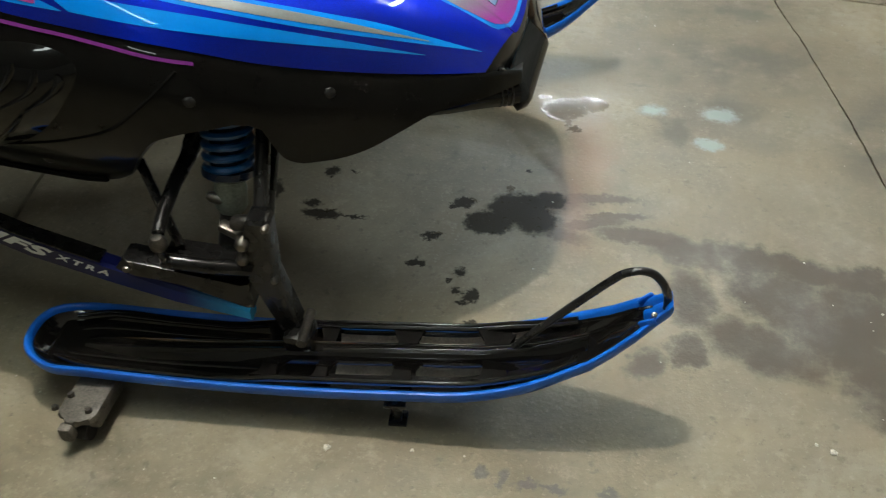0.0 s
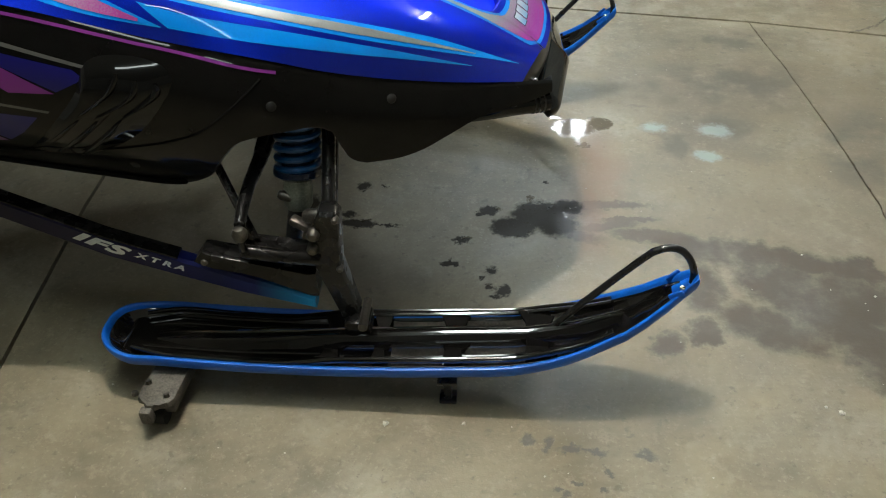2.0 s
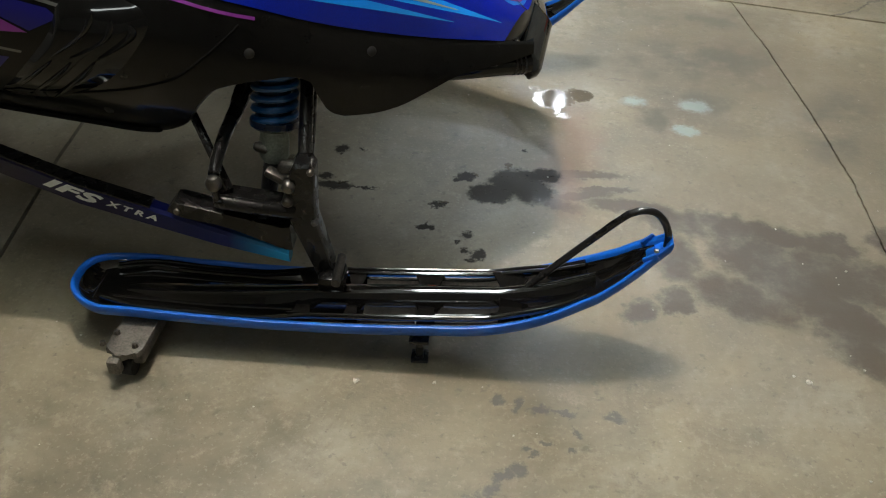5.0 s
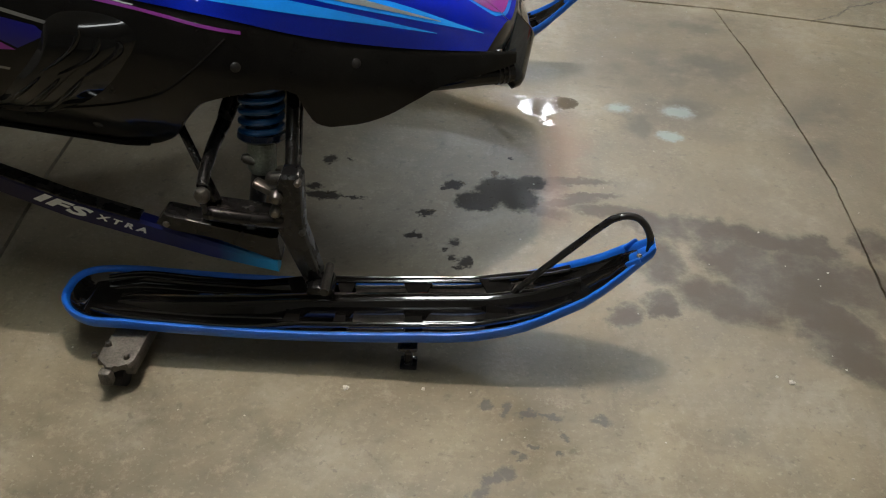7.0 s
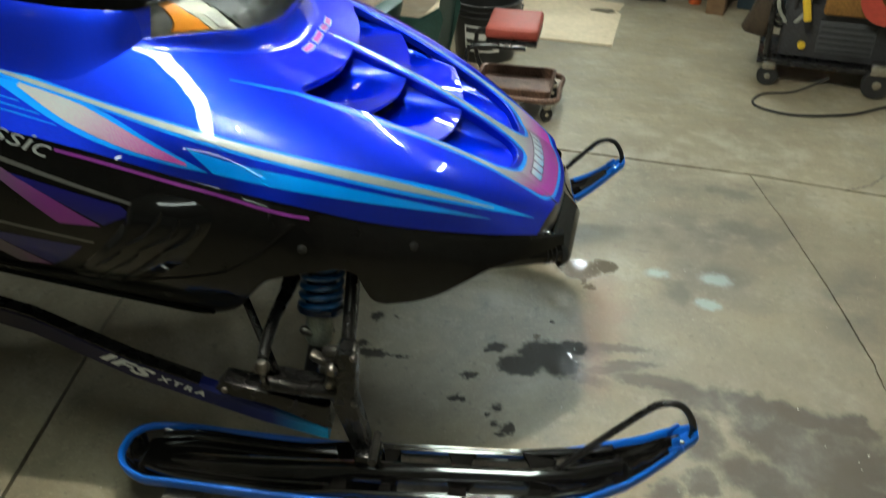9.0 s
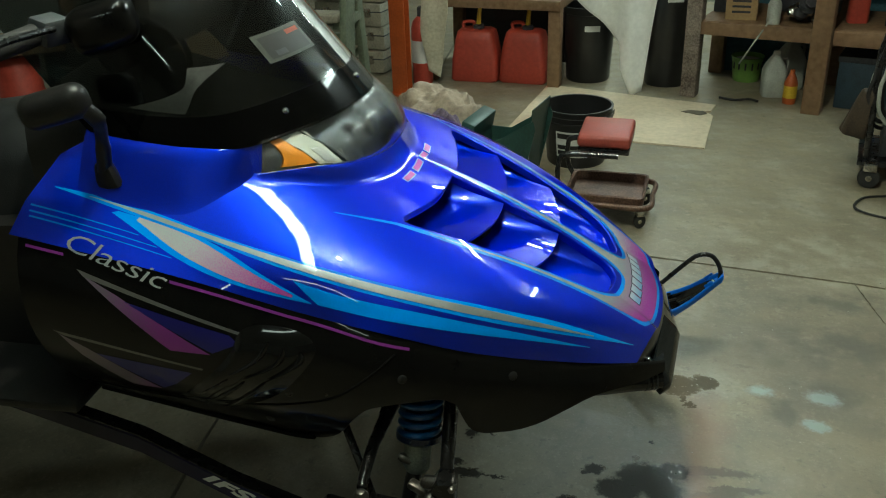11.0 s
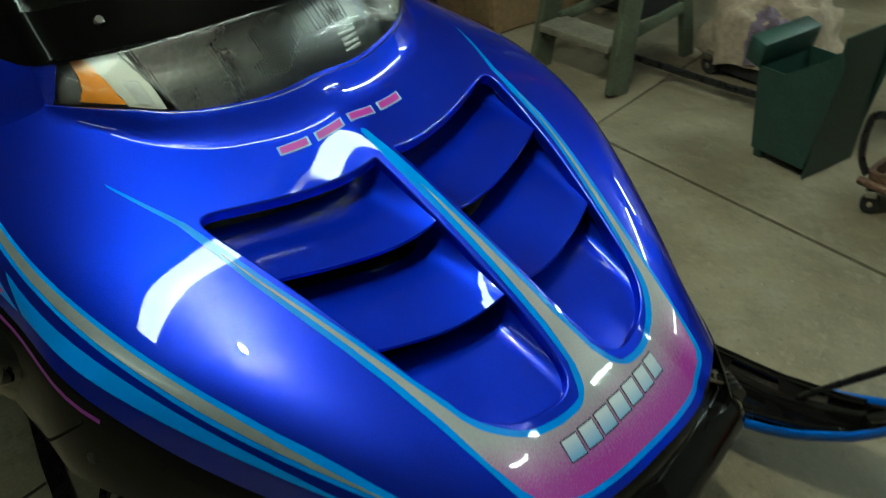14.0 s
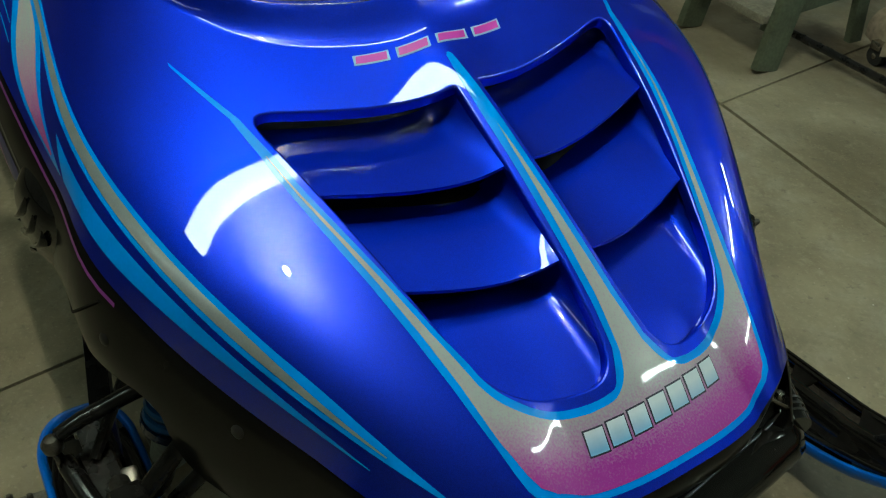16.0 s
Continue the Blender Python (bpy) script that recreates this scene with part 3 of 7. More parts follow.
    nt.links.new(math_node("MAXIMUM", rough, 0.05), b.inputs["Roughness"])
    nt.links.new(math_node("SUBTRACT", 0.5, math_node("MULTIPLY", math_node("SUBTRACT", oil, pool, True), 0.42)), b.inputs["Specular IOR Level"])
    bp = nt.nodes.new("ShaderNodeBump")
    bp.inputs["Distance"].default_value = 0.003
    nt.links.new(math_node("MULTIPLY", math_node("SUBTRACT", 1.0, math_node("MULTIPLY", patchy, 0.85)), 0.16), bp.inputs["Strength"])
    nt.links.new(math_node("ADD", fine.outputs["Fac"], math_node("MULTIPLY", mid.outputs["Fac"], 1.5)), bp.inputs["Height"])
    nt.links.new(bp.outputs["Normal"], b.inputs["Normal"])
    return m


CONCRETE = concrete()
GAP_DIRT = shader("joint_dirt", (0.022, 0.019, 0.015), 0.9, 0, 0, 0.1, 0.3, 20)
WALL_PAINT = shader("grimy_wall_board", (0.30, 0.30, 0.27), 0.8, 0, 0, 0.1, 0.25, 1.5, 0.1, 40)
CEILING_BOARD = shader("ceiling_board", (0.45, 0.45, 0.42), 0.8, 0, 0, 0.1, 0.12, 2, 0.05, 60)
TURN = -12.0
ROOM = pose(0.7, 3.6, 0, 0, 0, TURN)


def room(x, y, z=0.0):
    """From along the shelves' wall, out from it, up."""
    return ROOM @ Vector((x, y, z))


floor = tagged(part("floor", box((13, 17, 0.1), (0.2, -1.2, -0.082), (0, 0, TURN), 0), GAP_DIRT), "bare grey-brown concrete slab floor with joints and oil stains", "floor", kind="structure")


def slab(outline):
    bm = plate(outline, 0.03, pose(0, 0, -0.03))
    return part("slab", bm, CONCRETE, floor, smooth=False)


G, H = 0.0042, 0.0056  # half widths of the joints
slab([(-5.2, -9), (-0.52 - G, -9), (-0.53 - G, -0.8), (-0.585 - G, 0), (-0.6 - G, 1.285 - H), (-5.2, 2.187 - H)])
EAST_JOINT = [(1.6, -9), (1.21, -1.2), (1.196, -.62), (1.188, -.30), (1.194, -.12), (1.197, .03), (1.186, .20), (1.178, .31), (1.167, .42), (1.150, .56), (1.138, .69), (1.117, .82), (1.097, .976)]
east_rand = random.Random(5)
east_low, east_high = [EAST_JOINT[0]], [EAST_JOINT[0]]  # the two broken lips of the joint
for (x0, y0), (x1, y1) in zip(EAST_JOINT[1:], EAST_JOINT[2:]):
    n = max(2, int((y1 - y0) / 0.016))
    for k in range(n):
        x, y = x0 + (x1 - x0) * k / n + east_rand.uniform(-.0016, .0016), y0 + (y1 - y0) * k / n
        east_low.append((x - G * east_rand.uniform(.15, .75), y))
        east_high.append((x + G * east_rand.uniform(.15, .75), y))
slab([(-0.52 + G, -9)] + east_low + [(1.097 - G * .5, .976 - H), (-0.6 + G, 1.285 - H), (-0.585 + G, 0), (-0.53 + G, -0.8)])
slab([(1.6 + G, -9), (5.6, -9), (5.6, 0.002 - H), (1.5, 0.87 - H), (1.097 + G * .5, .976 - H)] + east_high[:0:-1])
slab([(-5.2, 2.187 + H), (-0.6 - G, 1.285 + H), (-0.63 - G, 2.4), (-0.78 - G, 6.6), (-5.2, 6.6)])
slab([(-0.6 + G, 1.285 + H), (1.095, 0.976 + H), (1.5, 0.87 + H), (5.6, 0.002 + H), (5.6, 6.6), (-0.78 + G, 6.6), (-0.63 + G, 2.4)])


def wall(name, x, y, length, turn):
    c = room(x, y, CEILING / 2)
    return tagged(part(name, box((length, 0.12, CEILING), c, (0, 0, TURN + turn), 0), WALL_PAINT, smooth=False), "dull grey painted shop wall", "wall", kind="structure")


wall("wall_north", 0, 1.9, 9.2, 0)
wall("wall_south", 0, -11.5, 9.2, 0)
wall("wall_west", -4.6, -4.8, 13.4, 90)
wall("wall_east", 4.6, -4.8, 13.4, 90)
tagged(part("ceiling", box((9.6, 13.8, 0.1), room(0, -4.8, CEILING + 0.05), (0, 0, TURN), 0), CEILING_BOARD, smooth=False), "pale board ceiling", "ceiling", kind="structure")

TUBE_GLOW = emitter("fluorescent_diffuser", (0.90, 1.0, 0.90), 20.0)
FIXTURE = shader("white_fixture_enamel", (0.7, 0.7, 0.68), 0.4, 0, 0, 0.1, 0.08, 10)


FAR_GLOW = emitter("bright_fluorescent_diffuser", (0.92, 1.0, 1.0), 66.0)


def strip_light(at, turn, length=1.2, w=1.0, glow=TUBE_GLOW):
    """A ceiling batten with a wrap-round diffuser."""
    ob = thing("fluorescent_light", "long white fluorescent strip light under the ceiling, lit", "ceiling light", at, turn, "ceiling lights")
    part("batten", box((length, 0.16 * w, 0.04), (0, 0, -0.02), bevel=0.008), FIXTURE, ob)
    rings = [[(x, 0.065 * w * math.cos(a), -0.042 - 0.035 * math.sin(a)) for a in (math.pi * k / 10 for k in range(11))] for x in (-length / 2 + 0.02, length / 2 - 0.02)]
    part("diffuser", loft(rings), glow, ob, "glowing ribbed diffuser", angle=80)
    for e in (-1, 1):
        part("end_cap", box((0.02, 0.15 * w, 0.09), (e * (length / 2 - 0.005), 0, -0.045), bevel=0.006), FIXTURE, ob)
    return ob


strip_light((-0.22, -0.3, CEILING), 90, 2.4, 1.1)
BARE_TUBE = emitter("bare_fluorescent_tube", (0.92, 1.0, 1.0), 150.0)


def tube_light(at, turn, length=1.2, glow=BARE_TUBE):
    """A batten with one bare tube."""
    ob = thing("tube_light", "white batten with one bare fluorescent tube, lit", "ceiling light", at, turn, "ceiling lights")
    part("batten", box((length, 0.05, 0.05), (0, 0, -0.025), bevel=0.006), FIXTURE, ob)
    part("tube", tube([(-length / 2 + 0.03, 0, -0.075), (length / 2 - 0.03, 0, -0.075)], 0.019, 12), glow, ob)
    for e in (-1, 1):
        part("lamp_holder", box((0.02, 0.03, 0.06), (e * (length / 2 - 0.02), 0, -0.07), bevel=0.004), FIXTURE, ob)
    return ob


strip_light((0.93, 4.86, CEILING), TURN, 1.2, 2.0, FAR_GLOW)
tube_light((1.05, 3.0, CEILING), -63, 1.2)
strip_light((-0.3, -3.5, CEILING), TURN, 1.2, 1.0, emitter("dull_fluorescent_diffuser", (0.92, 1.0, 0.92), 9.0))
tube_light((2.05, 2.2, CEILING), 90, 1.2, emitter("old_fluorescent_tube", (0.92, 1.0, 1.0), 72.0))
bulb = thing("bulb_light", "bare warm white bulb in a ceiling socket, lit", "ceiling light", (0.15, -0.33, CEILING))
part("socket", lathe([(0, 0), (.06, 0), (.06, -.015), (.035, -.03), (.028, -.06), (0, -.06)], 20), FIXTURE, bulb)
part("globe", lathe([(0, -.138), (.015, -.135), (.026, -.124), (.030, -.108), (.027, -.090), (.020, -.06)], 20), emitter("warm_bulb", (1.0, 0.895, 0.755), 3000.0), bulb, "glowing glass bulb")

# ---- snowmobile ----
sled = thing("snowmobile", "blue and black snowmobile with light blue, silver and magenta stripes", "snowmobile")


def hood_loop(rows):
    """Right half of an outline, given as (u, v), closed with its mirror image."""
    return rows + [(u, -v) for u, v in rows[::-1] if v > 1e-6]


hood_outline = hood_loop(LENS_FOOT + [(-.30, .518), (-.40, .525), (-.465, .548), (-.492, .66), (-.485, .86), (-.47, 1.0), (.466, 1.0), (.464, .78), (.462, .5), (.460, 0)])
hood_outline = [p for i, p in enumerate(hood_outline) if p != hood_outline[i - 1]]


def vent_loop(side, grow=0.0):
    g = grow
    pl = [(.040 - g, .0135 - g), (.040 - g, .2545 + g), (.366 + g, .166 + g), (.372 + g, .031 - g), (.30, .0195)]
    pl = rounded(pl, (0.006, 0.035, 0.05, 0.04, 0.05), 6)
    return [(u, side * v_of(u, y)) for u, y in finer(pl, 0.02)]


vents = [vent_loop(1), vent_loop(-1)]
hood = skin("hood", hood_outline, BLUE_PAINT, sled, hood_at, hood_normal, 0, vents, (0.009, 0.018), "deep metallic blue fibreglass hood", 0.007,
            [(lens_u(abs(v)) + d, v) for d in (.0035, .007, .0105, .014, .0175, .021, .0245, .028, .0315, .035, .039, .043) for v in [-.52 + .01 * k for k in range(105)]],
            lambda p: abs(p[1]) < .535 and p[0] < lens_u(abs(p[1])) + .047)

# vent lips and the stepped louvres within them
for side in (1, -1):
    lp = vent_loop(side)
    bm = bmesh.new()
    mids = [hood_at(*p) for p in lp]
    nors = [hood_normal(*p) for p in lp]
    ins = []
    for i, p in enumerate(mids):
        t = (mids[(i + 1) % len(mids)] - mids[i - 1]).normalized()
        w = nors[i].cross(t).normalized()
        ins.append(w if (sum(mids, Vector()) / len(mids) - p).dot(w) > 0 else -w)
    rows = [[p + w * g + n * d for p, w, n in zip(mids, ins, nors)] for g, d in ((0, 0), (.0011, -.0003), (.0021, -.0010), (.0028, -.0021), (.0030, -.0035), (.0030, -.016))]
    loft(rows, True, bm, caps=False)
    part("vent_lip", bm, BLUE_PAINT, hood, angle=80)
    steps = [(.033, .145, -.062, -.006), (.145, .254, -.060, -.006), (.254, .385, -.055, -.010)]
    for u0, u1, d0, d1 in steps:
        bm = bmesh.new()
        n, m = 16, 26
        grid = []
        for i in range(n + 1):
            s = i / n
            u = u0 - 0.012 + (u1 - u0 + 0.012) * s
            depth = d0 + (d1 - d0) * (s ** 0.8)
            row = []
            for j in range(m + 1):
                w = -0.05 + 1.1 * j / m
                lo_y, hi_y = hermite(RIB, u, 1) - 0.011, hermite(STRIPE, u, 1) + 0.004
                y = lo_y + (hi_y - lo_y) * w
                v = v_of(u, max(0.004, y))
                curl = (1 - min(1, max(0, w) / .14)) ** 2 * .85 + (1 - min(1, max(0, 1 - w) / .09)) ** 2 * .5
                row.append(hood_at(u, side * v) + hood_normal(u, v if side > 0 else -v) * (depth * (1 - curl) - .004 * curl + 0.006 * math.sin(math.pi * min(1, max(0, w))) * (1 - s)))
            grid.append(row)
        lower = [[q - Vector((0, 0, 0.0035)) for q in r] for r in grid]
        top = [[bm.verts.new(q) for q in r] for r in grid]
        bot = [bm.verts.new(q) for q in lower[-1]]
        for i in range(n):
            for j in range(m):
                bm.faces.new((top[i][j], top[i][j + 1], top[i + 1][j + 1], top[i + 1][j]))
        back = [bm.verts.new(q - Vector((0.005, 0, 0.008))) for q in grid[-1]]
        for j in range(m):
            bm.faces.new((top[-1][j], top[-1][j + 1], bot[j + 1], bot[j]))
            bm.faces.new((bot[j], bot[j + 1], back[j + 1], back[j]))
        part("louvre", bm, BLUE_PAINT, hood, angle=50)

# printed stripes on the hood
LIFT = 0.0006


def decal(name, loop, material, lift=LIFT, label=""):
    return skin(name, loop, material, hood, hood_at, hood_normal, lift, (), (0.012, 0.025), label, 0.008)


def uv_loop(rows):
    """An outline given as (u, y) on the hood's top, as (u, v)."""
    return [(u, v_of(u, y) if y else 0.0) for u, y in rows]


def shoulder_y(u):
    return hermite(STRIPE, u, 1)


half = []
for u, w in ((-.036, 0.0015), (-.03, .0038), (.0, .0068), (.05, .010), (.1, .014), (.15, .018), (.2, .021), (.25, .024), (.3, .028), (.35, .031), (.4, .030), (.425, .028)):
    half.append((u, shoulder_y(u) + w))
half += [(.440, .176), (.447, .170), (.4505, .155), (.452, .10), (.4525, 0)]
inner = [(.004, .0042), (.05, .0080), (.1, .0098), (.2, .0122), (.3, .0160), (.345, .0215)]
vent_foot = [(.372, .036), (.378, .05), (.379, .08), (.374, .125), (.360, .153), (.345, .166), (.33, .1715)]
up = [(u, shoulder_y(u) + 0.0015) for u in (.3, .25, .2, .15, .1, .05, .0)]
path_r = [(0.0, 0.0012)] + inner[:-1] + [(q.x, q.y) for q in spline([(u, y, 0) for u, y in inner[-1:] + vent_foot], 4)] + up
nose = path_r + half
loop = uv_loop(nose) + [(u, -v) for u, v in uv_loop(nose)[::-1] if abs(v) > 1e-6]
decal("nose_decal", loop, CYAN, LIFT, "light blue edging film running into three prongs")
sil = [(.10, .0), (.14, .0020), (.2, .0042), (.3, .0085)] + [(q.x, q.y) for q in spline([(.35, .0155, 0), (.371, .026, 0), (.3835, .044, 0), (.386, .065, 0), (.386, .085, 0), (.381, .130, 0), (.367, .160, 0), (.35, .1735, 0)], 4)]
sil += [(u, shoulder_y(u) + w) for u, w in ((.3, .0085), (.25, .0085), (.2, .008), (.15, .0085), (.1, .0085))]
sil += [(u, shoulder_y(u) + w) for u, w in ((.1, .0092), (.15, .0112), (.2, .0130), (.25, .0155), (.3, .0190), (.35, .0225), (.4, .0235))] + [(.428, .170), (.439, .163), (.4445, .15), (.4465, .10), (.447, 0)]
loop = uv_loop(sil) + [(u, -v) for u, v in uv_loop(sil)[::-1] if abs(v) > 1e-6]
decal("nose_decal_fill", loop, NOSE_FADE, LIFT * 2, "silver film fading to magenta at the nose")

UP_EDGE = [(-.46, .787), (-.33, .789), (-.166, .808), (.07, .818), (.205, .823), (.30, .822), (.36, .822), (.45, .852)]
LOW_EDGE = [(-.165, .836), (-.04, .856), (.087, .869), (.22, .877), (.31, .880), (.39, .872), (.45, .856)]
for s in (1, -1):
    mir = lambda rows: [(u, s * v) for u, v in rows]
    decal("side_stripe", mir(strip_loop(UP_EDGE, LOW_EDGE) + []), CYAN, LIFT, "light blue stripe along the hood's flank")
    decal("side_stripe_tail", mir(strip_loop([(-.46, .787), (-.33, .789), (-.166, .809)], [(-.46, .791), (-.33, .82), (-.168, .837)])), CYAN, LIFT)
    decal("side_flash", mir(strip_loop([(-.34, .822), (-.168, .836), (-.041, .902), (.052, .955)], [(-.348, .833), (-.19, .932), (-.077, .968), (.052, .958)])), CYAN, LIFT)
    decal("side_stripe_core", mir(strip_loop([(-.40, .795), (-.28, .803), (-.166, .815), (.07, .828), (.205, .835), (.30, .838), (.40, .852)], [(-.40, .796), (-.28, .818), (-.160, .830), (.07, .855), (.22, .864), (.31, .864), (.40, .856)])), SILVER, LIFT * 2, "pale silver core of the stripe")
    decal("side_flash_core", mir(strip_loop([(-.30, .825), (-.18, .845), (-.055, .907), (.02, .944)], [(-.30, .838), (-.185, .915), (-.08, .952), (.02, .953)])), SIDE_FADE, LIFT * 2, "silver film fading to pink")
    decal("lower_stripe", mir(strip_loop([(.01, .890), (.09, .902), (.225, .897), (.323, .900), (.403, .915)], [(.062, .955), (.172, .952), (.26, .936), (.33, .925), (.403, .918)])), CYAN, LIFT, "light blue dart along the hood's flank")
    for a, b in (((-.473, .866), (-.277, .886)), ((-.468, .889), (-.232, .912)), ((-.462, .909), (-.195, .936))):
        decal("pinstripe", mir([a, b, (b[0], b[1] + 0.003), (a[0], a[1] + 0.007)]), CYAN, LIFT)

# slanted blocks for the two words on the hood
WORD_EDGE = shader("pale_blue_film", (0.25, 0.45, 0.70), 0.35, 0, 1, 0.03, 0.05, 60)
WORD_SILVER = fade("silver_blue_film", (0.50, 0.58, 0.66), (0.16, 0.36, 0.62), 0.400, 0.416, 0.01)
WORD_DARK = shader("dark_outline_film", (0.02, 0.02, 0.05), 0.4, 0, 1, 0.03, 0.05, 60)


def block(name, u0, u1, y0, y1, slant, material, lift, grow=0.0):
    rows = [(u0 - grow, y0 - grow + slant), (u0 - grow, y1 + grow + slant), (u1 + grow, y1 + grow), (u1 + grow, y0 - grow)]
    decal(name, [(u, v_of(u, y)) for u, y in rows], material, lift)


for k in range(4):
    y0 = -0.109 + k * 0.0525
    block("word_block", -.0285, -.0145, y0, y0 + 0.0435, 0.004, WORD_EDGE, LIFT)
    block("word_block_fill", -.0265, -.0165, y0 + 0.003, y0 + 0.0405, 0.004, PINK, LIFT * 2)
for k in range(7):
    y0 = -0.098 + k * 0.0265
    du = -0.0012 * k
    block("nose_word_block", .399 + du, .4185 + du, y0, y0 + 0.021, 0.004, WORD_DARK, LIFT * 3, 0.0015)
    block("nose_word_block_fill", .399 + du, .4185 + du, y0, y0 + 0.021, 0.004, WORD_SILVER, LIFT * 4)

# ---- lower body ----


def belly_top(x):
    u = x
    for _ in range(30):
        u = x + BOW * hermite(EDGE, u, 1) ** 2
    return hermite(EDGE, u, 1), hermite(EDGE, u, 2)


def belly_y(x, z):
    y, zt = belly_top(x)
    t = (zt - z) / 0.25
    return y + 0.12 * t - 0.13 * t * t


def tight(x):
    """How far the left flank sits inside the right one's mirror image."""
    return 1 - 0.13 * smooth(x, 0.0, 0.28) - 0.08 * smooth(x, -0.08, 0.22)


def belly_at(x, z):
    return Vector((x, belly_y(x, z), z))


def belly_normal(x, z):
    e = 1e-3
    return (belly_at(x, z + e) - belly_at(x, z - e)).cross(belly_at(x + e, z) - belly_at(x - e, z)).normalized()


FOOT = [(-1.1, .36), (-.25, .352), (-.17, .352), (-.12, .366), (-.09, .388), (-.056, .435), (-.03, .462), (0, .473), (.05, .478), (.1, .474), (.115, .464), (.124, .440), (.134, .416), (.148, .402), (.18, .394), (.219, .392), (.25, .397), (.29, .411), (.338, .428), (.38, .428), (.42, .42), (.47, .41)]


def foot(x):
    return hermite([(a, z) for a, z in FOOT], min(max(x, -1.1), .47), 1)


for s in (1, -1):
    rings = []
    xs = sorted(set([round(-0.62 + 0.02 * k, 4) for k in range(55)] + [a for a, _ in FOOT if -0.62 < a < 0.47]))
    for x in xs:
        _, zt = belly_top(x)
        zb = foot(x)
        ring = []
        for k in range(13):
            z = zt - 0.001 - (zt - 0.001 - zb) * (k / 12)
            y = belly_y(x, z) * (tight(x) if s > 0 else 1) - (0.004 if k == 0 else 0.0)
            ring.append((x, s * y, z))
        yb = belly_y(x, zb) * (tight(x) if s > 0 else 1)
        ring += [(x, s * (yb - 0.012), zb - 0.006), (x, s * (yb - 0.05), zb + 0.004), (x, s * min(yb - 0.1, 0.30), min(zb + 0.05, zt - 0.035)), (x, s * min(yb - 0.12, 0.27), zt - 0.035)]
        rings.append(ring)
    part("side_panel", loft(rings, False, caps=False), BLACK_GLOSS, sled, "gloss black lower side panel", angle=55)
rings = []
for x, w, lo, hi in ((-0.62, .30, .36, .70), (-.2, .30, .345, .66), (.05, .26, .40, .62), (.14, .26, .40, .60), (.30, .20, .415, .50), (.43, .15, .415, .44)):
    rings.append([(x, -w, lo + .03), (x, -w + .04, lo), (x, w - .04, lo), (x, w, lo + .03), (x, w, hi), (x, -w, hi)])
part("belly_pan", loft(rings), BLACK_PAN, sled, "dark moulded plastic belly pan")
# front lip below the hood
rings = []
for k in range(25):
    v = -1 + 2 * k / 24
    p = hood_at(0.458, v)
    rings.append([p + Vector((0.0, 0, -0.001)), p + Vector((0.006, 0, -0.012)), Vector((p.x + 0.002, p.y, min(p.z - 0.02, 0.415))), Vector((p.x - 0.04, p.y * 0.95, 0.41))])
part("nose_lip", loft(rings, False, caps=False), BLACK_GLOSS, sled)

# front bumper: a bent flat bar
nose_path = [(.447, -.203, .392), (.4575, -.193, .391), (.4605, -.183, .3905), (.4815, -.015, .387), (.483, -.009, .387), (.4815, -.003, .387), (.4605, .165, .3905), (.4575, .175, .391), (.447, .185, .392)]


def bumper_bar(points, section):
    """A bar along points, mitred at the bends; section: (outwards, up) all round."""
    rings = []
    for k, q in enumerate(points):
        a, b = Vector(points[max(0, k - 1)]), Vector(points[min(len(points) - 1, k + 1)])
        t = (b - a).normalized()
        out = Vector((t.y, -t.x, 0)).normalized()
        rings.append([Vector(q) + out * e + Vector((0, 0, h)) for e, h in section])
    return loft(rings)


PLATE = rounded([(-.034, .018), (-.020, .031), (.012, -.002), (.0185, -.018), (.012, -.031), (-.030, -.008)], (.005, .006, .008, .006, .006, .006), 3)
bumper = part("bumper", bumper_bar(nose_path, PLATE), BLACK_SHINE, sled, "gloss black bent bumper plate", angle=35)
for side, far in ((-1, 0), (1, .018)):
    rod = [(.12, side * .302, .416), (.30, side * (.272 - far), .408), (.40, side * (.228 - far), .398), (.452, side * (.203 - far), .392)]
    part("bumper_rail", tube(spline(rod, 6), .0185, 16), BLACK_SHINE, bumper, "gloss black round side rail")
    c = Vector(rod[2]).lerp(Vector(rod[3]), .45)
    d = (Vector(rod[3]) - Vector(rod[2])).normalized()
    for k in range(3):
        part("rail_ring", tube([c + d * (.009 * k), c + d * (.009 * k + .003)], .0197, 16), BLACK_STEEL, bumper)
for s, y in ((1, .168), (-1, .200)):
    br = part("bumper_bracket", box((0.040, 0.016, 0.012), (.424, s * y, .424), (0, 8, s * 35), 0.004), CHROME, bumper, "bright metal bracket")
    part("bracket_bolt", lathe([(0, .006), (.005, .005), (.007, .001), (.007, -.004)], 10, (.428, s * (y + .004), .431)), CHROME, br)

# ---- headlight and windscreen ----
LENS = bpy.data.materials.new("headlight_glass")
LENS.use_nodes = True
_b = LENS.node_tree.nodes["Principled BSDF"]
_b.inputs["Base Color"].default_value = (0.85, 0.87, 0.86, 1)
_b.inputs["Roughness"].default_value = 0.06
_b.inputs["Transmission Weight"].default_value = 1.0
_b.inputs["IOR"].default_value = 1.42
_w = LENS.node_tree.nodes.new("ShaderNodeTexWave")
_w.inputs["Scale"].default_value = 80.0
_w.bands_direction = "Y"
_c = LENS.node_tree.nodes.new("ShaderNodeTexCoord")
_p = LENS.node_tree.nodes.new("ShaderNodeBump")
_p.inputs["Strength"].default_value, _p.inputs["Distance"].default_value = 0.14, 0.001
LENS.node_tree.links.new(_c.outputs["Object"], _w.inputs["Vector"])
LENS.node_tree.links.new(_w.outputs["Fac"], _p.inputs["Height"])
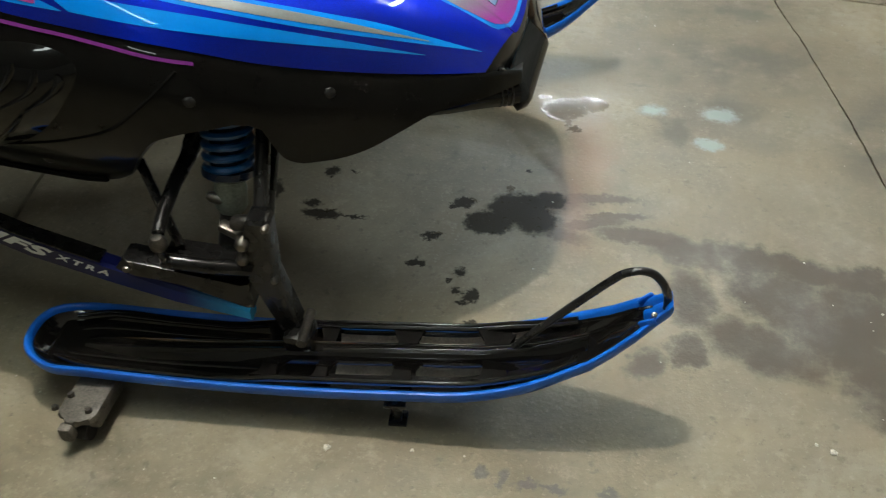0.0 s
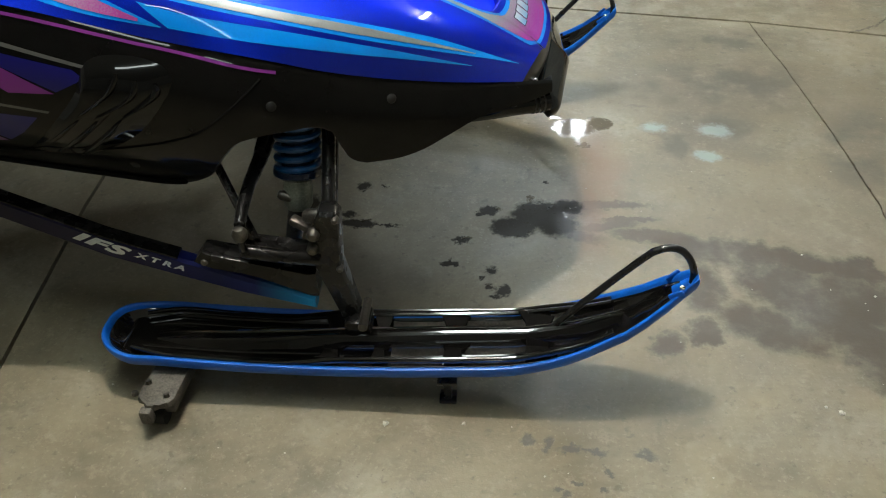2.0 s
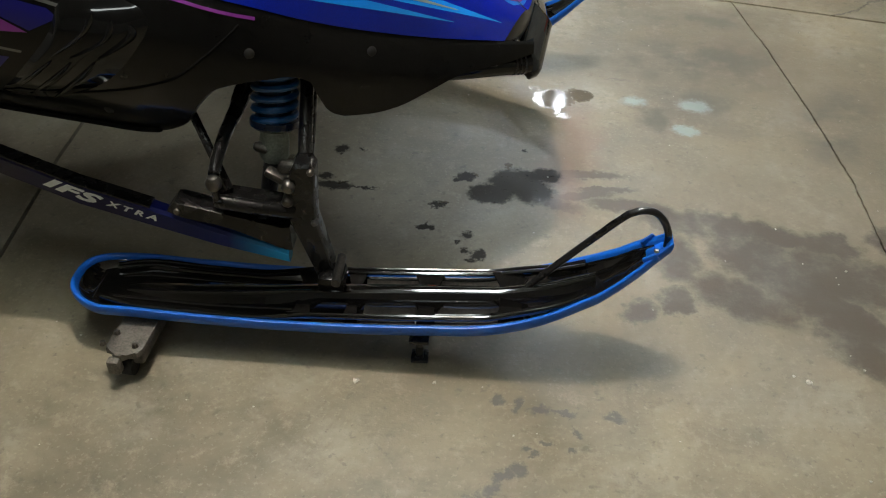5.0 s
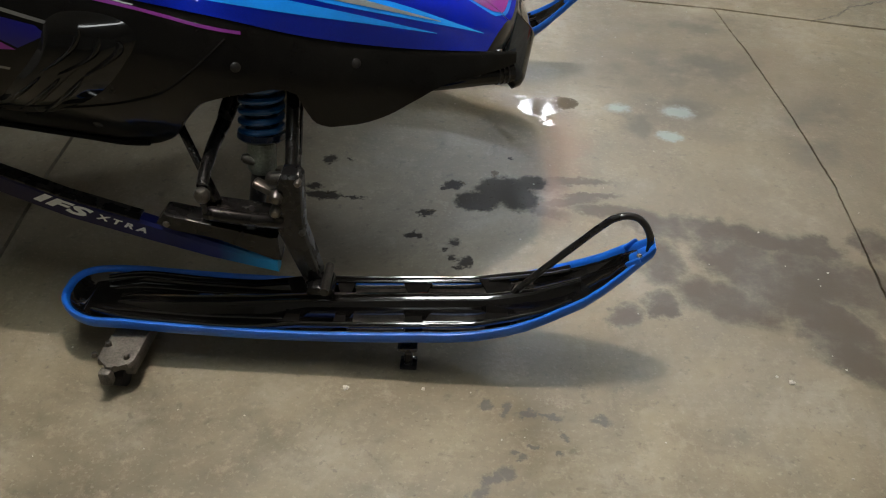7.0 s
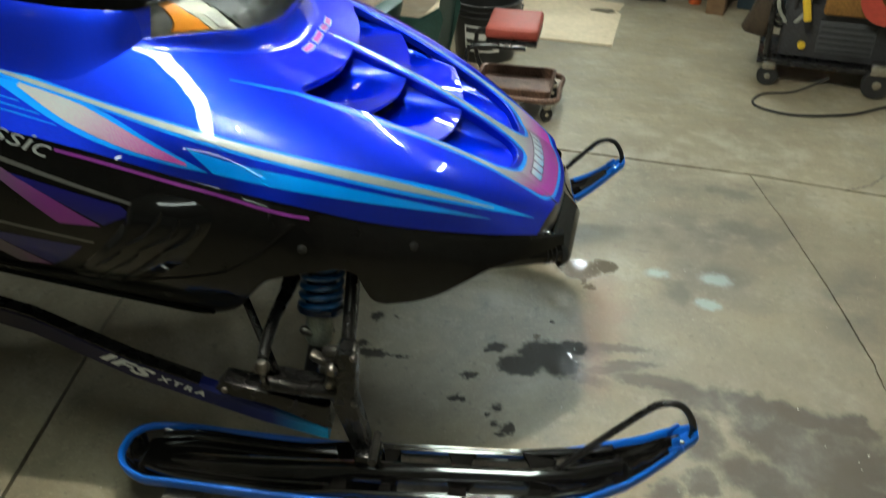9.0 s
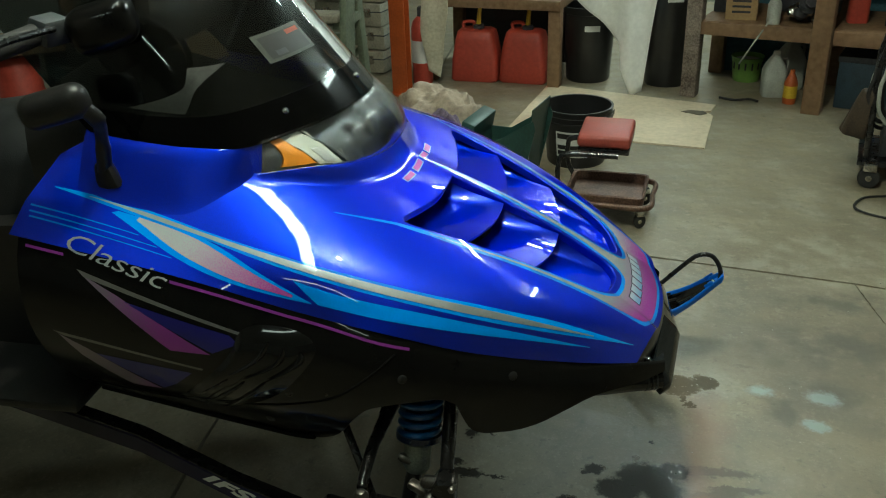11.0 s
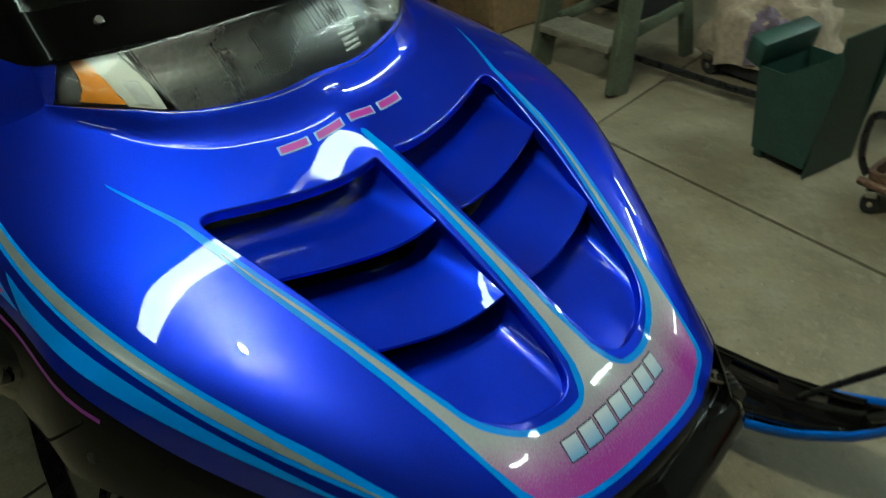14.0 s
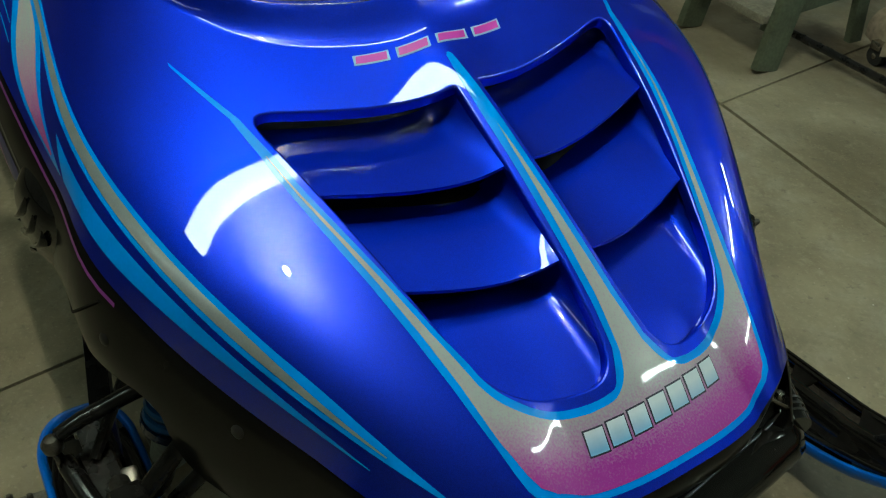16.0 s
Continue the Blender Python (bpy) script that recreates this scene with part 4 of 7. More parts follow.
LENS.node_tree.links.new(_p.outputs["Normal"], _b.inputs["Normal"])
REFLECTOR = shader("dull_reflector", (0.30, 0.31, 0.31), 0.28, 0.85, 0, 0.1, 0.35, 20)
LAMP_GREY = shader("grey_lamp_housing", (0.09, 0.095, 0.095), 0.4, 0.4, 0, 0.1, 0.3, 20)
CLEAR_END = shader("clear_lamp_plastic", (0.56, 0.58, 0.56), 0.18, 0.3, 0.5, 0.05, 0.15, 40)
AMBER = shader("amber_plastic", (0.62, 0.22, 0.02), 0.3, 0, 0.3, 0.1, 0.15, 60)
END_GREY = shader("clear_grey_lamp_end", (0.16, 0.165, 0.16), 0.25, 0.5, 0.5, 0.05, 0.3, 25)
WHITE_PRISM = shader("frosted_lamp_prism", (0.42, 0.44, 0.43), 0.3, 0, 0.5, 0.05, 0.15, 60)
CREAM = shader("pale_lamp_plastic", (0.44, 0.45, 0.40), 0.35, 0, 0.3, 0.1, 0.1, 60)
SMOKE = bpy.data.materials.new("smoked_acrylic")
SMOKE.use_nodes = True
_b = SMOKE.node_tree.nodes["Principled BSDF"]
_b.inputs["Base Color"].default_value = (0.34, 0.36, 0.34, 1)
_b.inputs["Roughness"].default_value = 0.03
_b.inputs["Transmission Weight"].default_value = 1.0
_b.inputs["IOR"].default_value = 1.05
_b.inputs["Coat Weight"].default_value = 1.0
_b.inputs["Coat Roughness"].default_value = 0.04

LENS_TOP = [(-.125, 0, .868), (-.132, .06, .867), (-.155, .13, .863), (-.195, .20, .858), (-.245, .255, .852), (-.272, .272, .848)]


def lens_foot(w):
    """The lens's lower edge, from the middle (0) to its end (1)."""
    q = w * (len(LENS_FOOT) - 1)
    i = min(int(q), len(LENS_FOOT) - 2)
    a, b = LENS_FOOT[i], LENS_FOOT[i + 1]
    return hood_at(a[0] + (b[0] - a[0]) * (q - i), a[1] + (b[1] - a[1]) * (q - i))


lens_head = spline(LENS_TOP, 8)
light = thing("headlight", "", "")
light.parent = sled
light["label"] = "wide clear ribbed headlight with amber corner markers"


def lens_point(w, h, back=0.0):
    s = -1 if w < 0 else 1
    a = abs(w)
    lo = lens_foot(a)
    i = min(int(a * (len(lens_head) - 1)), len(lens_head) - 2)
    f = a * (len(lens_head) - 1) - i
    hi = lens_head[i].lerp(lens_head[i + 1], f)
    p = lo.lerp(hi, h) + Vector((0.022 * math.sin(math.pi * (0.25 + 0.75 * h)) if h < 1 else 0, 0, 0)) * (1 - a * 0.5)
    c = Vector((-0.6, 0, p.z))
    p = p + (c - p).normalized() * back
    return Vector((p.x, s * p.y, p.z))


def lens_patch(name, w0, w1, h0, h1, back, material, label="", n=24, thick=0.004, skew=0.0, flare=0.0):
    rings = []
    for i in range(n + 1):
        w = w0 + (w1 - w0) * i / n
        lean = [w + skew * (j / 8 - 0.5) + flare * (w - w0) * (0.5 - j / 8) for j in range(9)]
        f = [lens_point(lean[j], h0 + (h1 - h0) * j / 8, back) for j in range(9)]
        r = [lens_point(lean[j], h0 + (h1 - h0) * j / 8, back + thick) for j in range(8, -1, -1)]
        rings.append(f + r)
    return part(name, loft(rings), material, light, label, angle=50)


lens = lens_patch("lens", -1.0, 1.0, 0.0, 1.0, 0.0, LENS, "clear ribbed lens", 64)
lens.visible_shadow = False
lens_patch("housing", -1.0, 1.0, -0.1, 1.05, 0.075, BLACK_PAN, "", 48)
for s in (1, -1):
    lens_patch("amber_marker", s * 0.745, s * 0.830, 0.04, 0.90, 0.013, AMBER, "amber side marker", 10, skew=s * -.03, flare=0.9)
    lens_patch("pale_marker", s * 0.615, s * 0.742, 0.0, 0.97, 0.012, CREAM, "pale inner marker", 8, skew=s * -.03)
    lens_patch("pale_facet", s * 0.65, s * 0.705, 0.08, 0.46, 0.0095, CLEAR_END, "clear facet on the marker", 6, 0.002, skew=s * -.015)
    lens_patch("end_bowl", s * 0.73, s * 0.985, -0.06, 1.0, 0.018, END_GREY, "grey bowl at the lamp's end", 10)
lens_patch("reflector", -0.60, 0.60, -0.45, 1.0, 0.050, REFLECTOR, "dull silver reflector", 40)
for w in (-.30, .30):
    part("lamp_bulb", lathe([(0, .009), (.004, .008), (.006, .004), (.006, -.006), (.008, -.008), (0, -.009)], 16, lens_point(w, .48, .040), (0, 80, 0)), CHROME, light, "bright bulb cap")
for w in [-.14 + .016 * k for k in range(26)]:
    lens_patch("flute", w, w + .006, 0.52, 0.96, 0.0055, LENS, "", 2, 0.002)
for w in (-.615, .606):
    lens_patch("divider", w, w + .009, 0.0, 1.0, 0.010, LAMP_GREY, "", 2, 0.03, skew=math.copysign(-.03, w))
for h in (.16, .23, .30, .37):
    lens_patch("prism_bar", .17, .27, h, h + .03, 0.005, WHITE_PRISM, "", 4, 0.002)
# blue sill behind the lens end is part of the hood; black cowl under the screen
SCREEN_FOOT = [(-.127, 0, .872), (-.135, .06, .871), (-.158, .13, .867), (-.198, .20, .862), (-.25, .257, .855), (-.30, .283, .852), (-.38, .296, .856), (-.47, .298, .866), (-.54, .295, .876)]
foot_line = spline(SCREEN_FOOT, 6)
full = [Vector((p.x, -p.y, p.z)) for p in foot_line[:0:-1]] + foot_line


def screen_ring(h, out=0.0):
    """The windscreen at a height above its foot."""
    r = []
    for p in full:
        q = Vector((p.x - 0.80 * h * (1.0 if p.x > -0.3 else 1.0), p.y * (1 - 0.35 * h), p.z + h))
        c = Vector((q.x - 0.3, 0, q.z))
        r.append(q + (q - c).normalized() * out)
    return r


def shell(rings, t):
    """A curved sheet of a thickness from open rings."""
    inner = []
    bm = bmesh.new()
    closed = []
    for r in rings:
        closed.append(r + [Vector((q.x - t, q.y * 0.99, q.z - t * 0.5)) for q in r[::-1]])
    return loft([list(x) for x in zip(*closed)][:], True, bm)


heights = [0.042, 0.07, 0.10, 0.14, 0.18, 0.23, 0.28, 0.33, 0.36]
screen = part("windscreen", shell([screen_ring(h) for h in heights], 0.003), SMOKE, sled, "dark smoked acrylic windscreen", angle=60)
part("screen_band", shell([screen_ring(h, 0.001) for h in (-0.012, 0.0, 0.02, 0.042)], 0.003), BLACK_BAND, sled, "opaque gloss black lower band of the windscreen", angle=60)
for y in (-.2, 0, .2):
    i = min(range(len(full)), key=lambda k: abs(full[k].y - y) + (1 if full[k].x < -.3 else 0))
    p = screen_ring(0.022, 0.003)[i]
    part("screw", lathe([(0, .004), (.005, .003), (.0065, .0), (.0065, -.003)], 14, p, (0, 55, 0)), CHROME, screen)
screen.visible_shadow = False


def hood_over(x, y):
    """The hood's surface at a place in the plan."""
    u, lo, hi = x + BOW * y * y, 0.0, 1.0
    for _ in range(24):
        v = (lo + hi) / 2
        lo, hi = (v, hi) if hood_at(u, v).y < y else (lo, v)
    return hood_at(u, lo)


for s in (-1, 1):
    rings = []
    for q in foot_line:
        if q.x < -.235:
            reach = .024 + .050 * smooth(-q.x, .235, .36)
            fall = hood_over(q.x, q.y + reach).z - .002 - q.z
            row = [Vector((q.x, s * (q.y - .006), q.z - .003))]
            for k in range(9):
                f = k / 8
                drop = -.006 + (-.8 * reach) * f * (1 - f) ** 2 + (fall + .006) * f * f * (3 - 2 * f) + (.9 * reach) * f * f * (1 - f)
                row.append(Vector((q.x, s * (q.y + reach * f), q.z + drop)))
            rings.append(row)
    part("hood_sill", loft(rings, False, caps=False), BLUE_PAINT, hood, "blue hood sill below the windscreen", angle=60)
# cowl and dash behind the screen
rings = []
for x, w, z in ((-.16, .14, .845), (-.24, .22, .84), (-.32, .27, .84), (-.45, .28, .86), (-.56, .27, .90), (-.66, .24, .93), (-.72, .22, .90)):
    rings.append([(x, w * math.cos(a), z - 0.10 + 0.10 * math.sin(a) ** 0.6) for a in (math.pi * k / 12 for k in range(13))] + [(x, -w, z - .2), (x, w, z - .2)])
part("cowl", loft(rings), BLACK_PAN, sled, "matt black dash cowl behind the windscreen")

# ---- skis ----
SKI_BASE = [(-.31, .085), (-.27, .07), (-.2, .064), (.3, .064), (.42, .076), (.52, .112), (.60, .162), (.65, .210), (.685, .248)]
SKI_HALF = [(-.24, .074), (.38, .074), (.45, .071), (.50, .067), (.58, .054), (.64, .036), (.665, .024), (.685, .016)]
SKI_RIM = [(-.31, .034), (.40, .040), (.55, .040), (.64, .032), (.685, .022)]


def ramp(keys, q):
    for (a, za), (b, zb) in zip(keys, keys[1:]):
        if q <= b:
            f = max(0, (q - a) / (b - a))
            return za + (zb - za) * f
    return keys[-1][1]


def ski_outline(inset):
    """The ski's plan, seen from above: rounded heel, straight sides, drawn-in tip."""
    half = [(-.324 + .085 * (1 - math.cos(q)) , .074 * math.sin(q) ** 0.8) for q in (math.pi / 2 * k / 12 for k in range(1, 13))]
    half += [(x, ramp(SKI_HALF, x)) for x in [-.20 + .04 * k for k in range(16)]] + [(x, ramp(SKI_HALF, x)) for x in (.43, .46, .49, .52, .55, .58, .61, .64, .665, .685)]
    loop = [(-.324, 0.0)] + [(x, -w) for x, w in half] + [(x, w) for x, w in half[::-1]]
    out = []
    for k, (x, y) in enumerate(loop):
        (ax, ay), (bx, by) = loop[k - 1], loop[(k + 1) % len(loop)]
        d = Vector((bx - ax, by - ay)).normalized()
        qx, qy = x - d.y * inset, y + d.x * inset
        if qy * y <= 0 and abs(y) > 0:
            qy = math.copysign(0.0015, y)
        out.append((qx, qy))
    return out


def ski_ring(cy, inset, lift, rim=False, lo=-1.0, hi=2.0):
    r = []
    for x, y in ski_outline(inset):
        x = min(max(x, lo), hi)
        z = ramp(SKI_RIM, x) + lift if rim else lift
        heel = 0.010 * smooth(-x, .25, .33)
        r.append((x, cy + y, hermite(SKI_BASE, x, 1) * (0 if x < -.2 else 1) + (0.064 + heel if x < -.2 else 0) + z))
    return r


def ski_loft(rings):
    """Rings round the ski's plan, closed below and above by strips from side to side."""
    bm = loft(rings, caps=False)
    bm.verts.ensure_lookup_table()
    n = len(rings[0])
    for base in (0, n * (len(rings) - 1)):
        for k in range(1, n // 2):
            a, b, c, d = k, k + 1, n - k - 1, n - k
            if b == c:
                continue
            bm.faces.new([bm.verts[base + q] for q in (a, b, c, d)])
        bm.faces.new([bm.verts[base + q] for q in (0, 1, n - 1)])
    return bm


def ski(side):
    """One ski: blue plastic shell, black steel pan and spine inside it, and its tip loop."""
    cy = side * 0.506
    shell_rings = [ski_ring(cy, i, z, r) for i, z, r in ((.034, 0, 0), (.025, .002, 0), (.015, .010, 0), (.003, -.020, 1), (.0005, -.012, 1), (.0, -.005, 1), (.0015, -.001, 1), (.004, .0, 1), (.008, -.001, 1), (.0105, -.005, 1), (.0115, -.014, 1), (.018, .012, 0))]
    ob = part("ski", ski_loft(shell_rings), SKI_BLUE, sled, "bright blue plastic ski shell with a black steel insert", angle=45)
    pan = [ski_ring(cy, i, z, r, hi=.66) for i, z, r in ((.0125, -.016, 1), (.0125, -.008, 1), (.0145, -.006, 1), (.018, -.010, 1), (.026, .018, 0), (.036, .0125, 0), (.055, .011, 0))]
    part("steel_pan", ski_loft(pan), BLACK_SKI, ob, "glossy black steel pan inside the ski", angle=85)
    # raised spine
    rings = []
    for x, hw, h in ((-.27, .002, .013), (-.24, .010, .016), (-.19, .016, .024), (-.05, .012, .038), (.05, .009, .050), (.11, .009, .056), (.30, .008, .062), (.42, .007, .058), (.50, .006, .05), (.575, .004, .040)):
        b = hermite(SKI_BASE, x, 1)
        rings.append([(x, cy + y, b + z) for y, z in ((-hw - .022, .010), (-hw - .010, h * .55), (-hw - .003, h - .004), (-hw, h), (hw, h), (hw + .003, h - .004), (hw + .010, h * .55), (hw + .022, .010))])
    part("keel_beam", loft(rings), BLACK_SKI, ob, "black steel spine", angle=85)
    for sgn in (-1, 1):
        # folded steel flange along the edge, from the spindle forward
        rings = []
        for x in (-.262, -.2, -.1, .0, .06, .10, .2, .3, .4, .46, .52, .56):
            w = ramp(SKI_HALF, x) - .015 - .016 * smooth(-x, .2, .27)
            z = (.064 if x < -.2 else hermite(SKI_BASE, x, 1)) + .028 + .020 * smooth(x, -.02, .14) - .012 * smooth(x, .44, .56)
            rings.append([(x, cy + sgn * (w + dy), z + dz) for dy, dz in ((.004, -.004), (.004, .001), (-.004, .002), (-.008, -.001), (-.008, -.004), (-.001, -.005))])
        part("side_flange", loft(rings), BLACK_SKI, ob, "black folded steel flange", angle=50)
        edge = [(r[1][0], cy + (r[1][1] - cy) - sgn * .004, r[1][2] + .0015) for r in rings]
        part("flange_bead", tube(spline(edge, 4), .0032, 8), BLACK_SKI, ob, "rolled edge of the flange")
        bead = [(x, cy + sgn * y, (.064 if x < -.2 else hermite(SKI_BASE, x, 1)) + z) for x, y, z in ((-.262, .020, .012), (-.235, .028, .017), (-.18, .031, .020), (-.08, .031, .022), (.02, .030, .026), (.07, .030, .028))]
        part("floor_bead", tube(spline(bead, 5), .0042, 10), BLACK_SKI, ob, "pressed bead along the pan")
        for x, wt in ((.086, .015), (.170, .011), (.298, .017), (.440, .022)):
            b = hermite(SKI_BASE, x, 1)
            w = ramp(SKI_HALF, x) - .020
            rings = [[(x + sx * ww, cy + sgn * y, b + z) for sx, z in ((-1, z0), (1, z0), (1, z0 - .005), (-1, z0 - .005))] for y, ww, z0 in ((.008, wt * .9, .050), (.020, wt * .8, .032), (w * .7, wt * .95, .034), (w, wt * 1.5, .045))]
            part("web", loft(rings), WEB_BLACK, ob, angle=50)
        for x0, x1 in ((.187, .281), (.315, .420), (.462, .50)):
            rings = []
            for k in range(13):
                x = x0 + (x1 - x0) * k / 12
                b = hermite(SKI_BASE, x, 1)
                end = .008 * (1 - min(1, min(k, 12 - k) / 2)) ** 2
                f = [(x, cy + sgn * y, b + z + .0002 * math.sin(z * 900 + k * .4) + end * .3) for y, z in ((.022, .0150), (.028, .0150), (.034, .0155), (.0385, .0175), (.0425, .022), (.0445, .027), (.046, .031), (.047, .035))]
                rings.append(f + [(q[0], q[1], q[2] - .002) for q in f[::-1]])
            part("bright_plate", loft(rings), SKI_PLATE, ob, "polished worn steel floor of the ski", angle=60)
    pts = [(.440, cy + .004, .108), (.455, cy + .003, .126), (.497, cy, .181), (.559, cy, .252), (.602, cy, .299), (.618, cy, .311), (.636, cy, .316), (.654, cy, .311), (.669, cy, .292), (.677, cy, .268), (.677, cy, .242)]
    part("tip_loop", tube(spline(pts, 6), 0.006, 12), BLACK_STEEL, ob, "black steel rod loop at the ski tip")
    part("tip_cap", box((.036, .026, .012), (.664, cy, .236), (0, -38, 0), .005), SKI_BLUE, ob)
    for sgn in (-1, 1):
        part("tip_ear", box((.026, .006, .014), (.652, cy + sgn * .024, .240), (0, -38, sgn * 14), .003), SKI_BLUE, ob)
    part("rivet", lathe([(0, .003), (.004, .002), (.005, 0)], 10, (.66, cy - .018, .252)), CHROME, ob)
    part("wear_bar", tube([(-.12, cy, .055), (.0, cy, .052), (.28, cy, .052), (.33, cy, .06)], .006, 8), BLACK_STEEL, ob)
    # steered a touch about the spindle
    ob.matrix_basis = pose(.14, cy, 0, 0, 0, SKI_TURN[side]) @ pose(-.14 - SKI_BACK[side], -cy, 0)
    return ob


SKI_TURN, SKI_BACK = {-1: -1.4, 1: -3.0}, {-1: 0.0, 1: 0.045}
BLACK_SKI = shader("black_gloss_ski_steel", (0.006, 0.0055, 0.005), 0.10, 0.0, 1.0, 0.03, 0.5, 40, 0.04, 45, spec=0.5)
SOOT_STEEL = shader("worn_black_steel", (0.006, 0.0057, 0.0055), 0.27, 0.0, 0.3, 0.12, 0.5, 35, 0.12, 140, spec=0.25)
WEB_BLACK = shader("matt_black_web_steel", (0.006, 0.0055, 0.005), 0.75, 0, 0, 0.1, 0.4, 40, spec=0.05)
SPRING_BLUE = shader("blue_spring_enamel", (0.004, 0.07, 0.22), 0.3, 0.2, 0.6, 0.08, 0.2, 40)
DARK_METAL = shader("greasy_dark_steel", (0.07, 0.066, 0.06), 0.35, 0.8, 0, 0.1, 0.5, 40, 0.15, 120)
SKI_PLATE = shader("polished_dark_steel", (0.60, 0.54, 0.48), 0.34, 1.0, 0, 0.1, 0.35, 25, 0.12, 50)
ALLOY = shader("weathered_alloy", (0.30, 0.33, 0.28), 0.5, 0.6, 0, 0.1, 0.3, 30, 0.1, 120)
for s in (-1, 1):
    ski(s)

# ---- front suspension ----


def slab_part(name, profile, y0, y1, s, material, parent, label="", bevel=.004):
    """A plate cut to a side profile (x, z), upright between two distances from the middle."""
    c = (sum(q[0] for q in profile) / len(profile), sum(q[1] for q in profile) / len(profile))
    small = [(x + (c[0] - x) * .10, z + (c[1] - z) * .07) for x, z in profile]
    rings = [[(x, s * y, z) for x, z in pr] for y, pr in ((y0, small), (y0 + bevel, profile), (y1 - bevel, profile), (y1, small))]
    return part(name, loft(rings), material, parent, label, angle=30)


def bar(points, half):
    """A box-section bar along points, with half heights."""
    rings = []
    for q, (w, h) in zip(points, half):
        r = min(w, h) * .35
        rings.append([(q.x, q.y + y, q.z + z) for y, z in ((-w, -h + r), (-w + r, -h), (w - r, -h), (w, -h + r), (w, h - r), (w - r, h), (-w + r, h), (-w, h - r))])
    return loft(rings)


def suspension(s):
    P = lambda x, y, z: Vector((x, s * y, z))
    sh = part("shock", tube([P(.048, .37, .50), P(.043, .41, .36), P(.036, .432, .30), P(.028, .445, .258)], [.010, .010, .015, .014], 14), BLACK_STEEL, sled, "coil-over shock absorber")
    top, bot = P(.050, .376, .484), P(.044, .406, .378)
    ax = (bot - top).normalized()
    e1 = ax.cross(Vector((1, 0, 0))).normalized()
    e2 = ax.cross(e1)
    coil = [top.lerp(bot, k / 130) + (e1 * math.cos(k / 130 * math.tau * 6.5) + e2 * math.sin(k / 130 * math.tau * 6.5)) * 0.033 for k in range(131)]
    part("spring", tube(coil, 0.0058, 8), SPRING_BLUE, sh, "blue coil spring")
    part("shock_body", tube([top, bot], 0.026, 18), NAVY, sh, "dark blue shock body")
    part("spring_seat", tube([bot - ax * .004, bot + ax * .006, bot + ax * .013], [.040, .040, .030], 20), NAVY, sh)
    part("canister", tube([bot + ax * .012, bot + ax * .03, bot + ax * .058, bot + ax * .068], [.022, .024, .024, .018], 20), ALLOY, sh, "dull silver-green shock canister")
    arm = part("trailing_arm", bar([P(-.95, .30, .33), P(-.508, .375, .275), P(-.3, .435, .241), P(-.16, .467, .224), P(-.05, .486, .204), P(.068, .498, .178)], [(.015, .023), (.015, .022), (.015, .022), (.015, .021), (.0155, .018), (.013, .012)]), ARM_FADE, sled, "violet-blue trailing arm fading to light blue", angle=25)
    part("arm_top", bar([P(-.95, .30, .354), P(-.508, .375, .298), P(-.3, .435, .264), P(-.165, .466, .246)], [(.0142, .002), (.0142, .002), (.0142, .002), (.0142, .002)]), SOOT_STEEL, arm, "black top face of the arm")
    slab_part("arm_box", [(-.126, .260), (-.109, .281), (-.06, .270), (.073, .238), (.074, .190), (-.02, .231), (-.052, .240), (-.10, .249)], .468, .508, s, SOOT_STEEL, arm, "black steel arm bracket")
    part("arm_bolt", lathe([(0, .004), (.005, .003), (.006, 0)], 12, P(-.107, .508, .262), (s * -90, 0, 0)), DULL_STEEL, arm)
    sp = slab_part("spindle", [(.068, .272), (.080, .300), (.084, .348), (.092, .362), (.116, .362), (.123, .350), (.117, .250), (.138, .150), (.112, .132)], .466, .506, s, SOOT_STEEL, sled, "black steel steering spindle")
    part("spindle_sleeve", tube([P(.066, .487, .345), P(.070, .488, .345), P(.116, .488, .346), P(.120, .488, .346)], [.009, .012, .012, .009], 16), DARK_METAL, sp)
    part("sleeve_ring", tube([P(.112, .488, .346), P(.119, .488, .346)], .0155, 16), DARK_METAL, sp)
    for x, z, r in ((.081, .322, .011), (.077, .294, .010)):
        part("nut", lathe([(0, .010), (r * .6, .009), (r, .004), (r, -.012), (0, -.012)], 8, P(x, .508, z), (s * -90, 0, 0)), DULL_STEEL, sp)
    part("clevis", box((.036, .020, .014), P(.054, .474, .319), (0, 25, s * 10), .005), DULL_STEEL, sp)
    for x, z in ((.118, .350), (.116, .252)):
        part("pin", lathe([(0, .006), (.004, .005), (.006, .001), (.006, -.008)], 10, P(x, .507, z), (s * -90, 0, 0)), DULL_STEEL, sp)
    part("clevis_bolt", lathe([(0, .008), (.006, .006), (.009, 0), (.009, -.02)], 10, P(.018, .432, .345), (0, -70, 0)), DULL_STEEL, sp)
    part("saddle", box((.046, .050, .032), P(.137, .503, .134), (0, 0, 0), .008), SOOT_STEEL, sp)
    part("saddle_bolt", tube([P(.148, .468, .150), P(.148, .538, .150)], .008, 10), DARK_METAL, sp)
    part("radius_rod", tube([P(.092, .33, .48), P(.096, .38, .423), P(.102, .468, .348)], .0115, 12), SOOT_STEEL, sled, "black radius rod")
    part("lower_radius_rod", tube([P(.085, .28, .40), P(.098, .47, .285)], .0105, 12), SOOT_STEEL, sled, "black lower radius rod")
    part("rod_end", tube([P(.095, .44, .303), P(.099, .478, .280)], .015, 12), DULL_STEEL, sp)
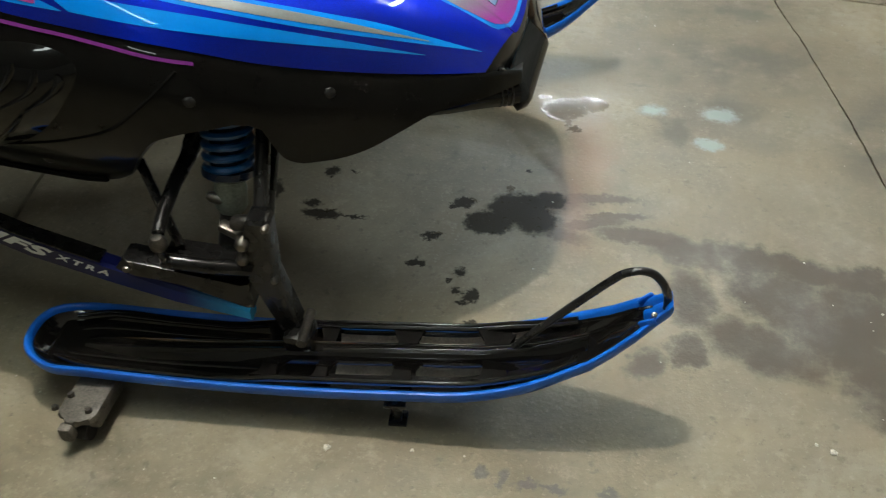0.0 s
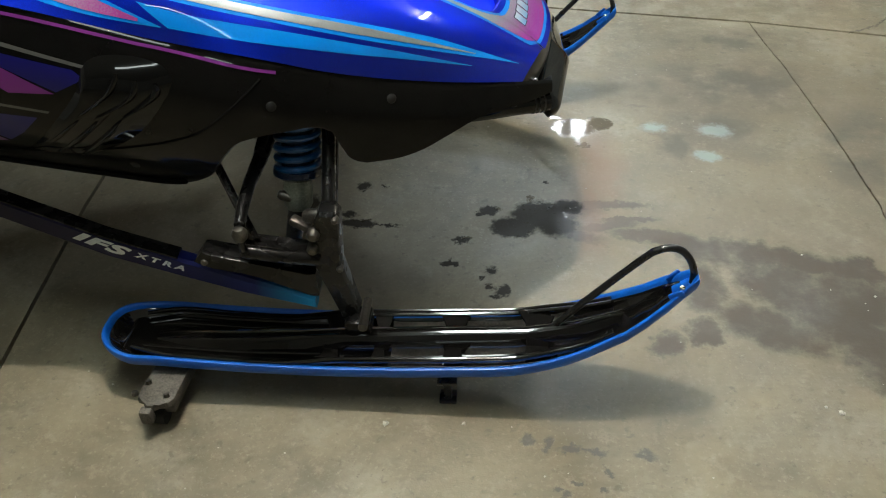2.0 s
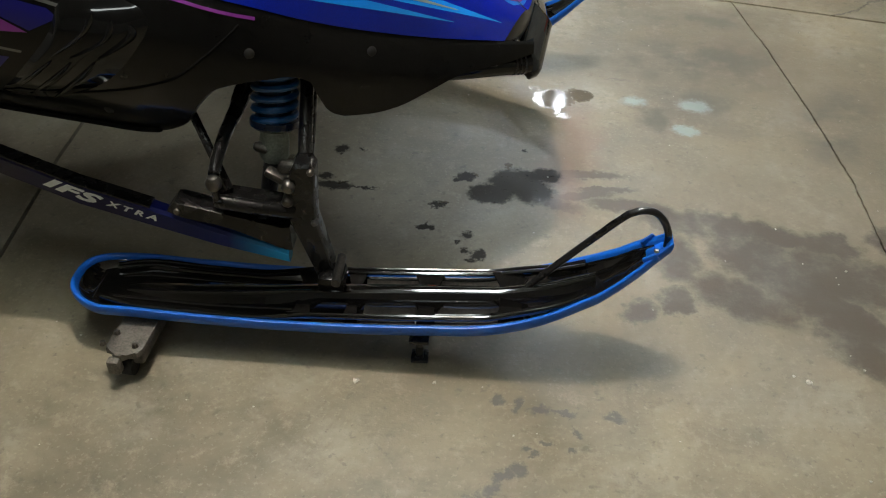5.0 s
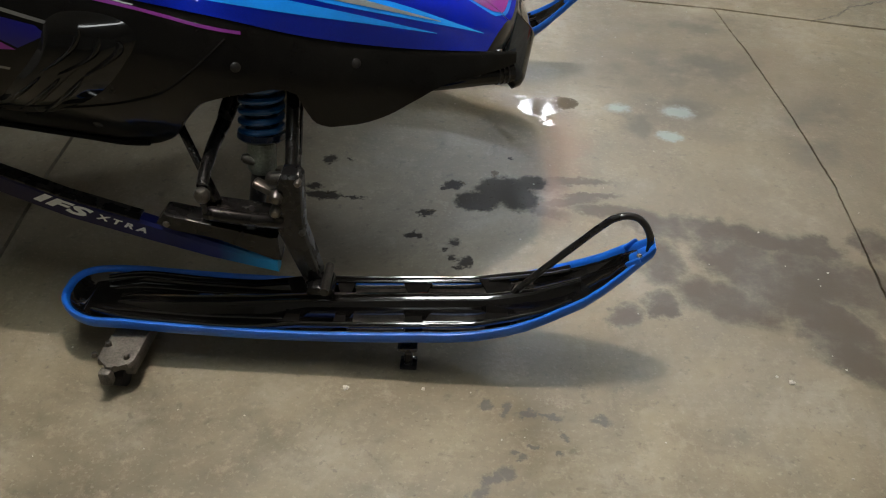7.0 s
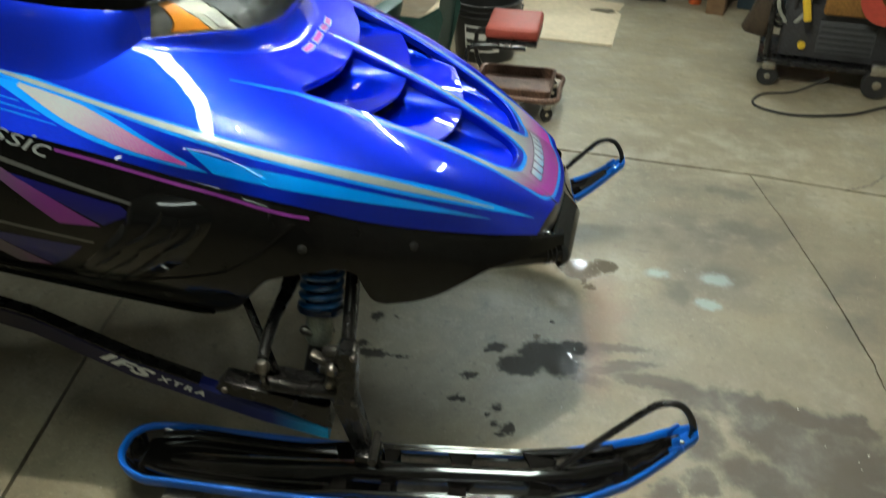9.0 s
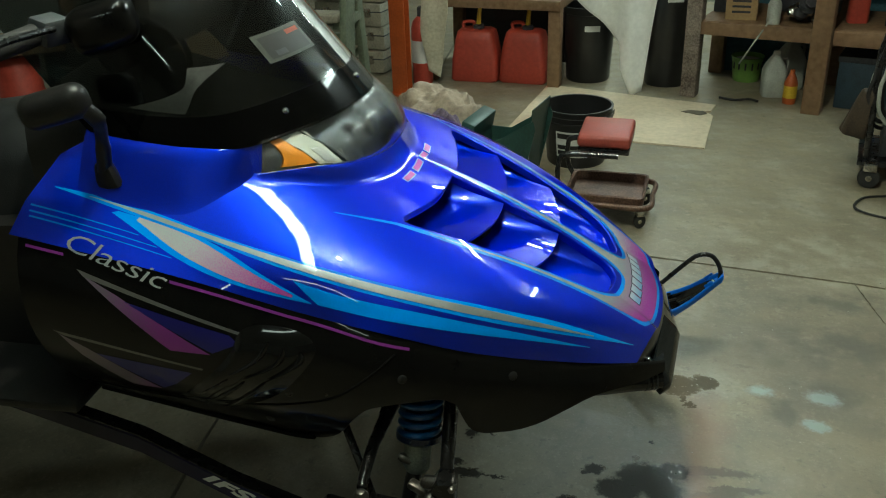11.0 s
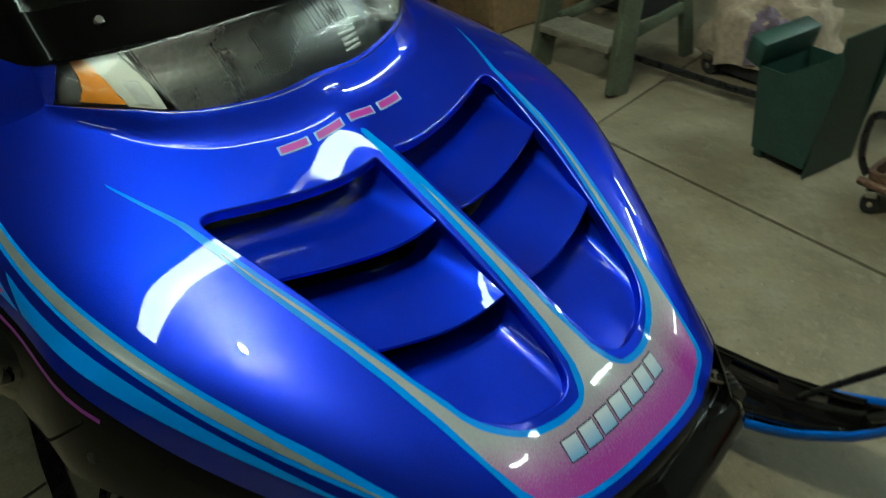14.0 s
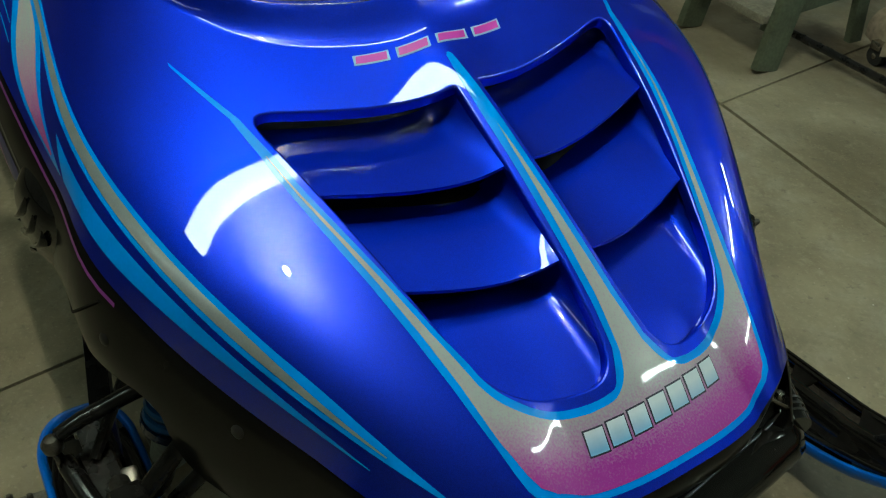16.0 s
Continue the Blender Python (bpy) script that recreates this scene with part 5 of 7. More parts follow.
    tie = part("tie_rod", tube([P(.005, .33, .46), P(-.012, .365, .41), P(-.022, .395, .385), P(-.029, .44, .373), P(-.028, .50, .364), P(-.026, .530, .356)], [.018, .0155, .0125, .0108, .010, .009], 14), SOOT_STEEL, sled, "black steering tie rod with a rubber boot")
    part("ball_joint", lathe([(0, .013), (.008, .011), (.013, .003), (.012, -.007), (.006, -.013), (0, -.013)], 16, P(-.026, .538, .345)), DULL_STEEL, tie, "bright ball joint")
    part("ball_stud", tube([P(-.026, .538, .336), P(-.027, .534, .305)], .006, 10), SOOT_STEEL, tie)
    part("steering_arm", tube([P(-.032, .532, .307), P(-.02, .530, .304), P(.03, .520, .288), P(.082, .502, .270)], [.010, .012, .012, .013], 12), SOOT_STEEL, sp)
    part("arm_shelf", bar([P(-.035, .498, .292), P(.078, .492, .272)], [(.022, .012), (.020, .014)]), SOOT_STEEL, arm)
    part("stay", tube([P(-.088, .41, .39), P(-.016, .50, .305)], .0075, 8), SOOT_STEEL, sled)


DULL_STEEL = shader("dull_plated_steel", (0.13, 0.12, 0.105), 0.36, 0.9, 0, 0.1, 0.4, 70, 0.1, 200)
NAVY = shader("navy_shock_paint", (0.002, 0.010, 0.035), 0.28, 0.1, 0.6, 0.08, 0.2, 40)
ARM_FADE = bpy.data.materials.new("violet_to_light_blue_paint")
ARM_FADE.use_nodes = True
_n = ARM_FADE.node_tree
_b = _n.nodes["Principled BSDF"]
_b.inputs["Roughness"].default_value, _b.inputs["Coat Weight"].default_value = 0.4, 0.15
_b.inputs["Specular IOR Level"].default_value = 0.2
_t, _s, _r = _n.nodes.new("ShaderNodeTexCoord"), _n.nodes.new("ShaderNodeSeparateXYZ"), _n.nodes.new("ShaderNodeValToRGB")
_m = _n.nodes.new("ShaderNodeMapRange")
_m.inputs["From Min"].default_value, _m.inputs["From Max"].default_value = -0.6, 0.06
_n.links.new(_t.outputs["Object"], _s.inputs["Vector"])
_n.links.new(_s.outputs["X"], _m.inputs["Value"])
_n.links.new(_m.outputs["Result"], _r.inputs["Fac"])
_r.color_ramp.elements[0].color, _r.color_ramp.elements[1].color = (0.004, 0.003, 0.016, 1), (0.01, 0.30, 0.66, 1)
_e = _r.color_ramp.elements.new(0.86)
_e.color = (0.007, 0.016, 0.13, 1)
_e = _r.color_ramp.elements.new(0.6)
_e.color = (0.005, 0.005, 0.045, 1)
_n.links.new(_r.outputs["Color"], _b.inputs["Base Color"])
for s in (-1, 1):
    suspension(s)

# ---- dolly blocks under the skis ----
BLOCK_WOOD = shader("oily_grey_casting", (0.105, 0.095, 0.08), 0.55, 0.2, 0, 0.1, 0.5, 30, 0.3, 60)
for s in (-1, 1):
    b = thing("ski_dolly", "oily grey metal dolly pad with bolts propping up a ski", "ski dolly", (-.197, s * .552, 0), 4 * s, "ski dollies")
    plan = [(-.037, .07), (.037, .07), (.036, -.02), (.036, -.072), (.028, -.086), (.010, -.088), (.002, -.094), (-.016, -.094), (-.024, -.082), (-.038, -.080), (-.042, -.070), (-.036, -.060), (-.036, -.02)]
    plan = [(x * .84 + .006, y) for x, y in plan]
    part("pad", plate([(x, -s * y) for x, y in plan] if s > 0 else plan, .012, pose(0, 0, .052), bevel=.003), BLOCK_WOOD, b)
    part("web_block", box((.058, .15, .032), (.0, s * -.005, .036), bevel=.006), BLOCK_WOOD, b)
    part("caster", tube([(-.008, s * .07, .017), (.012, s * .07, .017)], .017, 20), RUBBER, b)
    part("caster_far", tube([(-.008, s * -.05, .017), (.012, s * -.05, .017)], .017, 20), RUBBER, b)
    part("tail_lug", box((.022, .018, .03), (-.006, s * .098, .044), bevel=.005), BLOCK_WOOD, b)
    for x, y in ((-.033, .072), (.022, .070), (-.02, .045)):
        part("bolt", lathe([(0, .007), (.004, .0065), (.0058, .003), (.006, 0)], 6, (x, s * y, .0645)), DULL_STEEL, b)
    p2 = thing("ski_prop", "small dark metal prop under a ski", "ski prop", (.288, s * .552, 0), 0, "ski props")
    part("post", box((.014, .018, .05), (0, 0, .027), bevel=.004), BLACK_STEEL, p2)
    part("pad", box((.034, .04, .008), (.0, 0, .054), bevel=.002), BLACK_STEEL, p2)
    part("foot", box((.03, .03, .006), (0, 0, .003), bevel=.002), BLACK_STEEL, p2)

# ---- side panel: trim, prints and gills ----
WHITE_FILM = shader("silver_white_film", (0.72, 0.74, 0.72), 0.4, 0.1, 0.3, 0.1, 0.1, 60)
SCRIPT_FILM = shader("dull_silver_film", (0.36, 0.38, 0.36), 0.4, 0.1, 0.3, 0.1, 0.1, 60)
GREY_FILM = shader("grey_film", (0.13, 0.13, 0.12), 0.4, 0.1, 0.8, 0.05, 0.1, 60)


def flank_at(s):
    return (lambda x, z: Vector((x, s * belly_y(x, z) * (tight(x) if s > 0 else 1), z)))


def flank_normal(s):
    def f(x, z):
        n = belly_normal(x, z)
        n = n if n.y > 0 else -n
        return Vector((n.x, s * n.y, n.z))
    return f


def panel_print(name, s, loop, material, lift=LIFT, label=""):
    return skin(name, loop, material, panels[s], flank_at(s), flank_normal(s), lift, (), (0.02, 0.02), label, 0.02)


panels = {s: o for s, o in zip((1, -1), [o for o in sled.children if o.name.startswith("side_panel")])}


def word(text, name, parent, material, height, to_place, shear=0.25, spacing=1.0, bold=0.0):
    """A printed word in the built-in font, laid on a surface by to_place(x, y) -> point."""
    cu = bpy.data.curves.new(name, "FONT")
    cu.offset = bold
    cu.body, cu.size, cu.shear, cu.space_character, cu.resolution_u = text, height / 0.7, shear, spacing, 3
    ob = bpy.data.objects.new(name, cu)
    scene.collection.objects.link(ob)
    me = bpy.data.meshes.new_from_object(ob.evaluated_get(bpy.context.evaluated_depsgraph_get()))
    bpy.data.objects.remove(ob)
    w = max(v.co.x for v in me.vertices)
    for v in me.vertices:
        v.co = to_place(v.co.x / w, v.co.y / height)
    me.materials.clear()
    me.materials.append(material)
    out = new(name, me)
    out.parent = parent
    return out


for s in (-1, 1):
    for a, b in (((-.604, .752), (-.536, .731)), ((-.349, .678), (.043, .570))):
        top, low = [], []
        for k in range(9):
            x = a[0] + (b[0] - a[0]) * k / 8
            z = min(a[1] + (b[1] - a[1]) * k / 8, belly_top(x)[1] - 0.008)
            top.append((x, z))
            low.append((x, z - 0.0045))
        panel_print("purple_line", s, top + low[::-1], PURPLE, label="purple pinstripe")
    panel_print("silver_line", s, [(-.512, .682), (-.232, .592), (-.236, .588), (-.500, .670)], GREY_FILM)
    panel_print("wedge", s, [(-.505, .675), (-.44, .642), (-.287, .549), (-.358, .551), (-.45, .628)], WEDGE_FADE, label="grey film fading to purple")
    panel_print("blue_wedge", s, [(-.43, .634), (-.25, .586), (-.236, .572), (-.283, .552)], DEEP_BLUE)
    panel_print("silver_line", s, [(-.578, .566), (-.305, .518), (-.309, .514), (-.56, .556)], GREY_FILM)
    panel_print("wedge", s, [(-.57, .560), (-.52, .53), (-.41, .445), (-.472, .439), (-.54, .51)], WEDGE_FADE)
    panel_print("blue_wedge", s, [(-.51, .522), (-.33, .505), (-.37, .47), (-.405, .448)], DEEP_BLUE)
    seam = [(-.6, .405), (-.425, .416), (-.29, .435), (-.211, .447), (-.14, .462), (-.083, .482), (-.03, .52), (.021, .562)]
    part("panel_seam", tube([flank_at(s)(x, z) for x, z in [tuple(p)[:2] for p in spline([(x, z, 0) for x, z in seam], 4)]], 0.0022, 6), WEB_BLACK, panels[s])
    part("panel_seam", tube([flank_at(s)(x, foot(x) + 0.006) + Vector((0, s * 0.002, 0)) for x in [-.6 + .02 * k for k in range(24)]], 0.005, 6), WEB_BLACK, panels[s])
    for x, z in ((.033, .521), (.203, .493), (-.213, .402), (-.53, .385)):
        n = flank_normal(s)(x, z)
        q = Vector((0, 0, 1)).rotation_difference(n).to_euler()
        part("push_rivet", lathe([(0, .0022), (.006, .0018), (.008, .0)], 16, flank_at(s)(x, z), [math.degrees(c) for c in q]), BLACK_PAN, panels[s])
    # raised gill scoop: a smooth hump, with slanted gills in two tiers
    hump = [(-.150, .606), (-.100, .578), (-.118, .535), (-.185, .468), (-.290, .418), (-.392, .414), (-.345, .462), (-.262, .545), (-.225, .604)]
    edge = [tuple(q)[:2] for q in spline([(x, z, 0) for x, z in hump], 6, True)]
    mid = (-.235, .520)
    rings = []
    for k in range(11):
        f = k / 10
        lift = .0295 * f - .001 * f * f if f < .4 else .01164 + .003 * (1 - ((1 - f) / .6) ** 2)
        row = []
        for x, z in edge:
            qx, qz = x + (mid[0] - x) * f * .96, z + (mid[1] - z) * f * .96
            row.append(flank_at(s)(qx, qz) + flank_normal(s)(qx, qz) * (lift - 0.002))
        rings.append(row)
    scoop = part("gill_scoop", loft(rings, True, caps=True), BLACK_SHINE, panels[s], "glossy black moulded gill scoop", angle=60)
    for line in ([(-.186, .580), (-.206, .552), (-.258, .518)], [(-.160, .570), (-.176, .543), (-.229, .517)], [(-.133, .563), (-.142, .543), (-.190, .514)],
                 [(-.262, .510), (-.314, .472), (-.372, .424)], [(-.232, .508), (-.282, .470), (-.340, .424)], [(-.196, .508), (-.237, .474), (-.292, .428)]):
        sm = spline([(x, z, 0) for x, z in line], 6)
        n = len(sm) - 1
        rings = []
        for k, q in enumerate(sm):
            f = math.sin(math.pi * min(1, max(0.04, k / n)) * 0.96 + 0.06)
            x, z = q.x, q.y
            nn = flank_normal(s)(x, z)
            c = flank_at(s)(x, z)
            depth = 0.0140 * min(1, 1.0 - (math.hypot((x - mid[0]) / .17, (z - mid[1]) / .11)) ** 2 * .9) + 0.002
            wide = 0.010 * f + 0.002
            row = []
            for dx, h in ((-.2, -.006), (-.1, .001), (.25, .0030), (.6, .0015), (1.0, -.006)):
                x2 = x + dx * wide
                row.append(flank_at(s)(x2, z) + nn * (max(0.001, depth) + h * f))
            rings.append(row)
        part("gill", loft(rings), BLACK_SHINE, scoop, angle=50)

word("Classic", "script_word", panels[-1], SCRIPT_FILM, 0.03, lambda a, h: flank_at(-1)(-.542 + .190 * a, .716 - .062 * a + .030 * h) + Vector((0, -0.002, 0)), 0.45, 0.95, -0.0003)


def on_arm(x0, x1, z0, z1, hh):
    def f(a, h):
        x = x0 + (x1 - x0) * a
        y = ramp([(-.508, .375), (-.3, .435), (-.16, .467), (-.05, .486)], x)
        return Vector((x, -y - 0.0158, z0 + (z1 - z0) * a + hh * h))
    return f


arm_near = [o for o in sled.children if o.name.startswith("trailing_arm")][0]
word("IFS", "arm_word", arm_near, WHITE_FILM, 0.022, on_arm(-.366, -.248, .249, .228, .021), 0.55, 1.15, 0.0016)
word("XTRA", "arm_word", arm_near, WHITE_FILM, 0.012, on_arm(-.246, -.156, .234, .221, .0115), 0.5, 1.6, 0.0007)

# ---- seat, bars, mirror ----
rings = []
for x, w, z in ((-.62, .12, .80), (-.68, .16, .84), (-.85, .19, .83), (-1.2, .20, .78), (-1.55, .20, .76), (-1.62, .17, .72)):
    rings.append([(x, w * c, z - .22 + .22 * (max(0, d) ** .35)) for c, d in ((math.cos(math.pi * k / 14), math.sin(math.pi * k / 14)) for k in range(15))])
part("seat", loft(rings), VINYL, sled, "black vinyl seat")
rings = [[(x, -w, .36), (x, w, .36), (x, w, z), (x, -w, z)] for x, w, z in ((-1.7, .22, .60), (-.62, .24, .66))]
part("tunnel", loft(rings), BLACK_PAN, sled, "black tunnel below the seat")
for s in (-1, 1):
    part("running_board", box((1.10, .20, .02), (-1.15, s * .32, .37), (0, 0, 0), .006), BLACK_PAN, sled, "black running board beside the tunnel")
for s in (-1, 1):
    bar = part("handlebar", tube(spline([(-.60, s * .06, 1.0), (-.57, s * .18, 1.03), (-.555, s * .30, 1.045), (-.60, s * .44, 1.03)], 6), .012, 12), BLACK_STEEL, sled, "black handlebar")
    part("grip", tube([(-.565, s * .33, 1.042), (-.60, s * .44, 1.03), (-.635, s * .54, 1.022)], .018, 14), RUBBER, bar)
    part("control_block", box((.045, .05, .045), (-.552, s * .315, 1.045), (0, 10, s * 20), .008), GREY_BOX, bar, "grey control block")
    part("lever", tube([(-.535, s * .33, 1.05), (-.54, s * .42, 1.055), (-.58, s * .52, 1.045)], .006, 8), BLACK_STEEL, bar)
    mir = part("mirror", box((.115, .05, .058), (-.515, s * .40, .945), (0, -14, s * -12), .024, seg=5), BLACK_PAN, sled, "black oval rear-view mirror on a stalk")
    part("stalk", tube(spline([(-.475, s * .395, .945), (-.462, s * .375, .915), (-.478, s * .350, .87), (-.492, s * .338, .815)], 5), [.014] * 6 + [.011] * 5 + [.013] * 5, 10), BLACK_PAN, mir)
    part("stalk_foot", box((.052, .028, .05), (-.490, s * .338, .808), (0, -12, s * 10), .010, taper=(.6, .7)), BLACK_PAN, mir)
pod = part("gauge_pod", box((.17, .30, .09), (-.52, 0, .99), (0, -25, 0), .03, seg=4), BLACK_PAN, sled, "black gauge pod")
part("gauge", lathe([(0, .002), (.045, .002), (.05, -.004)], 28, (-.555, .07, 1.035), (0, -25, 0)), GREY_BOX, pod)
pad = part("bar_pad", box((.11, .20, .075), (-.50, -.22, 1.045), (0, -15, 20), .025, seg=4), BLACK_GLOSS, sled, "black bar pad with a pale edge line")
part("cable", tube(spline([(-.54, -.30, 1.04), (-.45, -.26, 1.06), (-.40, -.18, 1.0), (-.42, -.12, .93)], 8), .006, 8), RUBBER, sled)
part("cable", tube(spline([(-.54, .30, 1.04), (-.45, .26, 1.10), (-.40, .12, 1.02), (-.42, .05, .93)], 8), .006, 8), RUBBER, sled)

# stickers inside the screen


def screen_spot(i, h, out):
    r = screen_ring(h, out)
    k = int(i)
    return r[k].lerp(r[k + 1], i - k)


def screen_card(name, i0, i1, h0, h1, material, out=0.002, skew=0.0):
    rings = [[screen_spot(i0 + (i1 - i0) * a / 6 + skew * (b / 4), h0 + (h1 - h0) * b / 4, out + 0.0006 * c) for b in range(5)] for c in (0,) for a in range(7)]
    return part(name, loft(rings, False, caps=False), material, screen)


mid_i = len(full) // 2
# bow outline: the hatched sticker with its reflection built into the shape
rings = []
for k in range(13):
    a = k / 12
    wide = 0.9 + 3.2 * abs(a - 0.55) ** 1.2 * 2
    rings.append([screen_spot(mid_i - 35 + 12 * a + wide * (c - 0.5) * 1.6, .050 + .064 * a + 0.006 * (0.5 - c), 0.002) for c in (0, .25, .5, .75, 1)])
part("sticker_with_reflection", loft(rings, False, caps=False), STICKER_BOW, screen, "grey hatched sticker and its reflection, modelled as one bow shape")
screen_card("square_sticker", mid_i - 15, mid_i - 5, .090, .135, STICKER_GREY, .002)
screen_card("square_sticker_print", mid_i - 14.2, mid_i - 5.8, .095, .13, STICKER_DARK, .003)
screen_card("sticker_flash", mid_i - 9, mid_i - 6, .122, .129, STICKER_RED, .004)
screen_card("sticker_flash", mid_i - 13, mid_i - 11, .098, .106, GREY_BOX, .004)

# ---- the shop's things ----
OLIVE = shader("chipped_olive_paint", (0.085, 0.100, 0.066), 0.6, 0, 0, 0.1, 0.35, 12, 0.2, 60)
TREAD = shader("worn_grey_tread", (0.19, 0.175, 0.135), 0.75, 0, 0, 0.1, 0.35, 14, 0.2, 60)
ORANGE_STEEL = shader("orange_rack_paint", (0.42, 0.085, 0.018), 0.45, 0.1, 0.2, 0.2, 0.2, 10, 0.05, 60)
RED_CAN = shader("faded_red_plastic", (0.40, 0.055, 0.035), 0.5, 0, 0, 0.1, 0.18, 6, 0.05, 120)
YELLOW = shader("yellow_plastic", (0.62, 0.42, 0.03), 0.45, 0, 0, 0.1, 0.15, 20)
OLD_WOOD = shader("old_brown_timber", (0.20, 0.115, 0.055), 0.75, 0, 0, 0.1, 0.3, 4, 0.2, 70, wear=(0.25, 0.155, 0.085))
SCUFFED_WOOD = shader("white_scuffed_timber", (0.10, 0.065, 0.045), 0.75, 0, 0, 0.1, 0.5, 14, 0.3, 60, wear=(0.32, 0.27, 0.23))
PLYWOOD = shader("pale_plywood", (0.56, 0.47, 0.33), 0.7, 0, 0, 0.1, 0.14, 5, 0.08, 50)
BOARD_BROWN = shader("brown_board", (0.22, 0.145, 0.075), 0.7, 0, 0, 0.1, 0.3, 6, 0.1, 50)
BIN_GREEN = shader("dark_green_steel", (0.020, 0.055, 0.045), 0.5, 0.1, 0.1, 0.2, 0.3, 12, 0.1, 60)
BUCKET_BLACK = shader("black_bucket_plastic", (0.012, 0.012, 0.012), 0.38, 0, 0, 0.1, 0.3, 20, 0.05, 90)
SEAT_RED = shader("worn_red_vinyl", (0.30, 0.055, 0.04), 0.5, 0, 0, 0.1, 0.2, 18, 0.12, 90)
RUSTY = shader("rusty_brown_steel", (0.10, 0.055, 0.040), 0.5, 0.4, 0, 0.1, 0.5, 14, 0.15, 60, wear=(0.22, 0.13, 0.09))
BURLAP = shader("dusty_beige_cloth", (0.36, 0.29, 0.22), 0.9, 0, 0, 0.1, 0.3, 7, 0.5, 160)
SHEET_WHITE = shader("off_white_dust_sheet", (0.74, 0.75, 0.72), 0.85, 0, 0, 0.1, 0.1, 5, 0.1, 120)
RAG_CREAM = shader("cream_rag", (0.48, 0.45, 0.34), 0.9, 0, 0, 0.1, 0.2, 8, 0.2, 120)
GREY_GREEN = shader("grey_green_cloth", (0.17, 0.20, 0.17), 0.8, 0, 0, 0.1, 0.2, 8, 0.2, 90)
CASE_GREY = shader("dusty_grey_case", (0.26, 0.245, 0.19), 0.7, 0, 0, 0.1, 0.3, 12, 0.1, 60)
LIME = shader("lime_plastic", (0.16, 0.30, 0.06), 0.45, 0, 0, 0.1, 0.15, 20)
JUG_CLEAR = shader("cloudy_jug_plastic", (0.36, 0.38, 0.34), 0.35, 0, 0.2, 0.1, 0.2, 15)
DARK_STUFF = shader("dark_clutter", (0.025, 0.026, 0.03), 0.6, 0, 0, 0.1, 0.5, 12, 0.2, 50)
TEAL = shader("dull_teal_cover", (0.03, 0.085, 0.11), 0.7, 0, 0, 0.1, 0.4, 8, 0.2, 50)
CARD_TAN = shader("cardboard", (0.34, 0.23, 0.11), 0.8, 0, 0, 0.1, 0.15, 9, 0.05, 60)
LABEL_WHITE = shader("white_label", (0.55, 0.55, 0.52), 0.6, 0, 0, 0.1, 0.1, 30)
GLOVE = shader("dark_leather", (0.05, 0.035, 0.022), 0.7, 0, 0, 0.1, 0.4, 20, 0.2, 60)
OCHRE = shader("ochre_leather", (0.26, 0.13, 0.03), 0.7, 0, 0, 0.1, 0.35, 12, 0.2, 60)


def wheel(parent, at, r, w, turn=0):
    q = part("castor_wheel", lathe([(0, -w / 2), (r * .6, -w / 2), (r * .92, -w / 2), (r, -w * .3), (r, w * .3), (r * .92, w / 2), (r * .6, w / 2), (0, w / 2)], 20, at, (90, 0, turn)), RUBBER, parent, "black castor wheel")
    part("fork", box((r * 1.2, w * 1.7, r * 0.8), (at[0], at[1], at[2] + r * 1.1), (0, 0, turn), .003), CHROME, q)
    part("hub", lathe([(0, w * .7), (r * .3, w * .6), (r * .35, 0), (r * .3, -w * .6), (0, -w * .7)], 12, at, (90, 0, turn)), CHROME, q)


# creeper stool
st = thing("creeper_stool", "low rolling mechanic's stool with a worn red seat and rusty tray", "stool", (.335, 1.43, 0), -6)
part("seat", box((.23, .21, .045), (-.02, .04, .295), (4, 0, 0), .014, seg=3), SEAT_RED, st, "worn red vinyl seat pad")
part("seat_base", box((.225, .205, .02), (-.02, .04, .262), (4, 0, 0), .005), BLACK_STEEL, st)
bm = bmesh.new()
tray = [[(-.17, -.13), (.17, -.13), (.17, .13), (-.17, .13)]]
rings = []
for k, (g, z) in enumerate(((0, .075), (.004, .115), (-.004, .118), (-.010, .115), (-.014, .083))):
    rings.append([(x * (1 + g / .17), y * (1 + g / .13), z) for x, y in rounded([(-.17, -.13), (.17, -.13), (.17, .13), (-.17, .13)], (.03,) * 4, 4)])
part("tray", loft(rings), RUSTY, st, "rusty brown steel tray")
for sx in (-1, 1):
    part("frame_tube", tube(spline([(-.175, sx * .12, .10), (-.20, sx * .12, .14), (-.205, sx * .11, .21), (-.17, sx * .10, .250), (.05, sx * .09, .252)], 6), .011, 10), BLACK_STEEL, st)
part("frame_tube", tube(spline([(-.19, -.13, .085), (0, -.14, .085), (.19, -.135, .085), (.20, 0, .085), (.19, .135, .085), (0, .14, .085), (-.19, .13, .085)], 6), .011, 10), RUSTY, st)
for x in (-.15, .16):
    for y in (-.115, .115):
        wheel(st, (x, y, .028), .027, .02, 25)

st.scale = (.80, .92, 1)

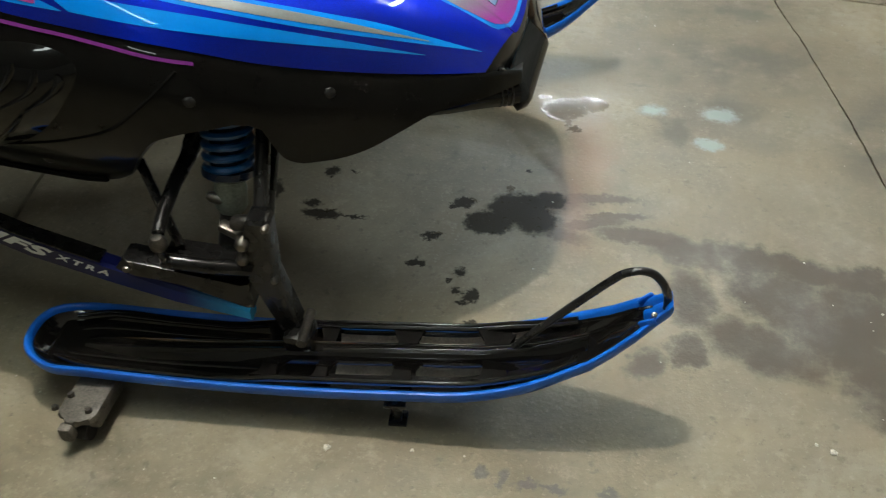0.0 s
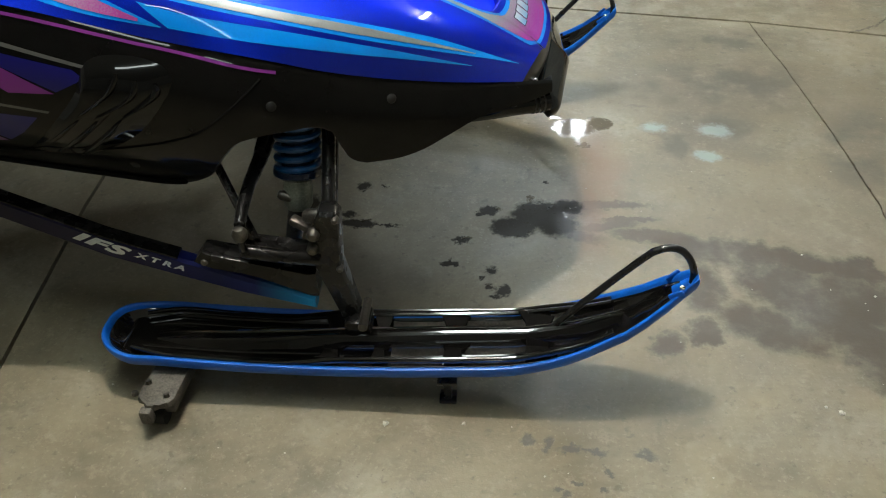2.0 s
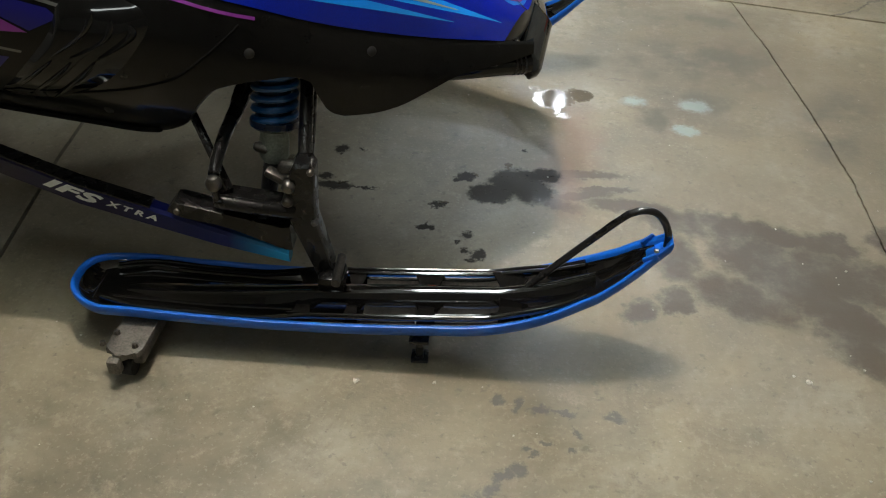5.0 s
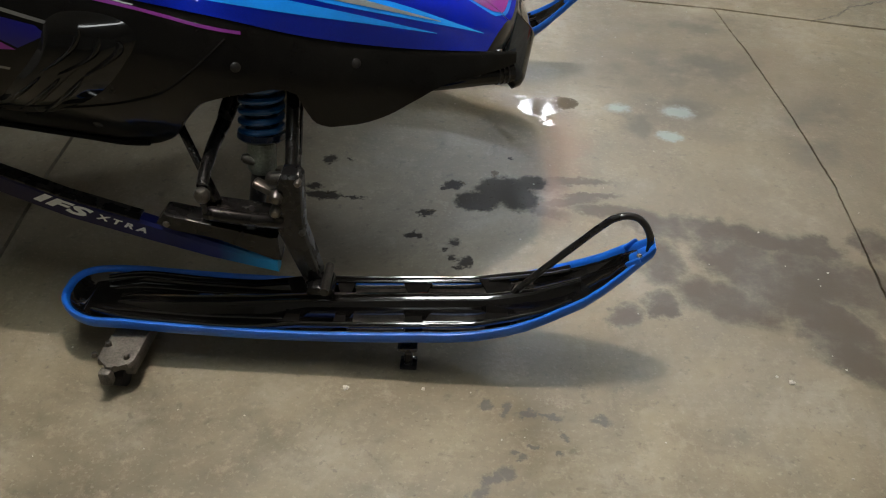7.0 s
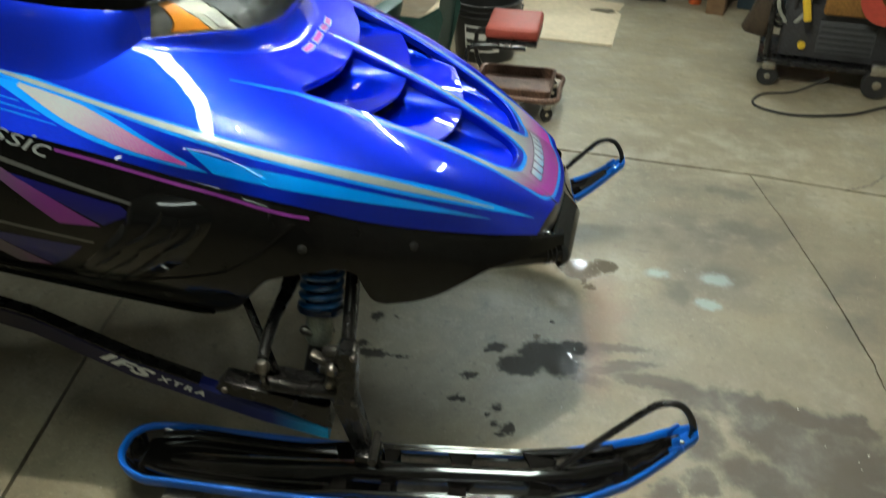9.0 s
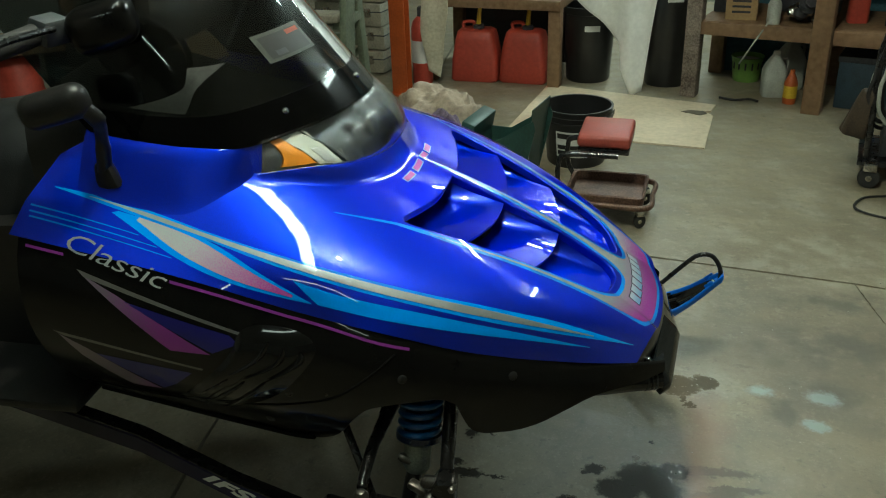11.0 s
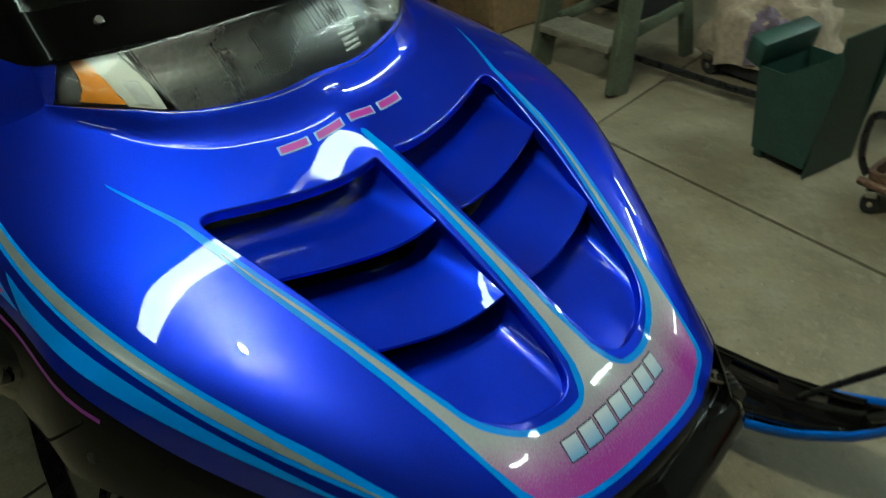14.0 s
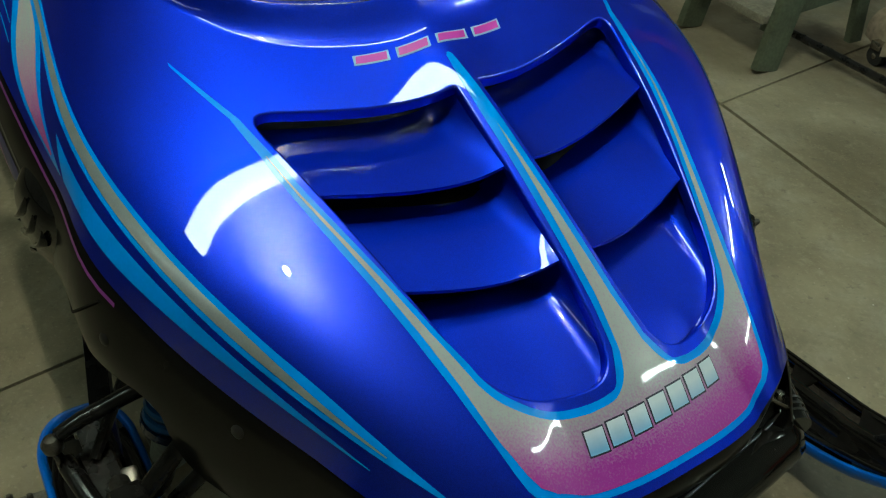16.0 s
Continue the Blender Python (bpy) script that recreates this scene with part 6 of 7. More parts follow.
# bucket
bk = thing("bucket", "black plastic bucket with ribbed rim standing on the floor", "bucket", (.195, 1.985, 0))
part("pail", lathe([(0, .006), (.115, .006), (.118, 0), (.122, .01), (.138, .185), (.145, .186), (.145, .192), (.138, .193), (.139, .208), (.146, .209), (.146, .215), (.140, .216), (.141, .232), (.147, .234), (.147, .240), (.138, .240), (.134, .19), (.118, .012), (0, .012)], 40), BUCKET_BLACK, bk)
part("label", lathe([(.1285, .05), (.137, .16)], 10, (0, 0, 0), (0, 0, 0)), BUCKET_BLACK, bk)
rings = []
for a in range(9):
    t = math.radians(235 + a * 8)
    rings.append([((.1285 + .0105 * (z - .05) / .11) * math.cos(t), (.1285 + .0105 * (z - .05) / .11) * math.sin(t), z) for z in (.05, .16)])
part("paper_label", loft(rings, False, caps=False), LABEL_WHITE, bk, "white printed label")
for k, z in enumerate((.06, .085, .13)):
    rings = []
    for a in range(7):
        t = math.radians(238 + a * 8)
        rings.append([((.130 + .0105 * (q - .05) / .11) * math.cos(t), (.130 + .0105 * (q - .05) / .11) * math.sin(t), q) for q in (z, z + (.018 if k < 2 else .022))])
    part("label_bar", loft(rings, False, caps=False), BUCKET_BLACK, bk)
part("bail", tube([(.150 * math.cos(a), .02 + .150 * math.sin(a) * .3, .215 - .10 * abs(math.sin(a))) for a in (math.pi + math.pi * k / 16 for k in range(17))], .003, 6), CHROME, bk)

# green hopper bin
gb = thing("parts_bin", "dark green steel hopper bin standing open on short legs", "bin", (-.04, 1.50, 0), -14)
gb.scale = (.88, 1, 1)


def panel(points, t=.004):
    bm = bmesh.new()
    p = [Vector(q) for q in points]
    n = (p[1] - p[0]).cross(p[2] - p[0]).normalized() * t
    loft([[q for q in p], [q + n for q in p]], True, bm)
    return bm


bx = [(-.115, -.09), (.105, -.09), (.105, .09), (-.115, .09)]
lo = [(-.10, .06), (.075, .02)]
for y in (-.095, .095):
    part("side", panel([(-.105, y, .03), (.085, y, .03), (.165, y, .33), (.155, y, .36), (-.02, y, .262), (-.115, y, .262)]), BIN_GREEN, gb)
part("tail_panel", panel([(.085, -.095, .0), (.085, .095, .0), (.150, .095, .40), (.150, -.095, .40)]), BIN_GREEN, gb)
part("front_panel", panel([(-.105, -.095, .03), (-.105, .095, .03), (-.115, .095, .265), (-.115, -.095, .265)]), BIN_GREEN, gb)
part("bottom", panel([(-.105, -.095, .035), (.085, -.095, .035), (.085, .095, .035), (-.105, .095, .035)]), BIN_GREEN, gb)
part("lip_bar", box((.06, .21, .07), (-.13, 0, .295), (0, 15, 0), .006), BIN_GREEN, gb)
for y in (-.08, .08):
    part("leg", box((.03, .02, .04), (-.09, y, .02), bevel=.003), BIN_GREEN, gb)

# step ladder
ld = thing("step_ladder", "chipped olive green wooden step ladder standing open", "ladder", (-.842, 1.55, 0), -7)
for s in (-1, 1):
    part("front_rail", box((.028, .085, 1.32), (s * .150, .16, .645), (-13.5, s * -2.0, 0), .004), OLIVE, ld)
    part("rear_leg", box((.026, .05, 1.25), (s * .117, .347, .615), (5, s * -1, 0), .004), OLIVE, ld)
    for z, tip in ((.17, 3), (.36, -9), (.62, 4)):
        y0, y1 = .03 + .24 * z, .40 - .0875 * z
        part("side_bar", box((.018, y1 - y0, .035), (s * (.138 - .02 * z), (y0 + y1) / 2, z), (tip, 0, s * 3), .003), OLIVE, ld)
for k in range(5):
    z = .150 + .25 * k
    half = .155 - .035 * z
    part("step", box((2 * half, .115, .026), (0, .004 + z * .24, z), bevel=.004), TREAD, ld, "worn grey tread")
    for s in (-1, 1):
        part("step_block", box((.03, .08, .03), (s * (half - .018), .012 + z * .24, z - .028), bevel=.003), OLIVE, ld)
for z in (.26, .52):
    part("rear_rung", box((.22, .03, .045), (0, .40 - z * .0875, z), (5, 0, 0), .003), OLIVE, ld)
part("brace", box((.02, .022, .30), (.0, .40, .37), (5, 42, 0), .003), OLIVE, ld)
part("top_cap", box((.32, .17, .03), (0, .30, 1.30), bevel=.004), OLIVE, ld)

# orange rack upright
op = thing("rack_upright", "orange painted steel rack upright on a foot plate", "steel post", (-.765, 2.88, 0), -12)
for y in (-.03, .03):
    part("flange", box((.085, .008, CEILING), (0, y, CEILING / 2), bevel=.002), ORANGE_STEEL, op)
part("web", box((.008, .06, CEILING), (0, 0, CEILING / 2), bevel=0), ORANGE_STEEL, op)
part("foot_plate", box((.12, .12, .008), (0, 0, .004), bevel=.002), ORANGE_STEEL, op)

# draped cloth heap


def heap(name, label, category, at, size, material, seed, rough=.18, hang=0.0):
    ob = thing(name, label, category, at)
    bm = bmesh.new()
    n, m = 56, 22
    noise.seed_set(seed)
    rows = []
    for i in range(m + 1):
        c = i / m
        row = []
        for k in range(n):
            a = math.tau * k / n
            d = Vector((math.cos(a) * math.cos(c * math.pi / 2), math.sin(a) * math.cos(c * math.pi / 2), math.sin(c * math.pi / 2)))
            fold = math.sin(a * 9 + 3 * noise.noise(d * 2)) * .06 * (1 - c)
            r = 1 + rough * noise.noise(d * 1.9 + Vector((seed, 0, 0))) + .10 * noise.noise(d * 5.1) + fold
            row.append((d.x * size[0] * r, d.y * size[1] * r, max(0.0, d.z ** .75 * size[2] * r + hang * (1 - c) * (0.6 + .6 * noise.noise(d * 3)))))
        rows.append(row)
    part("folds", loft(rows, True, bm, caps=False), material, ob, angle=180)
    return ob


heap("dust_sheet_heap", "dusty beige cloth thrown over a low machine", "cloth", (-.39, 1.97, .03), (.21, .17, .25), BURLAP, 5, .22, .05)
heap("stained_cloth", "mauve stained patch of cloth over the heap", "cloth", (-.34, 1.86, .08), (.09, .06, .15), shader("mauve_stained_cloth", (0.16, 0.12, 0.17), 0.9, 0, 0, 0.1, 0.4, 12, 0.4, 160), 9, .3)
uc = thing("floor_jack", "dark oily floor jack lying under the cloth", "jack", (-.345, 1.885, 0), -10)
part("body", box((.40, .12, .07), (0, 0, .045), bevel=.01), DARK_STUFF, uc)
part("handle", tube([(-.42, -.235, .05), (.0, -.195, .045), (.16, -.18, .05)], .012, 10), BLACK_STEEL, uc, "dark steel handle")
for x in (-.17, .17):
    wheel(uc, (x, -.07, .03), .03, .025)

# plywood sheet on the floor
ply = thing("plywood_sheet", "pale plywood sheet with a torn corner lying on the floor", "board", (.36, 2.58, .0), -12)
part("sheet", plate([(-.44, -.36), (.455, -.34), (.43, .12), (.40, .16), (.36, .17), (.41, .19), (.42, .30), (-.47, .42)], .008, pose(0, 0, .0), bevel=.002), PLYWOOD, ply, smooth=False)
part("torn_flap", plate([(0, 0), (.09, -.03), (.12, .0), (.10, .035), (.03, .03)], .003, pose(.28, .135, .0085)), shader("dark_torn_ply", (0.12, 0.10, 0.07), 0.8, 0, 0, 0.1, 0.3, 20), ply, smooth=False)

# fuel cans
def fuel_can(at, turn):
    ob = thing("fuel_can", "faded red plastic fuel can with a yellow spout", "fuel can", at, turn, "fuel cans")
    rings = []
    for z, w, d in ((0, .125, .085), (.01, .132, .092), (.12, .127, .088), (.225, .110, .075), (.265, .100, .066), (.277, .085, .052)):
        rings.append([(x, y, z) for x, y in rounded([(-w, -d), (w, -d), (w, d), (-w, d)], (.035,) * 4, 4)])
    part("body", loft(rings), RED_CAN, ob)
    part("collar", lathe([(0, .275), (.03, .275), (.03, .295), (.022, .30), (0, .30)], 18, (.01, 0, 0)), DARK_STUFF, ob)
    part("spout", tube([(.01, 0, .295), (.012, 0, .34), (.02, 0, .40)], [.014, .012, .010], 12), YELLOW, ob, "yellow spout")
    part("handle", tube(spline([(-.07, 0, .27), (-.075, 0, .305), (-.02, 0, .31), (-.015, 0, .28)], 4), .010, 8), RED_CAN, ob)
    return ob


fuel_can((-.415, 3.22, 0), -6)
fuel_can((-.145, 3.20, 0), -10)

# workbench over the cans, with sheet and bundle
bench = thing("workbench", "old timber workbench with a white dust sheet over it", "workbench", (-.28, 3.34, 0), -10)
part("top", box((.76, .55, .05), (0, 0, .435), bevel=.004), OLD_WOOD, bench)
for x in (-.35, .345):
    for y in (-.22, .24):
        part("leg", box((.065, .065, .41), (x, y, .205), bevel=.004), OLD_WOOD, bench)
part("back_board", box((.76, .02, .40), (0, .27, .21), bevel=0), DARK_STUFF, bench)
heap("cloth_bundle", "grey-green cloth bundle on the workbench", "cloth", (-.24, 3.16, .46), (.27, .10, .12), GREY_GREEN, 14, .2)


def hanging(name, label, at, turn, columns, material, top, seed, wave=.022):
    """A sheet that hangs in folds; columns: way along it, height of its lower edge."""
    ob = thing(name, label, "cloth", at, turn)
    n, m = 64, 26
    rings = []
    for i in range(n + 1):
        x = columns[0][0] + (columns[-1][0] - columns[0][0]) * i / n
        low = ramp(columns, x)
        row = []
        for k in range(m + 1):
            z = top + (low - top) * k / m
            f = (top - z) / max(.01, top)
            y = wave * (.3 + f) * math.sin(x * 30 + 2.2 * noise.noise(Vector((x * 3, z * 2, seed)))) + .03 * noise.noise(Vector((x * 4, z * 4, seed + 3)))
            row.append((x, y - .02 * f, z))
        rings.append(row)
    bm = loft(rings, False, caps=False)
    o = part("drape", bm, material, ob, angle=180)
    sol = o.modifiers.new("thick", "SOLIDIFY")
    sol.thickness = .003
    return ob


hanging("dust_sheet", "off-white dust sheet hanging off the workbench to the floor", (.03, 3.0, 0), -8, [(-.60, .52), (-.52, .49), (-.40, .56), (-.1, .54), (.10, .48), (.22, .38), (.33, .26), (.345, .14), (.40, .012), (.45, .03), (.475, .30), (.50, .50)], SHEET_WHITE, .95, 3)
hanging("cream_rag", "cream rag hanging from the rack", (-.60, 3.0, 0), -12, [(-.07, .30), (-.04, .10), (.02, .06), (.05, .28), (.08, .42)], RAG_CREAM, .75, 8, .015)
ex = thing("fire_extinguisher", "red fire extinguisher standing by the rack upright", "extinguisher", (-.70, 3.10, 0))
part("cylinder", lathe([(0, 0), (.05, 0), (.055, .01), (.055, .30), (.045, .34), (.02, .365), (0, .365)], 24), RED_CAN, ex)
part("valve", box((.03, .05, .05), (0, 0, .39), bevel=.005), DARK_STUFF, ex)
part("label", lathe([(.0558, .12), (.0558, .24)], 24), LABEL_WHITE, ex)

# black bins under and beside the sheet
for at, r, h in (((.19, 3.26, 0), .14, .40), ((.60, 3.20, 0), .13, .62)):
    tb = thing("waste_bin", "black plastic waste bin in shadow", "bin", at, 0, "waste bins")
    part("pail", lathe([(0, .005), (r * .8, .0), (r * .84, .01), (r * .98, h - .04), (r * 1.04, h - .035), (r * 1.05, h), (r * .98, h), (r * .82, .02), (0, .02)], 32), BUCKET_BLACK, tb)
    part("label", box((.08, .003, .03), (.02, -r * .96, h * .74), (7, 0, 8), 0), LABEL_WHITE, tb)

# shelving bay
bay = thing("timber_shelving", "rough timber shelving bay with a scuffed post, half full of clutter", "shelving", (.715, 2.97, 0), -20)
part("scuffed_post", box((.075, .075, 2.2), (0, 0, 1.1), bevel=.004), SCUFFED_WOOD, bay, "timber post with white scuffs")
part("post", box((.085, .085, 2.2), (.60, -.045, 1.1), bevel=.004), OLD_WOOD, bay)
part("rear_post", box((.07, .07, 2.2), (0, .50, 1.1), bevel=.004), OLD_WOOD, bay)
part("rear_post", box((.07, .07, 2.2), (.60, .50, 1.1), bevel=.004), OLD_WOOD, bay)
part("rear_post", box((.08, .08, 2.2), (1.35, .0, 1.1), bevel=.004), OLD_WOOD, bay)
for z in (.37, .80, 1.25):
    part("shelf", box((.56, .52, .03), (.30, .24, z), bevel=.003), OLD_WOOD, bay)
    part("shelf_beam", box((.53, .035, .062), (.30, -.015, z - .02), bevel=.003), OLD_WOOD, bay)
    part("shelf", box((.70, .52, .03), (.99, .24, z), bevel=.003), OLD_WOOD, bay)
    part("shelf_beam", box((.67, .035, .062), (.98, -.015, z - .02), bevel=.003), OLD_WOOD, bay)
part("back_sheet", box((1.5, .02, 2.2), (.70, .56, 1.1), bevel=0), TEAL, bay, "dull teal cover behind the shelves")


def bay_at(x, y, z):
    return tuple(pose(.715, 2.97, 0, 0, 0, -20) @ Vector((x, y, z)))


jug = thing("plastic_jug", "cloudy plastic jug half full of clear fluid", "jug", bay_at(.372, .165, 0))
rings = []
for z, w in ((0, .065), (.01, .072), (.16, .074), (.20, .060), (.25, .030), (.265, .022), (.27, .022)):
    rings.append([(x, y, z) for x, y in rounded([(-w, -w * .9), (w, -w * .9), (w, w * .9), (-w, w * .9)], (w * .45,) * 4, 4)])
part("body", loft(rings), JUG_CLEAR, jug)
part("cap", lathe([(0, .29), (.02, .29), (.022, .27), (0, .27)], 16), LABEL_WHITE, jug)
part("handle", tube(spline([(.03, 0, .245), (.075, 0, .23), (.07, 0, .17)], 5), .009, 8), JUG_CLEAR, jug)
jug2 = copy_thing(jug, pose(*bay_at(.41, .33, 0), 0, 0, 20))
jug.scale, jug2.scale = (.78,) * 3, (.92,) * 3
jug2["label"] = "second cloudy plastic jug behind the first"
ob = thing("oil_bottle", "orange plastic bottle with a yellow label", "bottle", bay_at(.475, .065, 0))
part("body", lathe([(0, 0), (.030, 0), (.032, .01), (.032, .10), (.022, .13), (.012, .15), (.012, .165), (0, .165)], 18), ORANGE_STEEL, ob)
part("label", lathe([(.0325, .03), (.0325, .09)], 18), YELLOW, ob)
gbk = thing("basket", "lime green plastic basket with slots and a pale rim", "basket", bay_at(.185, .40, 0))
gbk.scale = (.72,) * 3
part("shell", lathe([(0, .004), (.09, .0), (.095, .01), (.112, .17), (.118, .175), (.118, .182), (.108, .18), (.09, .015), (0, .015)], 28), LIME, gbk)
for k in range(14):
    a = math.tau * k / 14
    part("slot", box((.012, .006, .05), (.1075 * math.cos(a), .1075 * math.sin(a), .12), (0, 0, math.degrees(a) + 90), .002), DARK_STUFF, gbk)
part("content", lathe([(0, .16), (.08, .15), (.105, .15), (.105, .14), (0, .14)], 20), LABEL_WHITE, gbk)
cb = thing("cardboard_box", "small brown cardboard box of parts on the shelf", "box", bay_at(.19, .12, .385), -10)
cb.scale = (.86,) * 3
part("carton", box((.17, .16, .15), (0, 0, .075), bevel=.002), CARD_TAN, cb)
for k in range(3):
    part("print_bar", box((.10, .002, .012), (0, -.081, .045 + .03 * k), bevel=0), DARK_STUFF, cb)
sb = thing("spray_bottle", "white spray bottle with a hose lying on the shelf", "bottle", bay_at(.36, .03, .385))
part("body", lathe([(0, 0), (.03, 0), (.032, .01), (.032, .09), (.014, .13), (.014, .15), (0, .15)], 18), JUG_CLEAR, sb)
part("trigger", box((.03, .07, .03), (0, -.01, .165), bevel=.006), LABEL_WHITE, sb)
part("hose", tube(spline([(-.02, -.03, .02), (-.06, -.05, -.04), (-.10, -.03, -.12), (-.13, .02, -.2)], 6), .004, 6), JUG_CLEAR, sb)
mp = thing("engine_parts", "greasy black engine parts heaped on the shelf", "machine part", bay_at(.48, .10, .385))
for k in range(9):
    a, r = k * 2.4, .018 + .012 * (k % 3)
    part("casting", lathe([(0, 0), (r, .0), (r * 1.1, .02), (r * .6, .035), (r * .65, .06), (0, .062)], 14, (.055 * math.cos(a), .05 * math.sin(a), .0 + .045 * (k % 3)), (k * 31 % 90, k * 47 % 80, 0)), DARK_STUFF if k % 4 else CHROME, mp)
rj = thing("red_jug", "bright red plastic jug standing on the shelf", "jug", bay_at(.705, .20, .385))
rj.scale = (.86,) * 3
rings = []
for z, w in ((0, .05), (.01, .055), (.15, .052), (.20, .03), (.22, .018)):
    rings.append([(x, y, z) for x, y in rounded([(-w, -w * .7), (w, -w * .7), (w, w * .7), (-w, w * .7)], (w * .45,) * 4, 4)])
part("body", loft(rings), RED_CAN, rj)
ow = thing("storage_tub", "orange plastic storage tub on the shelf", "tub", bay_at(1.02, .10, .385))
part("tub", box((.22, .16, .10), (0, 0, .05), bevel=.01, taper=(1.06, 1.06)), ORANGE_STEEL, ow)
DIM_BLUE = shader("dusty_blue_plastic", (0.018, 0.036, 0.050), 0.5, 0, 0, 0.1, 0.35, 18)
for x, y, z, sx, sy, sz in ((.80, .2, 0, .25, .25, .25), (1.08, .2, 0, .2, .25, .2), (.90, .25, .385, .14, .2, .26), (.1, .3, .385, .14, .2, .3), (.45, .38, .385, .3, .12, .26), (1.2, .3, .385, .16, .2, .3)):
    q = thing("storage_box", "dark dusty storage box in the shelving", "box", bay_at(x, y, z), -20, "storage boxes")
    part("carton", box((sx, sy, sz), (0, 0, sz / 2), bevel=.006), DIM_BLUE if (x > .7 and z == 0) else DARK_STUFF, q)
    part("lid", box((sx + .012, sy + .012, .03), (0, 0, sz - .012), bevel=.004), DARK_STUFF, q)

# stacked cases and boarded cabinet behind the ladder
for k in range(6):
    cs = thing("tool_case", "dusty grey-beige case with latches in a stack", "case", (-1.13, 3.42, .01 + .132 * k), -12 + (k % 2) * 3, "stacked cases")
    part("shell", box((.42, .30, .125), (0, 0, .0625), bevel=.008), CASE_GREY, cs)
    for x in (-.13, .0, .13):
        part("latch", box((.035, .012, .045), (x, -.153, .075), bevel=.003), CHROME if x else GREY_BOX, cs)
    part("seam", box((.424, .304, .006), (0, 0, .08), bevel=0), DARK_STUFF, cs)
cab = thing("plywood_cabinet", "brown plywood cabinet with stained doors", "cabinet", (-1.45, 1.98, 0), -12)
part("body", box((.36, .5, .85), (0, 0, .43), bevel=.004), BOARD_BROWN, cab)
for x in (-.09, .09):
    d = part("door", box((.172, .018, .78), (x, -.258, .43), bevel=.003), BOARD_BROWN, cab)
    part("knob", lathe([(0, .02), (.012, .016), (.008, 0)], 12, (x * .25, -.268, .5), (90, 0, 0)), CHROME, d)
tl2 = thing("tool_chest", "black steel tool chest with a chrome rail", "tool chest", (-1.83, 1.99, 0), -12)
part("body", box((.30, .34, .50), (0, 0, .25), bevel=.01), DARK_STUFF, tl2)
part("rail", tube(spline([(-.14, -.19, .40), (-.14, -.21, .40), (.14, -.21, .40), (.14, -.19, .40)], 4), .008, 8), CHROME, tl2)
for k in range(4):
    part("drawer", box((.28, .012, .10), (0, -.172, .08 + .115 * k), bevel=.003), DARK_STUFF, tl2)
cr2 = thing("storage_crate", "dark dusty crate of oddments behind the ladder", "crate", (-1.13, 2.27, 0), -9)
for y in (-.13, .13):
    for z in (.06, .165, .27):
        part("slat", box((.36, .016, .085), (0, y, z), bevel=.003), DARK_STUFF, cr2)
for x in (-.175, .175):
    part("end_board", box((.016, .244, .32), (x, 0, .16), bevel=.003), DARK_STUFF, cr2)
part("bottom", box((.33, .24, .016), (0, 0, .018), bevel=.002), DARK_STUFF, cr2)
part("contents", box((.32, .23, .20), (0, 0, .13), (0, 0, 0), .03, seg=2), DARK_STUFF, cr2)
rk = thing("side_shelving", "dim timber shelving with coiled hose, by the far wall", "shelving", (-2.45, 2.6, 0), 35)
for x in (-.5, 0, .5):
    for y in (-.2, .2):
        part("post", box((.07, .07, 2.0), (x, y, 1.0), bevel=.004), OLD_WOOD, rk)
for z in (.35, .8, 1.25, 1.7):
    part("shelf", box((1.1, .48, .03), (0, 0, z), bevel=.003), OLD_WOOD, rk)
hc = thing("hose_coil", "coil of brown hose lying on the shelf", "hose", tuple(pose(-2.45, 2.6, 0, 0, 0, 35) @ Vector((.1, -.02, .815))), 35)
part("coil", tube([(.16 * math.cos(a * .35) * (1 + .06 * math.sin(a)), .14 * math.sin(a * .35), .015 + .0017 * a) for a in range(110)], .014, 8), OCHRE, hc)
for x, m_, h in ((-.3, RED_CAN, .3), (.35, DARK_STUFF, .36), (-.05, TEAL, .28)):
    q = thing("storage_drum", "small dusty drum under the shelving", "drum", tuple(pose(-2.45, 2.6, 0, 0, 0, 35) @ Vector((x, -.02, 0))), 0, "drums")
    part("shell", lathe([(0, 0), (.11, 0), (.115, .01), (.11, h * .3), (.116, h * .34), (.11, h * .38), (.116, h - .01), (.11, h), (0, h)], 26), m_, q)

# welding cart
wc = thing("welding_cart", "black welding machine on a cart hung with cables and gloves", "welder", (1.54, 1.89, 0), -14)
part("deck", box((.50, .30, .02), (0, 0, .09), bevel=.004), BLACK_STEEL, wc)
part("machine", box((.42, .26, .30), (.03, .01, .26), bevel=.012), DARK_STUFF, wc, "black dusty welding machine")
part("grille", box((.20, .006, .12), (.05, -.123, .20), bevel=.002), GREY_BOX, wc)
for k in range(5):
    part("grille_slat", box((.19, .006, .010), (.05, -.127, .155 + .022 * k), bevel=.001), DARK_STUFF, wc)
part("knob", lathe([(0, .012), (.014, .010), (.016, 0)], 14, (-.10, -.122, .16), (90, 0, 0)), YELLOW, wc)
part("upright", tube([(-.22, -.12, .09), (-.23, -.12, .45), (-.20, -.12, .60)], .012, 10), BLACK_STEEL, wc)
part("upright", tube([(-.22, .12, .09), (-.23, .12, .45), (-.20, .12, .60)], .012, 10), BLACK_STEEL, wc)
part("push_bar", tube([(-.20, -.12, .60), (-.20, .12, .60)], .012, 10), BLACK_STEEL, wc)
for y in (-.16, .16):
    wheel(wc, (.19, y, .055), .055, .03)
    wheel(wc, (-.20, y, .04), .04, .025)
